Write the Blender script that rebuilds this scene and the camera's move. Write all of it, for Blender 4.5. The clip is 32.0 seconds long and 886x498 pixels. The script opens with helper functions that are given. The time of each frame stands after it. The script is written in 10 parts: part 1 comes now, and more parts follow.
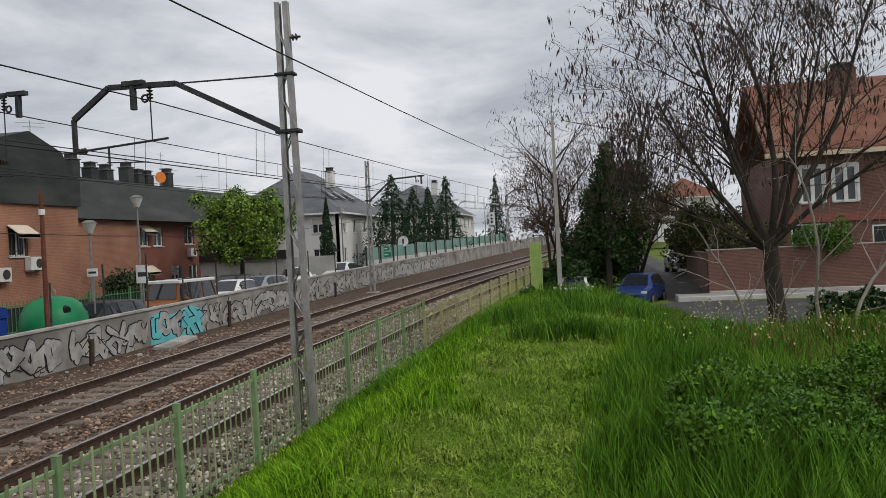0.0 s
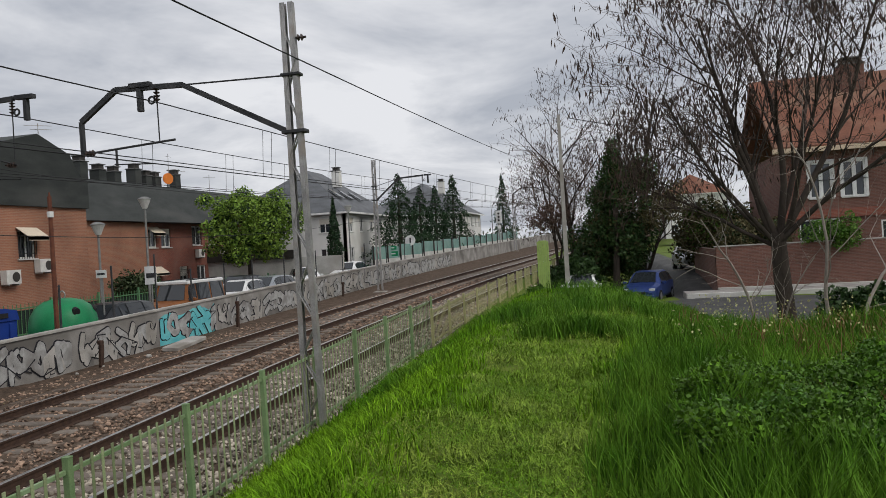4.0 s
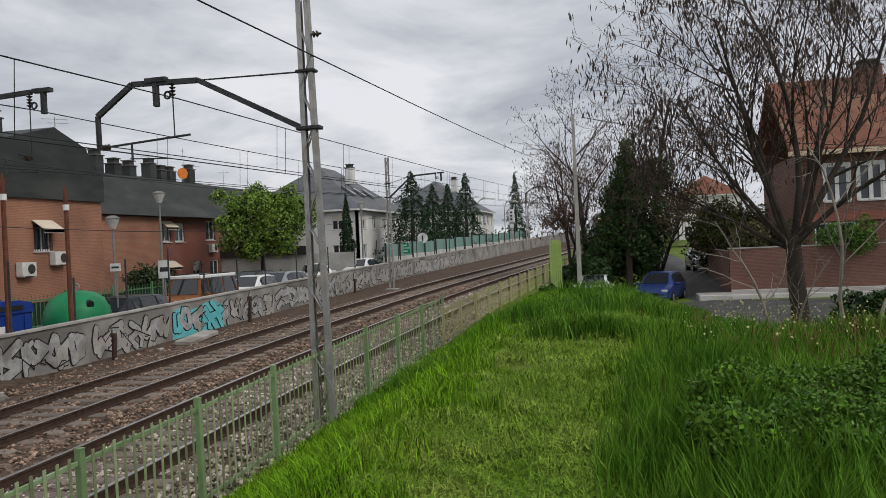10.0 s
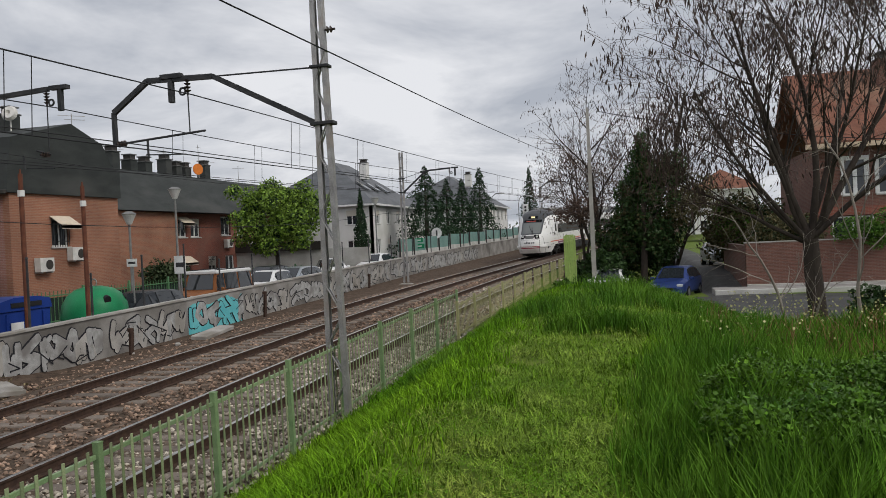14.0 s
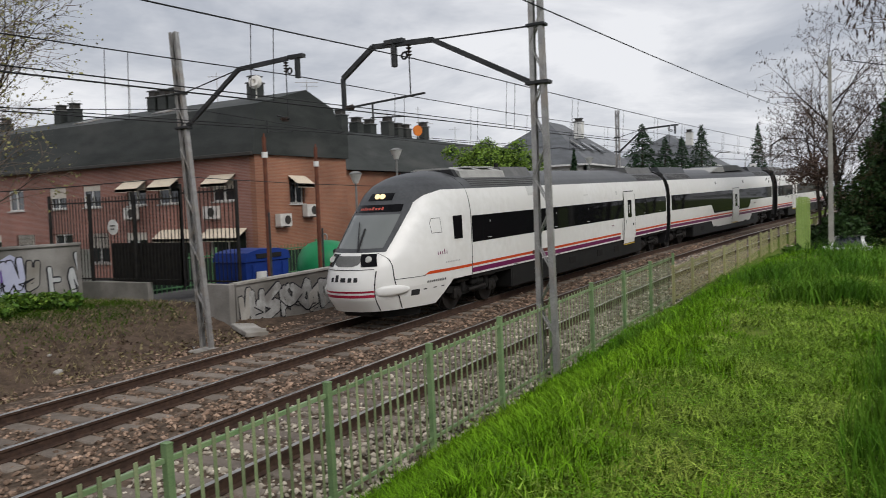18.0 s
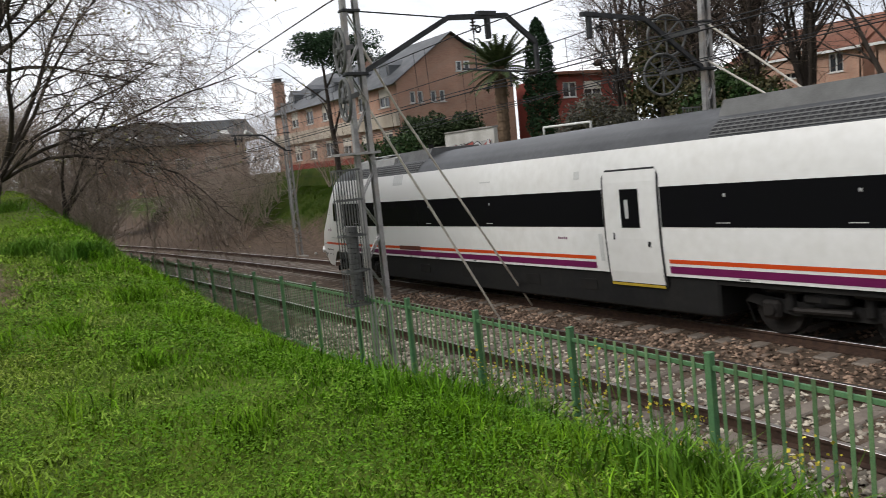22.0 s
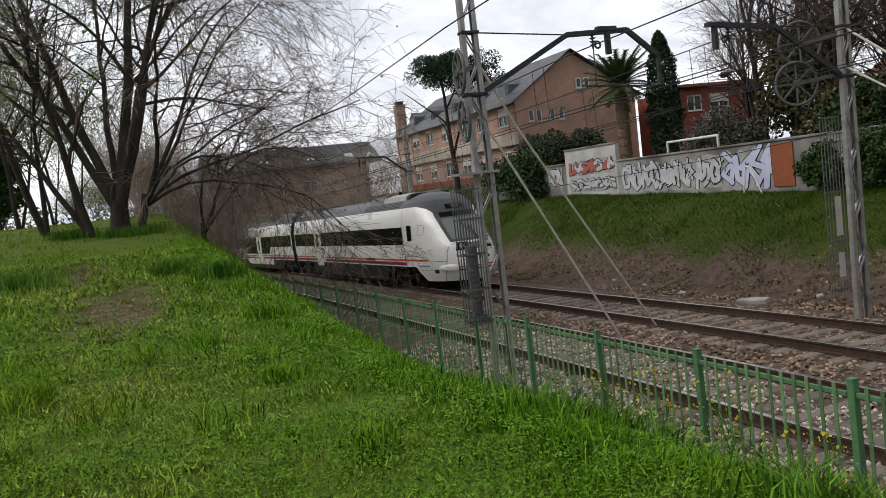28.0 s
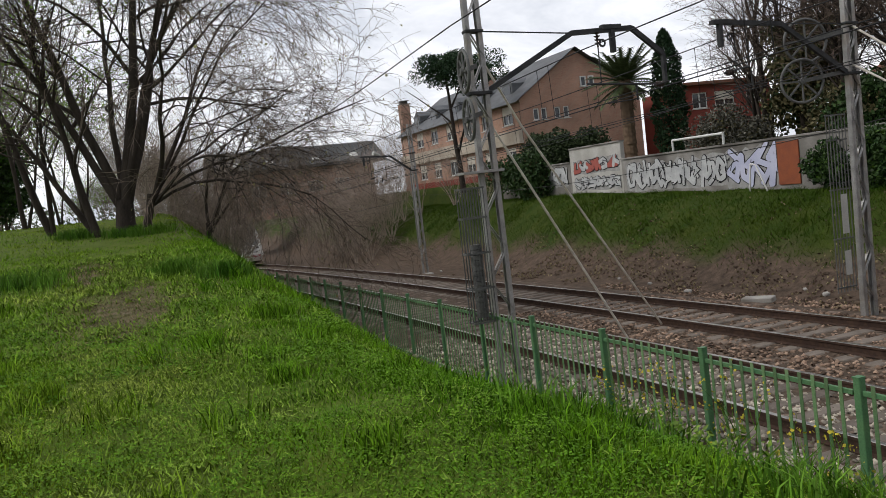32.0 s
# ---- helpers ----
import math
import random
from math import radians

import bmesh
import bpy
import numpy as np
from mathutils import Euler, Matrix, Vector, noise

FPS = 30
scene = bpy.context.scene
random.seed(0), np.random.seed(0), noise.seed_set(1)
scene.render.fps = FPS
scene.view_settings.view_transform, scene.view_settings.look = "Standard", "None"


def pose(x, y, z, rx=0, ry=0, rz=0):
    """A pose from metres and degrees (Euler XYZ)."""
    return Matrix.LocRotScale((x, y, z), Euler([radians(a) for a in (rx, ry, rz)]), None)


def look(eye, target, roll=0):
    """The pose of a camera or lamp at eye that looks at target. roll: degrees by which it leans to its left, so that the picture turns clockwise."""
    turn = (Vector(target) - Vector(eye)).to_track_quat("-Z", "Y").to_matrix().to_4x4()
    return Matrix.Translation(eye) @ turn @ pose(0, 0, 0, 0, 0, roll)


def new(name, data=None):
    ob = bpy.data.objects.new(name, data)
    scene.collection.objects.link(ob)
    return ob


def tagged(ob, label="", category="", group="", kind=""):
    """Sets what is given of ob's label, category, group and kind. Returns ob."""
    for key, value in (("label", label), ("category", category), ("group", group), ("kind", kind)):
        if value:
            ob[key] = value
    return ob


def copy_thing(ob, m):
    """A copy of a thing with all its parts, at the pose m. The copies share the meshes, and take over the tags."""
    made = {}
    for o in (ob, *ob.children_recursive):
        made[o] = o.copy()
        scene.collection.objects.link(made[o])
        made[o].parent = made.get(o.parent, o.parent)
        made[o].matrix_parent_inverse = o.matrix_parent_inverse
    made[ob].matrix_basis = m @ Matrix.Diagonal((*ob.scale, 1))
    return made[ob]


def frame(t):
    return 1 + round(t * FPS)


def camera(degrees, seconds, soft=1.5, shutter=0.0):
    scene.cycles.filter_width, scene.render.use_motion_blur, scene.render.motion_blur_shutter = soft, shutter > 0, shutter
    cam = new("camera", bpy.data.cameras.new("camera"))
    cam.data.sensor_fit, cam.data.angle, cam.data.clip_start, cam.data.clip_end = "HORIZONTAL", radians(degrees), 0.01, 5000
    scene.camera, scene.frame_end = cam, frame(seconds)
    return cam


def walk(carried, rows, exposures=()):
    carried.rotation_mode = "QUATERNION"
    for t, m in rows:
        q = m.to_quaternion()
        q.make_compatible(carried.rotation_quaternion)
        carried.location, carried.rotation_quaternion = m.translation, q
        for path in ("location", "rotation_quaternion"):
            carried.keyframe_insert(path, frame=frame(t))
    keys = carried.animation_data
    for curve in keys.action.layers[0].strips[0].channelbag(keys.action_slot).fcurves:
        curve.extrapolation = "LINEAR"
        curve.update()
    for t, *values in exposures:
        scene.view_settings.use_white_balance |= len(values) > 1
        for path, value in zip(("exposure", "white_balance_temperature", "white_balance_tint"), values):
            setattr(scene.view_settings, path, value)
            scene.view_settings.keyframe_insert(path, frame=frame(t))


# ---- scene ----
cam = camera(59.44, 32.0, soft=0.5, shutter=0.22)
PATH = [
    (0, 0.000, -0.000, 3.106, 89.78, 2.85, 11.22),
    (0.5, 0.000, -0.000, 3.106, 89.81, 3.11, 11.16),
    (1, 0.000, -0.000, 3.106, 89.82, 3.22, 11.36),
    (1.5, 0.000, -0.000, 3.106, 89.66, 3.39, 11.57),
    (2, 0.000, -0.000, 3.106, 89.83, 3.35, 11.60),
    (2.5, 0.000, -0.000, 3.106, 89.74, 3.39, 11.45),
    (3, 0.000, -0.000, 3.106, 89.75, 3.34, 11.52),
    (3.5, 0.000, -0.000, 3.106, 89.72, 3.40, 11.72),
    (5.5, 0.000, -0.000, 3.106, 89.80, 3.12, 11.75),
    (6, 0.000, -0.000, 3.106, 89.93, 3.06, 11.80),
    (6.5, 0.000, -0.000, 3.106, 89.85, 3.25, 12.03),
    (7, 0.000, -0.000, 3.106, 89.80, 3.14, 12.17),
    (7.5, 0.000, -0.000, 3.106, 89.88, 3.09, 12.32),
    (8, 0.000, -0.000, 3.106, 89.77, 3.14, 12.29),
    (8.5, 0.000, -0.000, 3.106, 89.54, 3.11, 12.50),
    (9, 0.000, -0.000, 3.106, 89.71, 2.98, 12.54),
    (9.5, 0.000, -0.000, 3.106, 89.51, 2.60, 12.71),
    (10, 0.000, -0.000, 3.106, 89.62, 2.55, 12.65),
    (10.5, 0.000, -0.000, 3.106, 89.39, 2.55, 12.70),
    (11, 0.000, -0.000, 3.106, 89.61, 2.58, 12.77),
    (11.5, 0.000, -0.000, 3.106, 89.73, 2.57, 12.91),
    (12, 0.000, -0.000, 3.106, 89.63, 2.62, 13.19),
    (12.5, 0.000, -0.000, 3.106, 89.51, 2.81, 13.39),
    (13, 0.000, -0.000, 3.106, 89.45, 2.86, 13.38),
    (13.5, 0.000, -0.000, 3.106, 89.41, 2.82, 13.48),
    (15.5, 0.000, -0.000, 3.106, 88.75, 2.56, 15.05),
    (16, 0.000, -0.000, 3.106, 88.58, 2.77, 15.95),
    (16.5, 0.001, -0.001, 3.106, 88.14, 2.57, 17.84),
    (17, 0.003, -0.003, 3.105, 87.77, 2.30, 21.07),
    (17.5, 0.006, -0.007, 3.105, 87.56, 2.42, 24.73),
    (18, 0.013, -0.014, 3.104, 86.99, 2.01, 29.31),
    (18.5, 0.036, -0.037, 3.101, 85.35, 2.61, 38.94),
    (19, 0.095, -0.098, 3.093, 83.63, 2.13, 56.23),
    (19.5, 0.194, -0.200, 3.079, 82.49, 2.61, 78.81),
    (20, 0.287, -0.296, 3.066, 81.11, 4.21, 99.57),
    (20.5, 0.346, -0.357, 3.058, 81.32, 6.47, 115.23),
    (21, 0.388, -0.400, 3.052, 81.65, 4.93, 131.78),
    (21.5, 0.399, -0.412, 3.051, 82.77, 5.18, 142.33),
    (22, 0.399, -0.412, 3.051, 83.30, 5.45, 150.08),
    (22.5, 0.399, -0.412, 3.051, 83.82, 5.30, 154.73),
    (23, 0.399, -0.412, 3.051, 84.74, 5.54, 157.11),
    (23.5, 0.399, -0.412, 3.051, 85.10, 5.75, 157.48),
    (24, 0.399, -0.412, 3.051, 85.25, 6.05, 157.83),
    (24.5, 0.399, -0.412, 3.051, 85.21, 6.09, 157.80),
    (25, 0.399, -0.412, 3.051, 85.41, 6.22, 157.86),
    (25.5, 0.399, -0.412, 3.051, 85.26, 6.48, 158.07),
    (27.5, 0.399, -0.412, 3.051, 85.53, 6.68, 158.81),
    (28, 0.399, -0.412, 3.051, 85.59, 6.46, 158.86),
    (28.5, 0.399, -0.412, 3.051, 85.70, 6.55, 159.20),
    (29, 0.399, -0.412, 3.051, 85.78, 6.52, 159.08),
    (29.5, 0.399, -0.412, 3.051, 85.93, 6.34, 158.95),
    (30, 0.399, -0.412, 3.051, 85.74, 6.49, 158.74),
    (30.5, 0.399, -0.412, 3.051, 85.60, 6.52, 158.75),
    (31, 0.399, -0.412, 3.051, 85.56, 6.62, 158.87),
    (31.5, 0.399, -0.412, 3.051, 85.48, 6.56, 159.03),
    (32, 0.399, -0.412, 3.051, 85.55, 6.63, 159.21),
]
EXPO = [(0, -0.06), (13, -0.06), (17, 0.0), (18.2, 0.06), (19, 0.24), (20.5, 0.22), (22, 0.26), (23, 0.22), (25, 0.12), (28, 0.04), (32, 0.0)]
walk(cam, [(t, pose(*row)) for t, *row in PATH], EXPO)

# ---- light: overcast sky ----
world = bpy.data.worlds.new("overcast")
scene.world = world
world.use_nodes = True
wn = world.node_tree.nodes
wl = world.node_tree.links
wn.clear()
w_out = wn.new("ShaderNodeOutputWorld")
w_bg = wn.new("ShaderNodeBackground")
w_sky = wn.new("ShaderNodeTexSky")
w_sky.sky_type = 'NISHITA'
w_sky.sun_disc = False
w_sky.sun_elevation = radians(48)
w_sky.sun_rotation = radians(200)
w_sky.dust_density = 4.0
w_sky.ozone_density = 1.0
# clouds: a thick grey-white layer over the sky, seen in the direction of each ray
w_tc = wn.new("ShaderNodeTexCoord")
w_sep = wn.new("ShaderNodeSeparateXYZ")
w_add = wn.new("ShaderNodeMath")
w_add.operation = 'ADD'
w_add.inputs[1].default_value = 0.22
w_div = wn.new("ShaderNodeVectorMath")
w_div.operation = 'DIVIDE'
w_comb = wn.new("ShaderNodeCombineXYZ")
w_n1 = wn.new("ShaderNodeTexNoise")
w_n1.inputs["Scale"].default_value = 1.15
w_n1.inputs["Detail"].default_value = 6.0
w_n1.inputs["Roughness"].default_value = 0.6
w_n1.inputs["Distortion"].default_value = 0.4
w_ramp = wn.new("ShaderNodeValToRGB")
w_ramp.color_ramp.elements[0].position = 0.37
w_ramp.color_ramp.elements[0].color = (5.4, 5.75, 6.5, 1)
w_ramp.color_ramp.elements[1].position = 0.64
w_ramp.color_ramp.elements[1].color = (10.2, 10.3, 10.7, 1)
w_mix = wn.new("ShaderNodeMixRGB")
w_mix.inputs[0].default_value = 0.93
w_bg.inputs["Strength"].default_value = 0.085
wl.new(w_tc.outputs["Generated"], w_sep.inputs[0])
wl.new(w_sep.outputs["Z"], w_add.inputs[0])
for k in range(3):
    wl.new(w_add.outputs[0], w_comb.inputs[k])
wl.new(w_tc.outputs["Generated"], w_div.inputs[0])
wl.new(w_comb.outputs[0], w_div.inputs[1])
wl.new(w_div.outputs[0], w_n1.inputs["Vector"])
wl.new(w_n1.outputs["Fac"], w_ramp.inputs[0])
wl.new(w_sky.outputs[0], w_mix.inputs[1])
wl.new(w_ramp.outputs[0], w_mix.inputs[2])
# the cloud is thinner and brighter down the line, where the sun stands behind it
w_dot = wn.new("ShaderNodeVectorMath")
w_dot.operation = 'DOT_PRODUCT'
w_dot.inputs[1].default_value = (-0.35, -0.93, 0.1)
w_gain = wn.new("ShaderNodeMapRange")
w_gain.inputs["From Min"].default_value, w_gain.inputs["From Max"].default_value = 0.1, 1.0
w_gain.inputs["To Min"].default_value, w_gain.inputs["To Max"].default_value = 1.0, 1.45
w_scale = wn.new("ShaderNodeVectorMath")
w_scale.operation = 'SCALE'
wl.new(w_tc.outputs["Generated"], w_dot.inputs[0])
wl.new(w_dot.outputs["Value"], w_gain.inputs["Value"])
wl.new(w_mix.outputs[0], w_scale.inputs[0])
wl.new(w_gain.outputs[0], w_scale.inputs["Scale"])
wl.new(w_scale.outputs[0], w_bg.inputs["Color"])
wl.new(w_bg.outputs[0], w_out.inputs["Surface"])
sun = new("sun", bpy.data.lights.new("sun", 'SUN'))
sun.data.energy = 1.5
sun.data.angle = radians(25)
sun.data.color = (1.0, 0.96, 0.9)
sun.matrix_world = look((0, 0, 50), (-30, 9, 22))
scene.view_settings.exposure = 0.0


# ---- materials ----
def mat(name, c1, c2=None, scale=6.0, rough=0.8, bump=0.15, metal=0.0, fine=60.0, spots=None, rnd=0.0, spec=0.2, stretch=(1, 1, 1), isl=0.0):
    """Two colours mixed by coarse noise, with fine grain in relief; spots: a third colour in patches; rnd / isl: lightness by object / island."""
    m = bpy.data.materials.new(name)
    m.use_nodes = True
    n, l = m.node_tree.nodes, m.node_tree.links
    b = n["Principled BSDF"]
    c2 = c2 or tuple(v * 0.8 for v in c1)
    tc = n.new("ShaderNodeTexCoord")
    mp = n.new("ShaderNodeMapping")
    mp.inputs["Scale"].default_value = stretch
    l.new(tc.outputs["Object"], mp.inputs[0])
    na = n.new("ShaderNodeTexNoise")
    na.inputs["Scale"].default_value, na.inputs["Detail"].default_value = scale, 5
    nb = n.new("ShaderNodeTexNoise")
    nb.inputs["Scale"].default_value, nb.inputs["Detail"].default_value = fine, 3
    for q in (na, nb):
        l.new(mp.outputs[0], q.inputs["Vector"])
    r = n.new("ShaderNodeValToRGB")
    r.color_ramp.elements[0].position, r.color_ramp.elements[1].position = 0.35, 0.65
    r.color_ramp.elements[0].color, r.color_ramp.elements[1].color = (*c1, 1), (*c2, 1)
    l.new(na.outputs["Fac"], r.inputs[0])
    col = r.outputs[0]
    g = n.new("ShaderNodeMixRGB")
    g.blend_type = 'OVERLAY'
    g.inputs[0].default_value = 0.35
    l.new(col, g.inputs[1])
    l.new(nb.outputs["Fac"], g.inputs[2])
    col = g.outputs[0]
    if spots:
        ns = n.new("ShaderNodeTexNoise")
        ns.inputs["Scale"].default_value, ns.inputs["Detail"].default_value = scale * 0.35, 4
        l.new(mp.outputs[0], ns.inputs["Vector"])
        rs = n.new("ShaderNodeValToRGB")
        rs.color_ramp.elements[0].position, rs.color_ramp.elements[1].position = 0.52, 0.68
        l.new(ns.outputs["Fac"], rs.inputs[0])
        ms = n.new("ShaderNodeMixRGB")
        l.new(rs.outputs[0], ms.inputs[0])
        l.new(col, ms.inputs[1])
        ms.inputs[2].default_value = (*spots, 1)
        col = ms.outputs[0]
    if rnd or isl:
        if isl:
            oi = n.new("ShaderNodeNewGeometry")
            src = oi.outputs["Random Per Island"]
        else:
            oi = n.new("ShaderNodeObjectInfo")
            src = oi.outputs["Random"]
        mr = n.new("ShaderNodeMapRange")
        mr.inputs["To Min"].default_value, mr.inputs["To Max"].default_value = 1 - (rnd or isl), 1 + (rnd or isl)
        l.new(src, mr.inputs["Value"])
        hs = n.new("ShaderNodeHueSaturation")
        l.new(mr.outputs[0], hs.inputs["Value"])
        l.new(col, hs.inputs["Color"])
        col = hs.outputs[0]
    l.new(col, b.inputs["Base Color"])
    b.inputs["Roughness"].default_value = rough
    b.inputs["Metallic"].default_value = metal
    b.inputs["Specular IOR Level"].default_value = spec
    if bump:
        bp = n.new("ShaderNodeBump")
        bp.inputs["Strength"].default_value = bump
        bp.inputs["Distance"].default_value = 0.02
        l.new(nb.outputs["Fac"], bp.inputs["Height"])
        l.new(bp.outputs[0], b.inputs["Normal"])
    return m


def glass(name, tint=(0.02, 0.025, 0.03), rough=0.05):
    m = bpy.data.materials.new(name)
    m.use_nodes = True
    b = m.node_tree.nodes["Principled BSDF"]
    b.inputs["Base Color"].default_value = (*tint, 1)
    b.inputs["Roughness"].default_value = rough
    b.inputs["Specular IOR Level"].default_value = 0.6
    return m


def glow(name, color, power):
    m = bpy.data.materials.new(name)
    m.use_nodes = True
    b = m.node_tree.nodes["Principled BSDF"]
    b.inputs["Base Color"].default_value = (*color, 1)
    b.inputs["Emission Color"].default_value = (*color, 1)
    b.inputs["Emission Strength"].default_value = power
    return m


def brick_mat(name, c1, c2, mortar, bw=0.25, bh=0.065, axis="x", rough=0.9):
    """Brick courses far from the camera, at true size; axis: the horizontal axis of the wall."""
    m = bpy.data.materials.new(name)
    m.use_nodes = True
    n, l = m.node_tree.nodes, m.node_tree.links
    b = n["Principled BSDF"]
    tc = n.new("ShaderNodeTexCoord")
    sp = n.new("ShaderNodeSeparateXYZ")
    cb = n.new("ShaderNodeCombineXYZ")
    ad = n.new("ShaderNodeMath")
    l.new(tc.outputs["Object"], sp.inputs[0])
    l.new(sp.outputs["X"], ad.inputs[0])
    l.new(sp.outputs["Y"], ad.inputs[1])
    l.new(ad.outputs[0], cb.inputs[0])
    l.new(sp.outputs["Z"], cb.inputs[1])
    bt = n.new("ShaderNodeTexBrick")
    bt.inputs["Scale"].default_value = 1.0
    bt.inputs["Brick Width"].default_value, bt.inputs["Row Height"].default_value = bw, bh
    bt.inputs["Mortar Size"].default_value = 0.008
    bt.inputs["Color1"].default_value, bt.inputs["Color2"].default_value, bt.inputs["Mortar"].default_value = (*c1, 1), (*c2, 1), (*mortar, 1)
    l.new(cb.outputs[0], bt.inputs["Vector"])
    ns = n.new("ShaderNodeTexNoise")
    ns.inputs["Scale"].default_value, ns.inputs["Detail"].default_value = 0.5, 5
    l.new(tc.outputs["Object"], ns.inputs["Vector"])
    ov = n.new("ShaderNodeMixRGB")
    ov.blend_type = 'OVERLAY'
    ov.inputs[0].default_value = 0.5
    l.new(bt.outputs["Color"], ov.inputs[1])
    l.new(ns.outputs["Fac"], ov.inputs[2])
    l.new(ov.outputs[0], b.inputs["Base Color"])
    b.inputs["Roughness"].default_value = rough
    bp = n.new("ShaderNodeBump")
    bp.inputs["Strength"].default_value, bp.inputs["Distance"].default_value = 0.4, 0.01
    l.new(bt.outputs["Fac"], bp.inputs["Height"])
    bp.invert = True
    l.new(bp.outputs[0], b.inputs["Normal"])
    return m


M_GRASS = mat("grass_blade", (0.08, 0.20, 0.006), (0.145, 0.285, 0.012), 0.35, 0.7, 0.0, spots=(0.19, 0.28, 0.02), isl=0.8, spec=0.08, fine=3)
M_TALL = mat("tall_grass", (0.045, 0.125, 0.008), (0.12, 0.24, 0.022), 1.3, 0.65, 0.0, isl=0.5, spec=0.1, fine=3)
M_CLOVER = mat("trodden_grass_blades", (0.13, 0.235, 0.018), (0.215, 0.315, 0.045), 1.2, 0.7, 0.0, spots=(0.235, 0.30, 0.05), isl=0.7, fine=4, spec=0.08)
M_CLOVL = mat("clover_leaves", (0.075, 0.18, 0.009), (0.125, 0.245, 0.015), 0.9, 0.7, 0.0, isl=0.4, fine=4, spec=0.08)
M_DRY = mat("dry_grass_stalks", (0.22, 0.14, 0.06), (0.15, 0.085, 0.04), 1.5, 0.8, 0.0, isl=0.4, fine=4, spec=0.1)
M_SOIL = mat("meadow_soil", (0.07, 0.115, 0.01), (0.115, 0.155, 0.018), 2.2, 0.95, 0.4, spots=(0.11, 0.15, 0.025), fine=25)
M_WITHER = mat("withered_grass", (0.26, 0.215, 0.125), (0.17, 0.14, 0.075), 1.5, 0.85, 0.0, isl=0.5, fine=4, spec=0.08)
M_SLOPEG = mat("rough_slope_grass", (0.036, 0.078, 0.006), (0.066, 0.104, 0.011), 0.6, 0.8, 0.0, isl=0.18, fine=3, spec=0.08)
M_DIRT = mat("bare_dirt", (0.125, 0.09, 0.062), (0.075, 0.054, 0.038), 0.7, 0.95, 0.6, spots=(0.07, 0.085, 0.03), fine=14)
M_SLOPE = mat("slope_grass", (0.03, 0.066, 0.006), (0.05, 0.09, 0.009), 0.5, 0.95, 0.5, spots=(0.075, 0.06, 0.025), fine=10)
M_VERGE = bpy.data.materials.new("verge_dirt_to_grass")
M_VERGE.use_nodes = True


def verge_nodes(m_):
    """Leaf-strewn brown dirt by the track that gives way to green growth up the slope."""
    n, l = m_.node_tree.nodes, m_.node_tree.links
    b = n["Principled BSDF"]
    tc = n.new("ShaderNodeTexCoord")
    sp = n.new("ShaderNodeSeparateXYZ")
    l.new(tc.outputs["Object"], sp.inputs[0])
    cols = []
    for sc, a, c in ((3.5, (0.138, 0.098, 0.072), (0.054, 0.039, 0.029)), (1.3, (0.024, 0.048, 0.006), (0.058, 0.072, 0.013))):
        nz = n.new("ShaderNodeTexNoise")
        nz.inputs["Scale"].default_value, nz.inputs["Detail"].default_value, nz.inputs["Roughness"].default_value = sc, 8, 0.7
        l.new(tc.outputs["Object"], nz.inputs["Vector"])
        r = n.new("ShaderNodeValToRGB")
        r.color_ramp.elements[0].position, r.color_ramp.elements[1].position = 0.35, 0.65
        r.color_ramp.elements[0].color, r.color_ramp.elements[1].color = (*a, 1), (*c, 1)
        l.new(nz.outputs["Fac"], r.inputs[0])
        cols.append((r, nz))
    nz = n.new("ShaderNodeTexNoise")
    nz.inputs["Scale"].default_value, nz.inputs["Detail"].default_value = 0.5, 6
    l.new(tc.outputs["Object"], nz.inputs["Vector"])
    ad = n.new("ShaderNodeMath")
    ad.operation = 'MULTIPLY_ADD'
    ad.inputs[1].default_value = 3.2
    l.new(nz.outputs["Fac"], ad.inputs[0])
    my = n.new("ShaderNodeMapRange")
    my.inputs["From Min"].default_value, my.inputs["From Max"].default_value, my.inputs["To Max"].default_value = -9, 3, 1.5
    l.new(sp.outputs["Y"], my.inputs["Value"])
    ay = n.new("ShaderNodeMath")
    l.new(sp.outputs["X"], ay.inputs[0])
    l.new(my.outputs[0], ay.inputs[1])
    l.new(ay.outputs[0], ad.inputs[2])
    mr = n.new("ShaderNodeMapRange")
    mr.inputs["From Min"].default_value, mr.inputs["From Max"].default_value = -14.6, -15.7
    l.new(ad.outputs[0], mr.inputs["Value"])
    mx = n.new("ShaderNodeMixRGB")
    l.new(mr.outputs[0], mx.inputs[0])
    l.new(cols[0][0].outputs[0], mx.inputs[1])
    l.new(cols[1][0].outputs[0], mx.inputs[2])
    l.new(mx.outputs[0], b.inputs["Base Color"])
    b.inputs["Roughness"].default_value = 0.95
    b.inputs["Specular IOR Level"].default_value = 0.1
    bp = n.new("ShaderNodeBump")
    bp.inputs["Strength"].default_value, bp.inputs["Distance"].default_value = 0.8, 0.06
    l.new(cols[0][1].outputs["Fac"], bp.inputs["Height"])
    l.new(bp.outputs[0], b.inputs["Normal"])


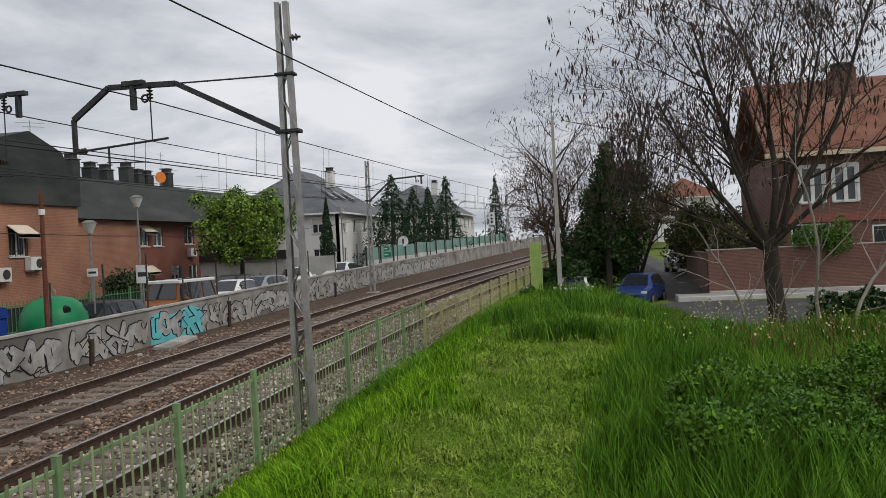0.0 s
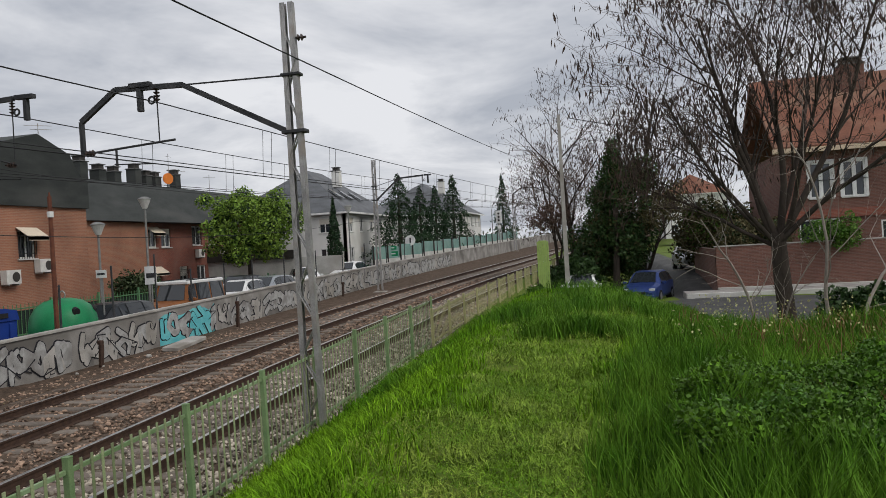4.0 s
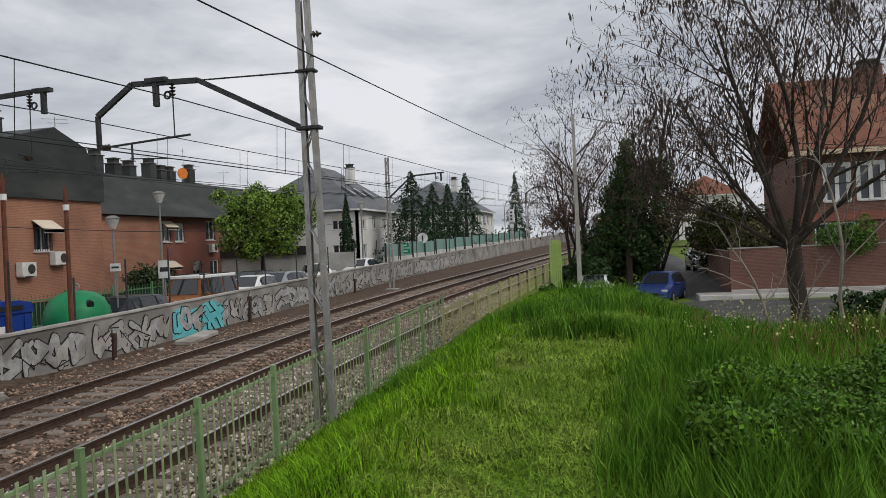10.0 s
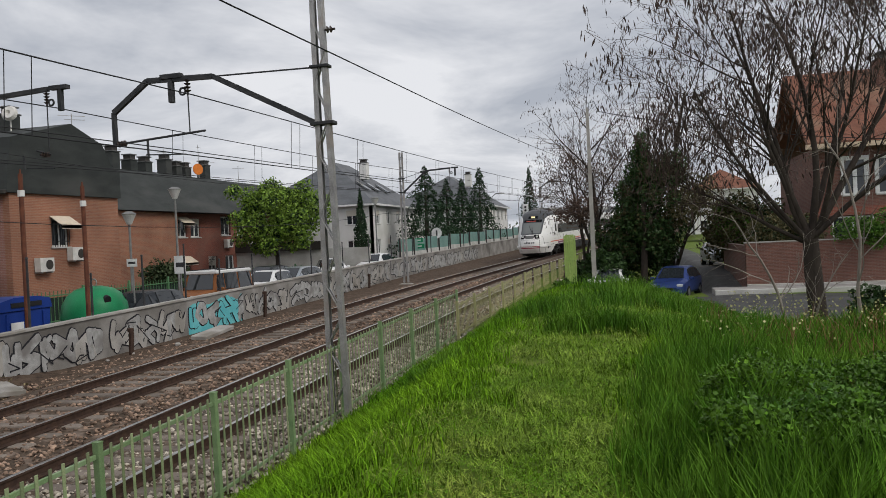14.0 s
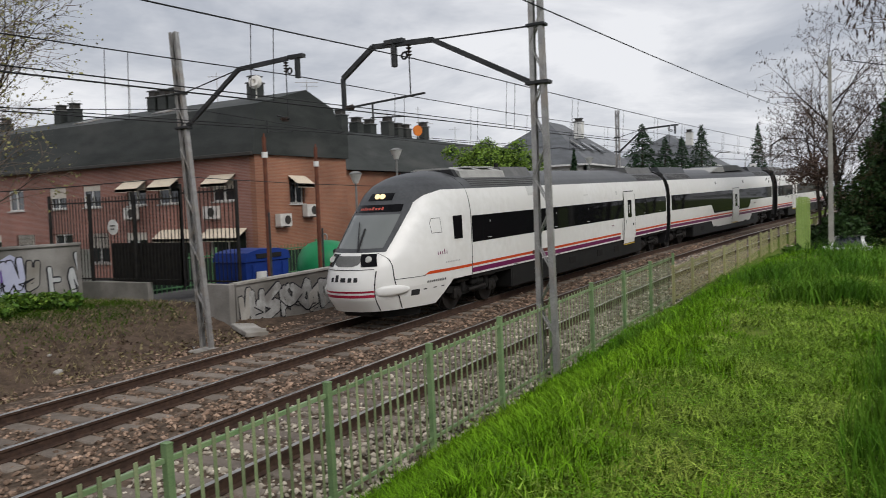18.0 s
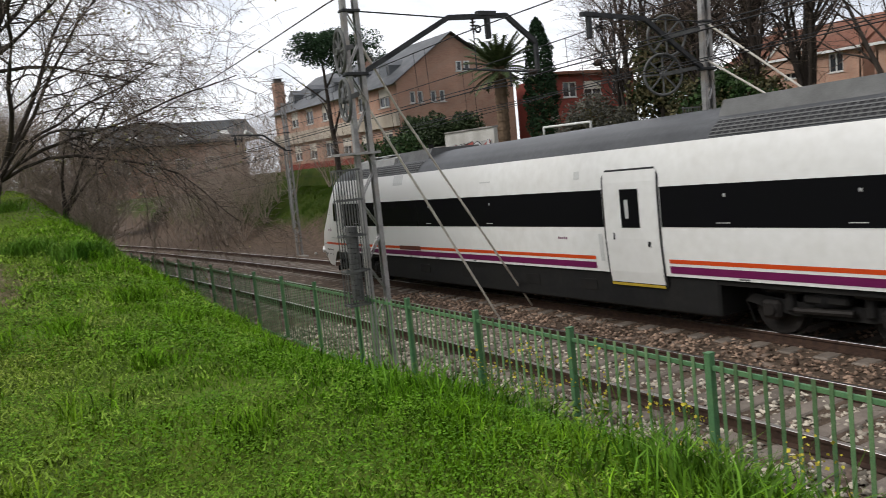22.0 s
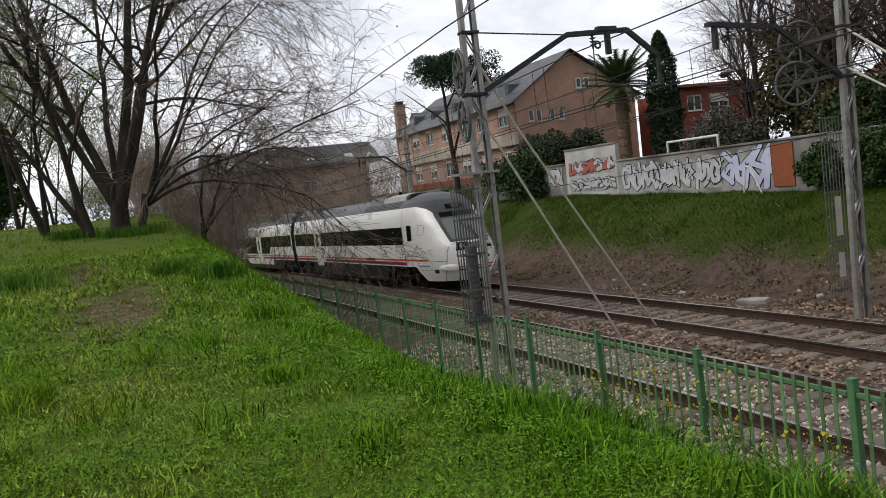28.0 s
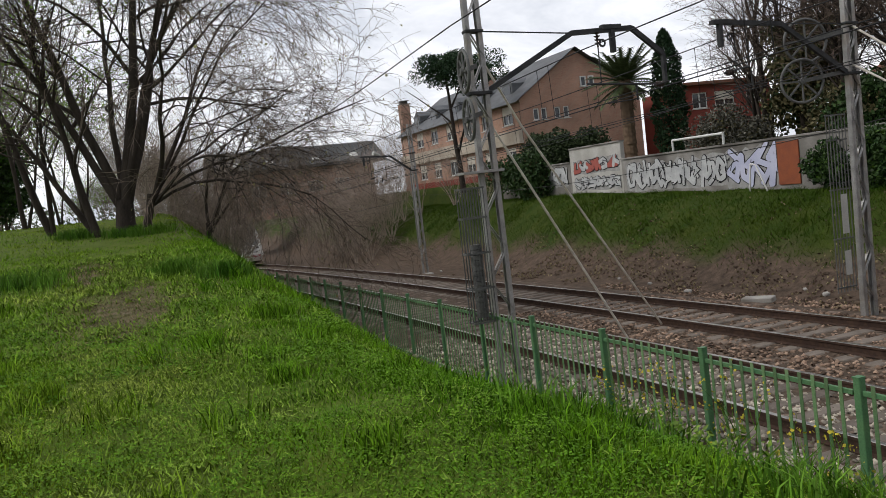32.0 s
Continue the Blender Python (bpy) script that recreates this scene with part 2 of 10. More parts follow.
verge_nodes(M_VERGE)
M_PATH = mat("trodden_path", (0.15, 0.12, 0.07), (0.07, 0.085, 0.025), 6.0, 0.95, 0.9, spots=(0.22, 0.175, 0.125), fine=28, spec=0.08)
M_BALLAST = mat("ballast", (0.12, 0.085, 0.06), (0.065, 0.047, 0.034), 9.0, 0.95, 1.0, spots=(0.25, 0.19, 0.15), fine=22)
M_STONE_A = mat("ballast_stone_grey", (0.46, 0.41, 0.335), (0.22, 0.19, 0.15), 3, 0.9, 0.2, isl=0.7)
M_STONE_B = mat("ballast_stone_brown", (0.31, 0.215, 0.155), (0.15, 0.10, 0.072), 3, 0.9, 0.2, isl=0.7)
M_RAILTOP = mat("rail_head_polished", (0.55, 0.53, 0.5), (0.4, 0.38, 0.36), 8, 0.28, 0.02, 1.0)
M_RUST = mat("rail_rust", (0.075, 0.045, 0.032), (0.045, 0.028, 0.022), 9, 0.85, 0.2)
M_SLEEPER = mat("concrete_sleeper", (0.215, 0.18, 0.15), (0.15, 0.125, 0.105), 5, 0.9, 0.3, rnd=0.2)
M_FENCE = mat("fence_green_paint", (0.15, 0.245, 0.11), (0.205, 0.29, 0.14), 4, 0.55, 0.05, rnd=0.12, spots=(0.25, 0.33, 0.2))
M_FENCED = mat("fence_dark_green_paint", (0.075, 0.185, 0.09), (0.11, 0.22, 0.10), 4, 0.5, 0.05, rnd=0.12)
M_FENCEY = mat("fence_faded_yellow_paint", (0.40, 0.37, 0.18), (0.33, 0.33, 0.17), 4, 0.6, 0.05, rnd=0.12)
M_PICKET = mat("picket_faded_olive_paint", (0.27, 0.30, 0.165), (0.20, 0.26, 0.13), 5, 0.6, 0.1, spots=(0.36, 0.35, 0.25), rnd=0.35)
M_PICKETD = mat("picket_dull_green_paint", (0.15, 0.23, 0.11), (0.10, 0.20, 0.09), 5, 0.6, 0.1, spots=(0.26, 0.28, 0.18), rnd=0.35)
M_GEAR = mat("grey_tension_gear", (0.15, 0.15, 0.145), (0.10, 0.10, 0.098), 4, 0.6, 0.1, 0.2)
M_GALV = mat("galvanised_steel", (0.42, 0.41, 0.40), (0.30, 0.295, 0.29), 5, 0.5, 0.05, 0.55, spots=(0.34, 0.30, 0.26))
M_DSTEEL = mat("dark_painted_steel", (0.035, 0.037, 0.04), (0.06, 0.06, 0.062), 5, 0.6, 0.05, 0.2)
M_WIRE = mat("wire_black", (0.022, 0.022, 0.024), None, 5, 0.6, 0.0)
M_CABLE = mat("stay_cable_steel", (0.66, 0.62, 0.55), (0.5, 0.46, 0.40), 5, 0.55, 0.0, 0.0)
M_IRONW = mat("grey_cast_iron_weights", (0.24, 0.235, 0.225), (0.16, 0.155, 0.15), 6, 0.7, 0.15, 0.0, rnd=0.2)
M_INSUL = mat("insulator_brown", (0.05, 0.035, 0.03), None, 5, 0.3, 0.0)
M_CONC = mat("concrete_wall", (0.42, 0.40, 0.37), (0.30, 0.285, 0.26), 1.6, 0.92, 0.25, spots=(0.22, 0.2, 0.17))
M_CONCL = mat("pale_concrete", (0.55, 0.54, 0.51), (0.44, 0.43, 0.4), 1.2, 0.9, 0.15, spots=(0.36, 0.34, 0.31))
M_ASPH = mat("asphalt", (0.075, 0.074, 0.073), (0.055, 0.054, 0.053), 1.5, 0.9, 0.4, spots=(0.10, 0.098, 0.095), fine=90)
M_PAVE = mat("pavement", (0.32, 0.30, 0.28), (0.25, 0.235, 0.22), 2, 0.9, 0.2)


# ---- mesh helpers ----
class Geo:
    """Collects simple solids into one mesh."""

    def __init__(self):
        self.v, self.f = [], []

    def add(self, verts, faces):
        k = len(self.v)
        self.v.extend(tuple(p) for p in verts)
        self.f.extend(tuple(i + k for i in q) for q in faces)
        return self

    def box(self, x, y, z, sx, sy, sz, c=0.0, m=None):
        """A box with its centre and full sizes; c: chamfer."""
        hx, hy, hz = sx / 2, sy / 2, sz / 2
        if not c:
            vs = [(x + a * hx, y + b * hy, z + d * hz) for d in (-1, 1) for b in (-1, 1) for a in (-1, 1)]
            fs = [(0, 2, 3, 1), (4, 5, 7, 6), (0, 1, 5, 4), (2, 6, 7, 3), (0, 4, 6, 2), (1, 3, 7, 5)]
        else:
            bm = bmesh.new()
            bmesh.ops.create_cube(bm, size=1.0, matrix=Matrix.Translation((x, y, z)) @ Matrix.Diagonal((sx, sy, sz, 1)))
            bmesh.ops.bevel(bm, geom=bm.edges[:], offset=c, segments=1, affect='EDGES')
            bm.verts.index_update()
            vs = [p.co.copy() for p in bm.verts]
            fs = [[p.index for p in q.verts] for q in bm.faces]
            bm.free()
        if m is not None:
            vs = [m @ Vector(p) for p in vs]
        return self.add(vs, fs)

    def tube(self, p0, p1, r0, r1=None, n=8, cap=True):
        p0, p1 = Vector(p0), Vector(p1)
        r1 = r0 if r1 is None else r1
        d = (p1 - p0)
        if d.length < 1e-6:
            return self
        d.normalize()
        a = d.orthogonal().normalized()
        b = d.cross(a)
        vs = []
        for p, r in ((p0, r0), (p1, r1)):
            for i in range(n):
                t = 2 * math.pi * i / n
                vs.append(p + a * (r * math.cos(t)) + b * (r * math.sin(t)))
        fs = [(i, (i + 1) % n, n + (i + 1) % n, n + i) for i in range(n)]
        if cap:
            fs += [tuple(range(n - 1, -1, -1)), tuple(range(n, 2 * n))]
        return self.add(vs, fs)

    def bar(self, p0, p1, w, h):
        """A straight bar of rectangular section w x h between two points."""
        p0, p1 = Vector(p0), Vector(p1)
        d = (p1 - p0).normalized()
        up = Vector((0, 0, 1)) if abs(d.z) < 0.95 else Vector((0, 1, 0))
        a = d.cross(up).normalized() * (w / 2)
        b = a.cross(d).normalized() * (h / 2)
        vs = [p + s * a + t * b for p in (p0, p1) for s, t in ((-1, -1), (1, -1), (1, 1), (-1, 1))]
        return self.add(vs, [(0, 1, 2, 3), (7, 6, 5, 4), (0, 4, 5, 1), (1, 5, 6, 2), (2, 6, 7, 3), (3, 7, 4, 0)])

    def path(self, pts, r, n=6):
        pts = [Vector(p) for p in pts]
        vs, fs = [], []
        for i, p in enumerate(pts):
            d = (pts[min(i + 1, len(pts) - 1)] - pts[max(i - 1, 0)]).normalized()
            up = Vector((0, 0, 1)) if abs(d.z) < 0.9 else Vector((1, 0, 0))
            a = d.cross(up).normalized()
            b = a.cross(d)
            vs += [p + a * (r * math.cos(6.2832 * j / n)) + b * (r * math.sin(6.2832 * j / n)) for j in range(n)]
        for i in range(len(pts) - 1):
            fs += [(i * n + j, i * n + (j + 1) % n, (i + 1) * n + (j + 1) % n, (i + 1) * n + j) for j in range(n)]
        return self.add(vs, fs)

    def ring(self, centre, normal, r, w, n=20, k=6):
        """A torus."""
        c, nz = Vector(centre), Vector(normal).normalized()
        a = nz.orthogonal().normalized()
        b = nz.cross(a)
        vs, fs = [], []
        for i in range(n):
            t = 2 * math.pi * i / n
            o = a * math.cos(t) + b * math.sin(t)
            for j in range(k):
                u = 2 * math.pi * j / k
                vs.append(c + o * (r + w * math.cos(u)) + nz * (w * math.sin(u)))
        for i in range(n):
            for j in range(k):
                fs.append((i * k + j, ((i + 1) % n) * k + j, ((i + 1) % n) * k + (j + 1) % k, i * k + (j + 1) % k))
        return self.add(vs, fs)

    def prism(self, poly, axis, a, b):
        """A closed polygon of two coordinates swept along an axis (0 x, 1 y, 2 z) from a to b."""
        def place(p, t):
            q = list(p)
            q.insert(axis, t)
            return q
        n = len(poly)
        vs = [place(p, a) for p in poly] + [place(p, b) for p in poly]
        fs = [tuple(range(n - 1, -1, -1)), tuple(range(n, 2 * n))] + [(i, (i + 1) % n, n + (i + 1) % n, n + i) for i in range(n)]
        return self.add(vs, fs)

    def mesh(self, name, material, smooth=False):
        me = bpy.data.meshes.new(name)
        me.from_pydata(self.v, [], self.f)
        me.materials.append(material)
        if smooth:
            me.polygons.foreach_set("use_smooth", [True] * len(me.polygons))
        me.validate()
        bm = bmesh.new()
        bm.from_mesh(me)
        if len(bm.faces) < 60000:
            bmesh.ops.recalc_face_normals(bm, faces=bm.faces)
        bm.to_mesh(me)
        bm.free()
        return me


def part(name, geo, material, parent=None, label="", smooth=False, at=None):
    """Links a Geo (or mesh) as one mesh object, under a thing or part."""
    me = geo.mesh(name, material, smooth) if isinstance(geo, Geo) else geo
    ob = new(name, me)
    if parent is not None:
        ob.parent = parent
    if at is not None:
        ob.matrix_basis = at
    return tagged(ob, label)


def thing(name, label, category, m=None, group="", kind=""):
    ob = new(name)
    ob.empty_display_size = 0.2
    if m is not None:
        ob.matrix_basis = m
    return tagged(ob, label, category, group, kind)


def single(name, geo, material, label, category="", m=None, group="", kind="", smooth=False):
    """A thing of one mesh."""
    ob = part(name, geo, material, None, "", smooth, m)
    return tagged(ob, label, category, group, kind)


SLOPE = 0.0237


def verge(y):
    """How far the boundary, the masts and wires leave the straight towards +x."""
    return (0.00058 if y > 0 else 0.00154) * y * y / 2


def wall_off(y):
    """The low wall follows the verge, then swings round with the line."""
    return verge(y) if y < 54 else verge(54) + 0.075 * (y - 54)


def bend(y):
    """How far the rails and the near fence leave the straight towards +x: a transition, then a tangent."""
    if y <= 12:
        return verge(y)
    q = min(y, 50)
    return verge(q) + 0.0012 * (q - 12) ** 2 + 0.12 * (y - q)


def lvl(y):
    """Rail-head level."""
    return SLOPE * y


NEAR, FAR = -7.378, -10.956


def smooth01(a, b, v):
    t = min(1, max(0, (v - a) / (b - a)))
    return t * t * (3 - 2 * t)


# ---- ground ----
def table(xs, vs, t):
    return float(np.interp(t, xs, vs))


def wall_foot(y):
    return table([-70, -36, -10, 0, 10, 16, 22, 90], [1.7, 1.9, 1.3, 0.85, 0.85, 0.7, 0.45, 2.0], y)


def plateau(y):
    if y < 0:
        return 1.42 + 1.5 * (min(-y, 30) / 25) ** 1.25 + 0.004 * max(0, -y - 30)
    return 1.42 + 0.018 * min(y, 26)


def bare(x, y):
    """Below 1 on the worn bare patches of the path."""
    a = ((x - 0.85) / 0.7) ** 2 + ((y + 11.3) / 2.0) ** 2
    b = ((x - 1.6) / 0.45) ** 2 + ((y + 15.8) / 1.6) ** 2
    return a if a < b else b


def ground_z(x, y):
    yc = max(-90, min(110, y))
    bed = lvl(yc) - 0.42
    if x > -4.95:
        foot = lvl(yc) - 0.1 - 0.2 * smooth01(-8, -12, yc) * smooth01(-30, -22, yc)
        wide = smooth01(-3, -8, yc)
        top = plateau(yc)
        z = foot + (top - foot) * smooth01(-4.8 + 0.3 * wide, -1.7 + wide, x - bend(yc))
        hump = 0.04 * math.exp(-((y - 17.5) / 3.5) ** 2 - ((x + 0.4) / 1.8) ** 2)
        z += hump
        road = 0.04 + 0.002 * (y - 33)
        k = smooth01(19.5, 27.5, y) * smooth01(-4.2, -0.5, x)
        side = smooth01(-0.6, 4.6, x) * smooth01(9, 18, y)
        z = z + (road - z) * max(k, side)
        far_end = smooth01(36, 44, y) * (1 - smooth01(1.0, 5.0, x)) * smooth01(-4.2, -2.5, x)
        z += -0.8 * far_end + 0.6 * smooth01(38, 47, y) * smooth01(3.4, 4.2, x)
        return z + 0.035 * noise.noise(Vector((x * 0.9, y * 0.9, 0))) * smooth01(-4.6, -3.5, x)
    if x > -14.0:
        return bed
    if y > 15.0:
        k = smooth01(15.0, 18.5, y)
        park = lvl(yc) - 0.38
        w = bed + (wall_foot(yc) - bed) * smooth01(-14.2, -16.5, x)
        return w + (park - w) * k
    w = wall_foot(yc)
    z = bed + (w - bed) * smooth01(-14.2, -20.3 if y < 6 else -18.5, x)
    back = table([-60, -14, -6, 4, 15], [3.2, 3.1, 1.6, 1.0, 0.8], yc)
    z += (back - w) * smooth01(-21.05, -21.4, x)
    return z + 0.08 * noise.noise(Vector((x * 0.6, y * 0.6, 3))) * smooth01(-14.2, -16, x)


def spaced(stops):
    out = []
    for a, b, step in stops:
        k = max(1, round((b - a) / step))
        out += [a + (b - a) * i / k for i in range(k)]
    return out + [stops[-1][1]]


gx = spaced([(-900, -120, 130), (-120, -40, 10), (-40, -22, 2), (-22, -20.5, 0.15), (-20.5, -14, 0.5), (-14, -4.95, 3), (-4.95, 5, 0.3), (5, 14, 0.8), (14, 40, 4), (40, 120, 20), (120, 900, 130)])
gy = spaced([(-900, -120, 130), (-120, -40, 8), (-40, -12, 1.0), (-12, 12, 0.4), (12, 36, 0.6), (36, 80, 3), (80, 120, 10), (120, 1200, 135)])
g_v = [(x, y, ground_z(x, y)) for y in gy for x in gx]
g_f, g_m = [], []
nx = len(gx)
for j in range(len(gy) - 1):
    for i in range(nx - 1):
        g_f.append((j * nx + i, j * nx + i + 1, (j + 1) * nx + i + 1, (j + 1) * nx + i))
        x, y = (gx[i] + gx[i + 1]) / 2, (gy[j] + gy[j + 1]) / 2
        if x > -4.95:
            s = 0
            if 25.6 < y < 36.5 and x > 0.8 - 0.1 * (y - 26) or (y >= 36.5 and 3.2 < x < 6.2):
                s = 3
            elif bare(x, y) < 0.9 + 1.3 * noise.noise(Vector((x * 2, y * 2, 0))):
                s = 4
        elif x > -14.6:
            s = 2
        elif y > 17 and x < -15.5:
            s = 3
        else:
            s = 2
        g_m.append(s)
me = bpy.data.meshes.new("ground")
me.from_pydata(g_v, [], g_f)
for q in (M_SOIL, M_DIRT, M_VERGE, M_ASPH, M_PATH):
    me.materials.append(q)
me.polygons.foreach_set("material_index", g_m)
me.polygons.foreach_set("use_smooth", [True] * len(g_f))
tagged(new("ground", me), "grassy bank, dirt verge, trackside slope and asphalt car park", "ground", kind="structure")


def fast_mesh(name, verts, faces4, faces3, materials, mat3=None):
    """A large mesh from numpy arrays: quads then triangles."""
    me = bpy.data.meshes.new(name)
    n4, n3 = len(faces4), len(faces3)
    me.vertices.add(len(verts))
    me.vertices.foreach_set("co", np.asarray(verts, np.float32).ravel())
    me.loops.add(4 * n4 + 3 * n3)
    me.loops.foreach_set("vertex_index", np.concatenate([np.asarray(faces4, np.int32).ravel(), np.asarray(faces3, np.int32).ravel()]))
    me.polygons.add(n4 + n3)
    me.polygons.foreach_set("loop_start", np.concatenate([np.arange(n4) * 4, 4 * n4 + np.arange(n3) * 3]).astype(np.int32))
    for q in materials:
        me.materials.append(q)
    me.update(calc_edges=True)
    return me


# ---- grass ----
RNG = np.random.default_rng(7)
GZ = {}


def ground_many(px, py):
    """Ground heights for many places, between the corners of a lookup grid of 0.25 m."""
    def node(a, b):
        if (a, b) not in GZ:
            GZ[a, b] = ground_z(a / 4, b / 4)
        return GZ[a, b]
    out = np.empty(len(px))
    for i, (x, y) in enumerate(zip(px, py)):
        a, b = math.floor(x * 4), math.floor(y * 4)
        u, v = x * 4 - a, y * 4 - b
        out[i] = (node(a, b) * (1 - u) + node(a + 1, b) * u) * (1 - v) + (node(a, b + 1) * (1 - u) + node(a + 1, b + 1) * u) * v
    return out


def blades(name, px, py, h, w, lean, material, label, short=False):
    n = len(px)
    z = ground_many(px, py) - 0.02
    a = RNG.uniform(0, 2 * math.pi, n)
    l = RNG.uniform(0.2, 1.0, n) * lean * h
    la = RNG.uniform(0, 2 * math.pi, n)
    dx, dy = np.cos(a) * w / 2, np.sin(a) * w / 2
    lx, ly = np.cos(la) * l, np.sin(la) * l
    if short:
        V = np.stack([np.stack([px - dx, py - dy, z], 1), np.stack([px + dx, py + dy, z], 1), np.stack([px + lx, py + ly, z + h * (1 - 0.25 * lean)], 1)], 1)
        me = fast_mesh(name, V.reshape(-1, 3), np.zeros((0, 4), np.int32), np.arange(3 * n).reshape(-1, 3), [material], 0)
        return tagged(new(name, me), label, "grass", kind="stuff")
    V = np.empty((n, 5, 3))
    V[:, 0] = np.stack([px - dx, py - dy, z], 1)
    V[:, 1] = np.stack([px + dx, py + dy, z], 1)
    V[:, 2] = np.stack([px + lx * 0.35 + dx * 0.8, py + ly * 0.35 + dy * 0.8, z + h * 0.6], 1)
    V[:, 3] = np.stack([px + lx * 0.35 - dx * 0.8, py + ly * 0.35 - dy * 0.8, z + h * 0.6], 1)
    V[:, 4] = np.stack([px + lx, py + ly, z + h * (1 - 0.25 * lean)], 1)
    k = np.arange(n)[:, None] * 5
    me = fast_mesh(name, V.reshape(-1, 3), k + np.array([[0, 1, 2, 3]]), k + np.array([[3, 2, 4]]), [material])
    return tagged(new(name, me), label, "grass", kind="stuff")


def field(x0, x1, y0, y1, per):
    n = int((x1 - x0) * (y1 - y0) * per)
    return RNG.uniform(x0, x1, n), RNG.uniform(y0, y1, n)


def patchy(px, py, s, seed):
    return np.array([noise.noise(Vector((x * s, y * s, seed))) for x, y in zip(px, py)])


def worn(px, py):
    """How bare or mown the grass is: 1 on the trodden path."""
    c = np.interp(py, [-30, -14, -6, 0, 4, 9, 13, 20], [1.6, 1.0, 0.4, -0.2, -0.7, -0.75, -0.2, 0.4])
    return np.exp(-((px - c) / 0.75) ** 2)


for x0, x1, y0, y1, per, w0 in ((-4.7, 3.0, 2, 9, 2900, 0.0115), (-4.7, 3.0, -2, 2, 800, 0.013), (-4.7, 3.0, -9, -2, 2900, 0.0115), (3.0, 7.0, -9, 9, 300, 0.018), (-4.7, 4.0, 9, 20, 700, 0.019), (-4.6, 6.0, -20, -9, 700, 0.019), (-4.5, 5, 20, 27, 200, 0.022), (-4.4, 9, -34, -20, 150, 0.025)):
    px, py = field(x0, x1, y0, y1, per)
    wn_ = worn(px, py)
    clump = 0.6 * patchy(px, py, 0.9, 1.0) + 0.7 * patchy(px, py, 2.6, 3.0)
    keep = RNG.uniform(0, 1, len(px)) > 0.35 * wn_
    dirt = np.array([bare(x, y) for x, y in zip(px, py)]) + 1.6 * patchy(px, py, 2.5, 4.0) < 1
    keep &= ~(dirt & (RNG.uniform(0, 1, len(px)) < 0.5))
    px, py, wn_, clump = px[keep], py[keep], wn_[keep], clump[keep]
    bank = 1 / (1 + np.exp((px + 2.4) * 2.2))
    h = (0.07 + 0.10 * np.clip(clump + 0.25, 0, 1) + 0.14 * bank * np.clip(clump + 0.6, 0, 1.2)) * 0.85 * RNG.uniform(0.6, 1.35, len(px)) * (1 - 0.35 * wn_)
    blades("grass", px, py, h, w0 * RNG.uniform(0.7, 1.3, len(px)), 0.9, M_GRASS, "short bright green meadow grass on the railway bank", True)

# flattened pale grass along the trodden line, between the blades
for x0, x1, y0, y1, per, sz in ((-3.4, 1.6, 1.6, 9, 4200, 0.085), (-3.0, 1.4, 9, 16, 1900, 0.11), (-3.6, 3.4, -9, -1.4, 2600, 0.05), (-4.0, 4.0, -18, -9, 1100, 0.10)):
    px, py = field(x0, x1, y0, y1, per)
    rag = np.minimum(np.minimum(px - x0, x1 - px), np.minimum(py - y0, y1 - py) + (0.6 if abs(y0) > 8.9 or abs(y1) > 8.9 else 0))
    ok = patchy(px, py, 1.1, 21) + 0.5 * patchy(px, py, 4.0, 22) > -0.35 + np.clip(0.9 - rag, 0, 1)
    ok &= RNG.uniform(0, 1, len(px)) < 0.22 + 0.95 * worn(px, py) + 0.3 * np.clip(patchy(px, py, 1.6, 24), 0, 1)
    ok &= ~(np.array([bare(x, y) for x, y in zip(px, py)]) + 1.6 * patchy(px, py, 2.5, 4.0) < 0.8)
    px, py = px[ok], py[ok]
    n = len(px)
    z = ground_many(px, py) + RNG.uniform(0.0, 0.07, n) * np.clip(1 + 1.6 * patchy(px, py, 2.2, 23), 0.1, 2.5)
    a, tl = RNG.uniform(0, 6.2832, n), RNG.uniform(-0.1, 1.15, n)
    s_ = sz * RNG.uniform(0.6, 1.3, n)
    ux, uy, uz = np.cos(a) * np.cos(tl), np.sin(a) * np.cos(tl), np.sin(tl)
    vx, vy = -np.sin(a), np.cos(a)
    c = np.stack([px, py, z], 1)
    U, W = np.stack([ux, uy, uz], 1) * s_[:, None], np.stack([vx, vy, 0 * vx], 1) * (s_ * (0.11 if y0 < 0 else 0.055))[:, None]
    V = np.stack([c - U * 0.5 - W, c - U * 0.5 + W, c + U * 0.5], 1)
    me = fast_mesh("trodden_grass", V.reshape(-1, 3), np.zeros((0, 4), np.int32), np.arange(3 * n).reshape(-1, 3), [M_CLOVER], 0)
    tagged(new("trodden_grass", me), "flattened pale yellow-green grass in the meadow", "grass", kind="stuff")

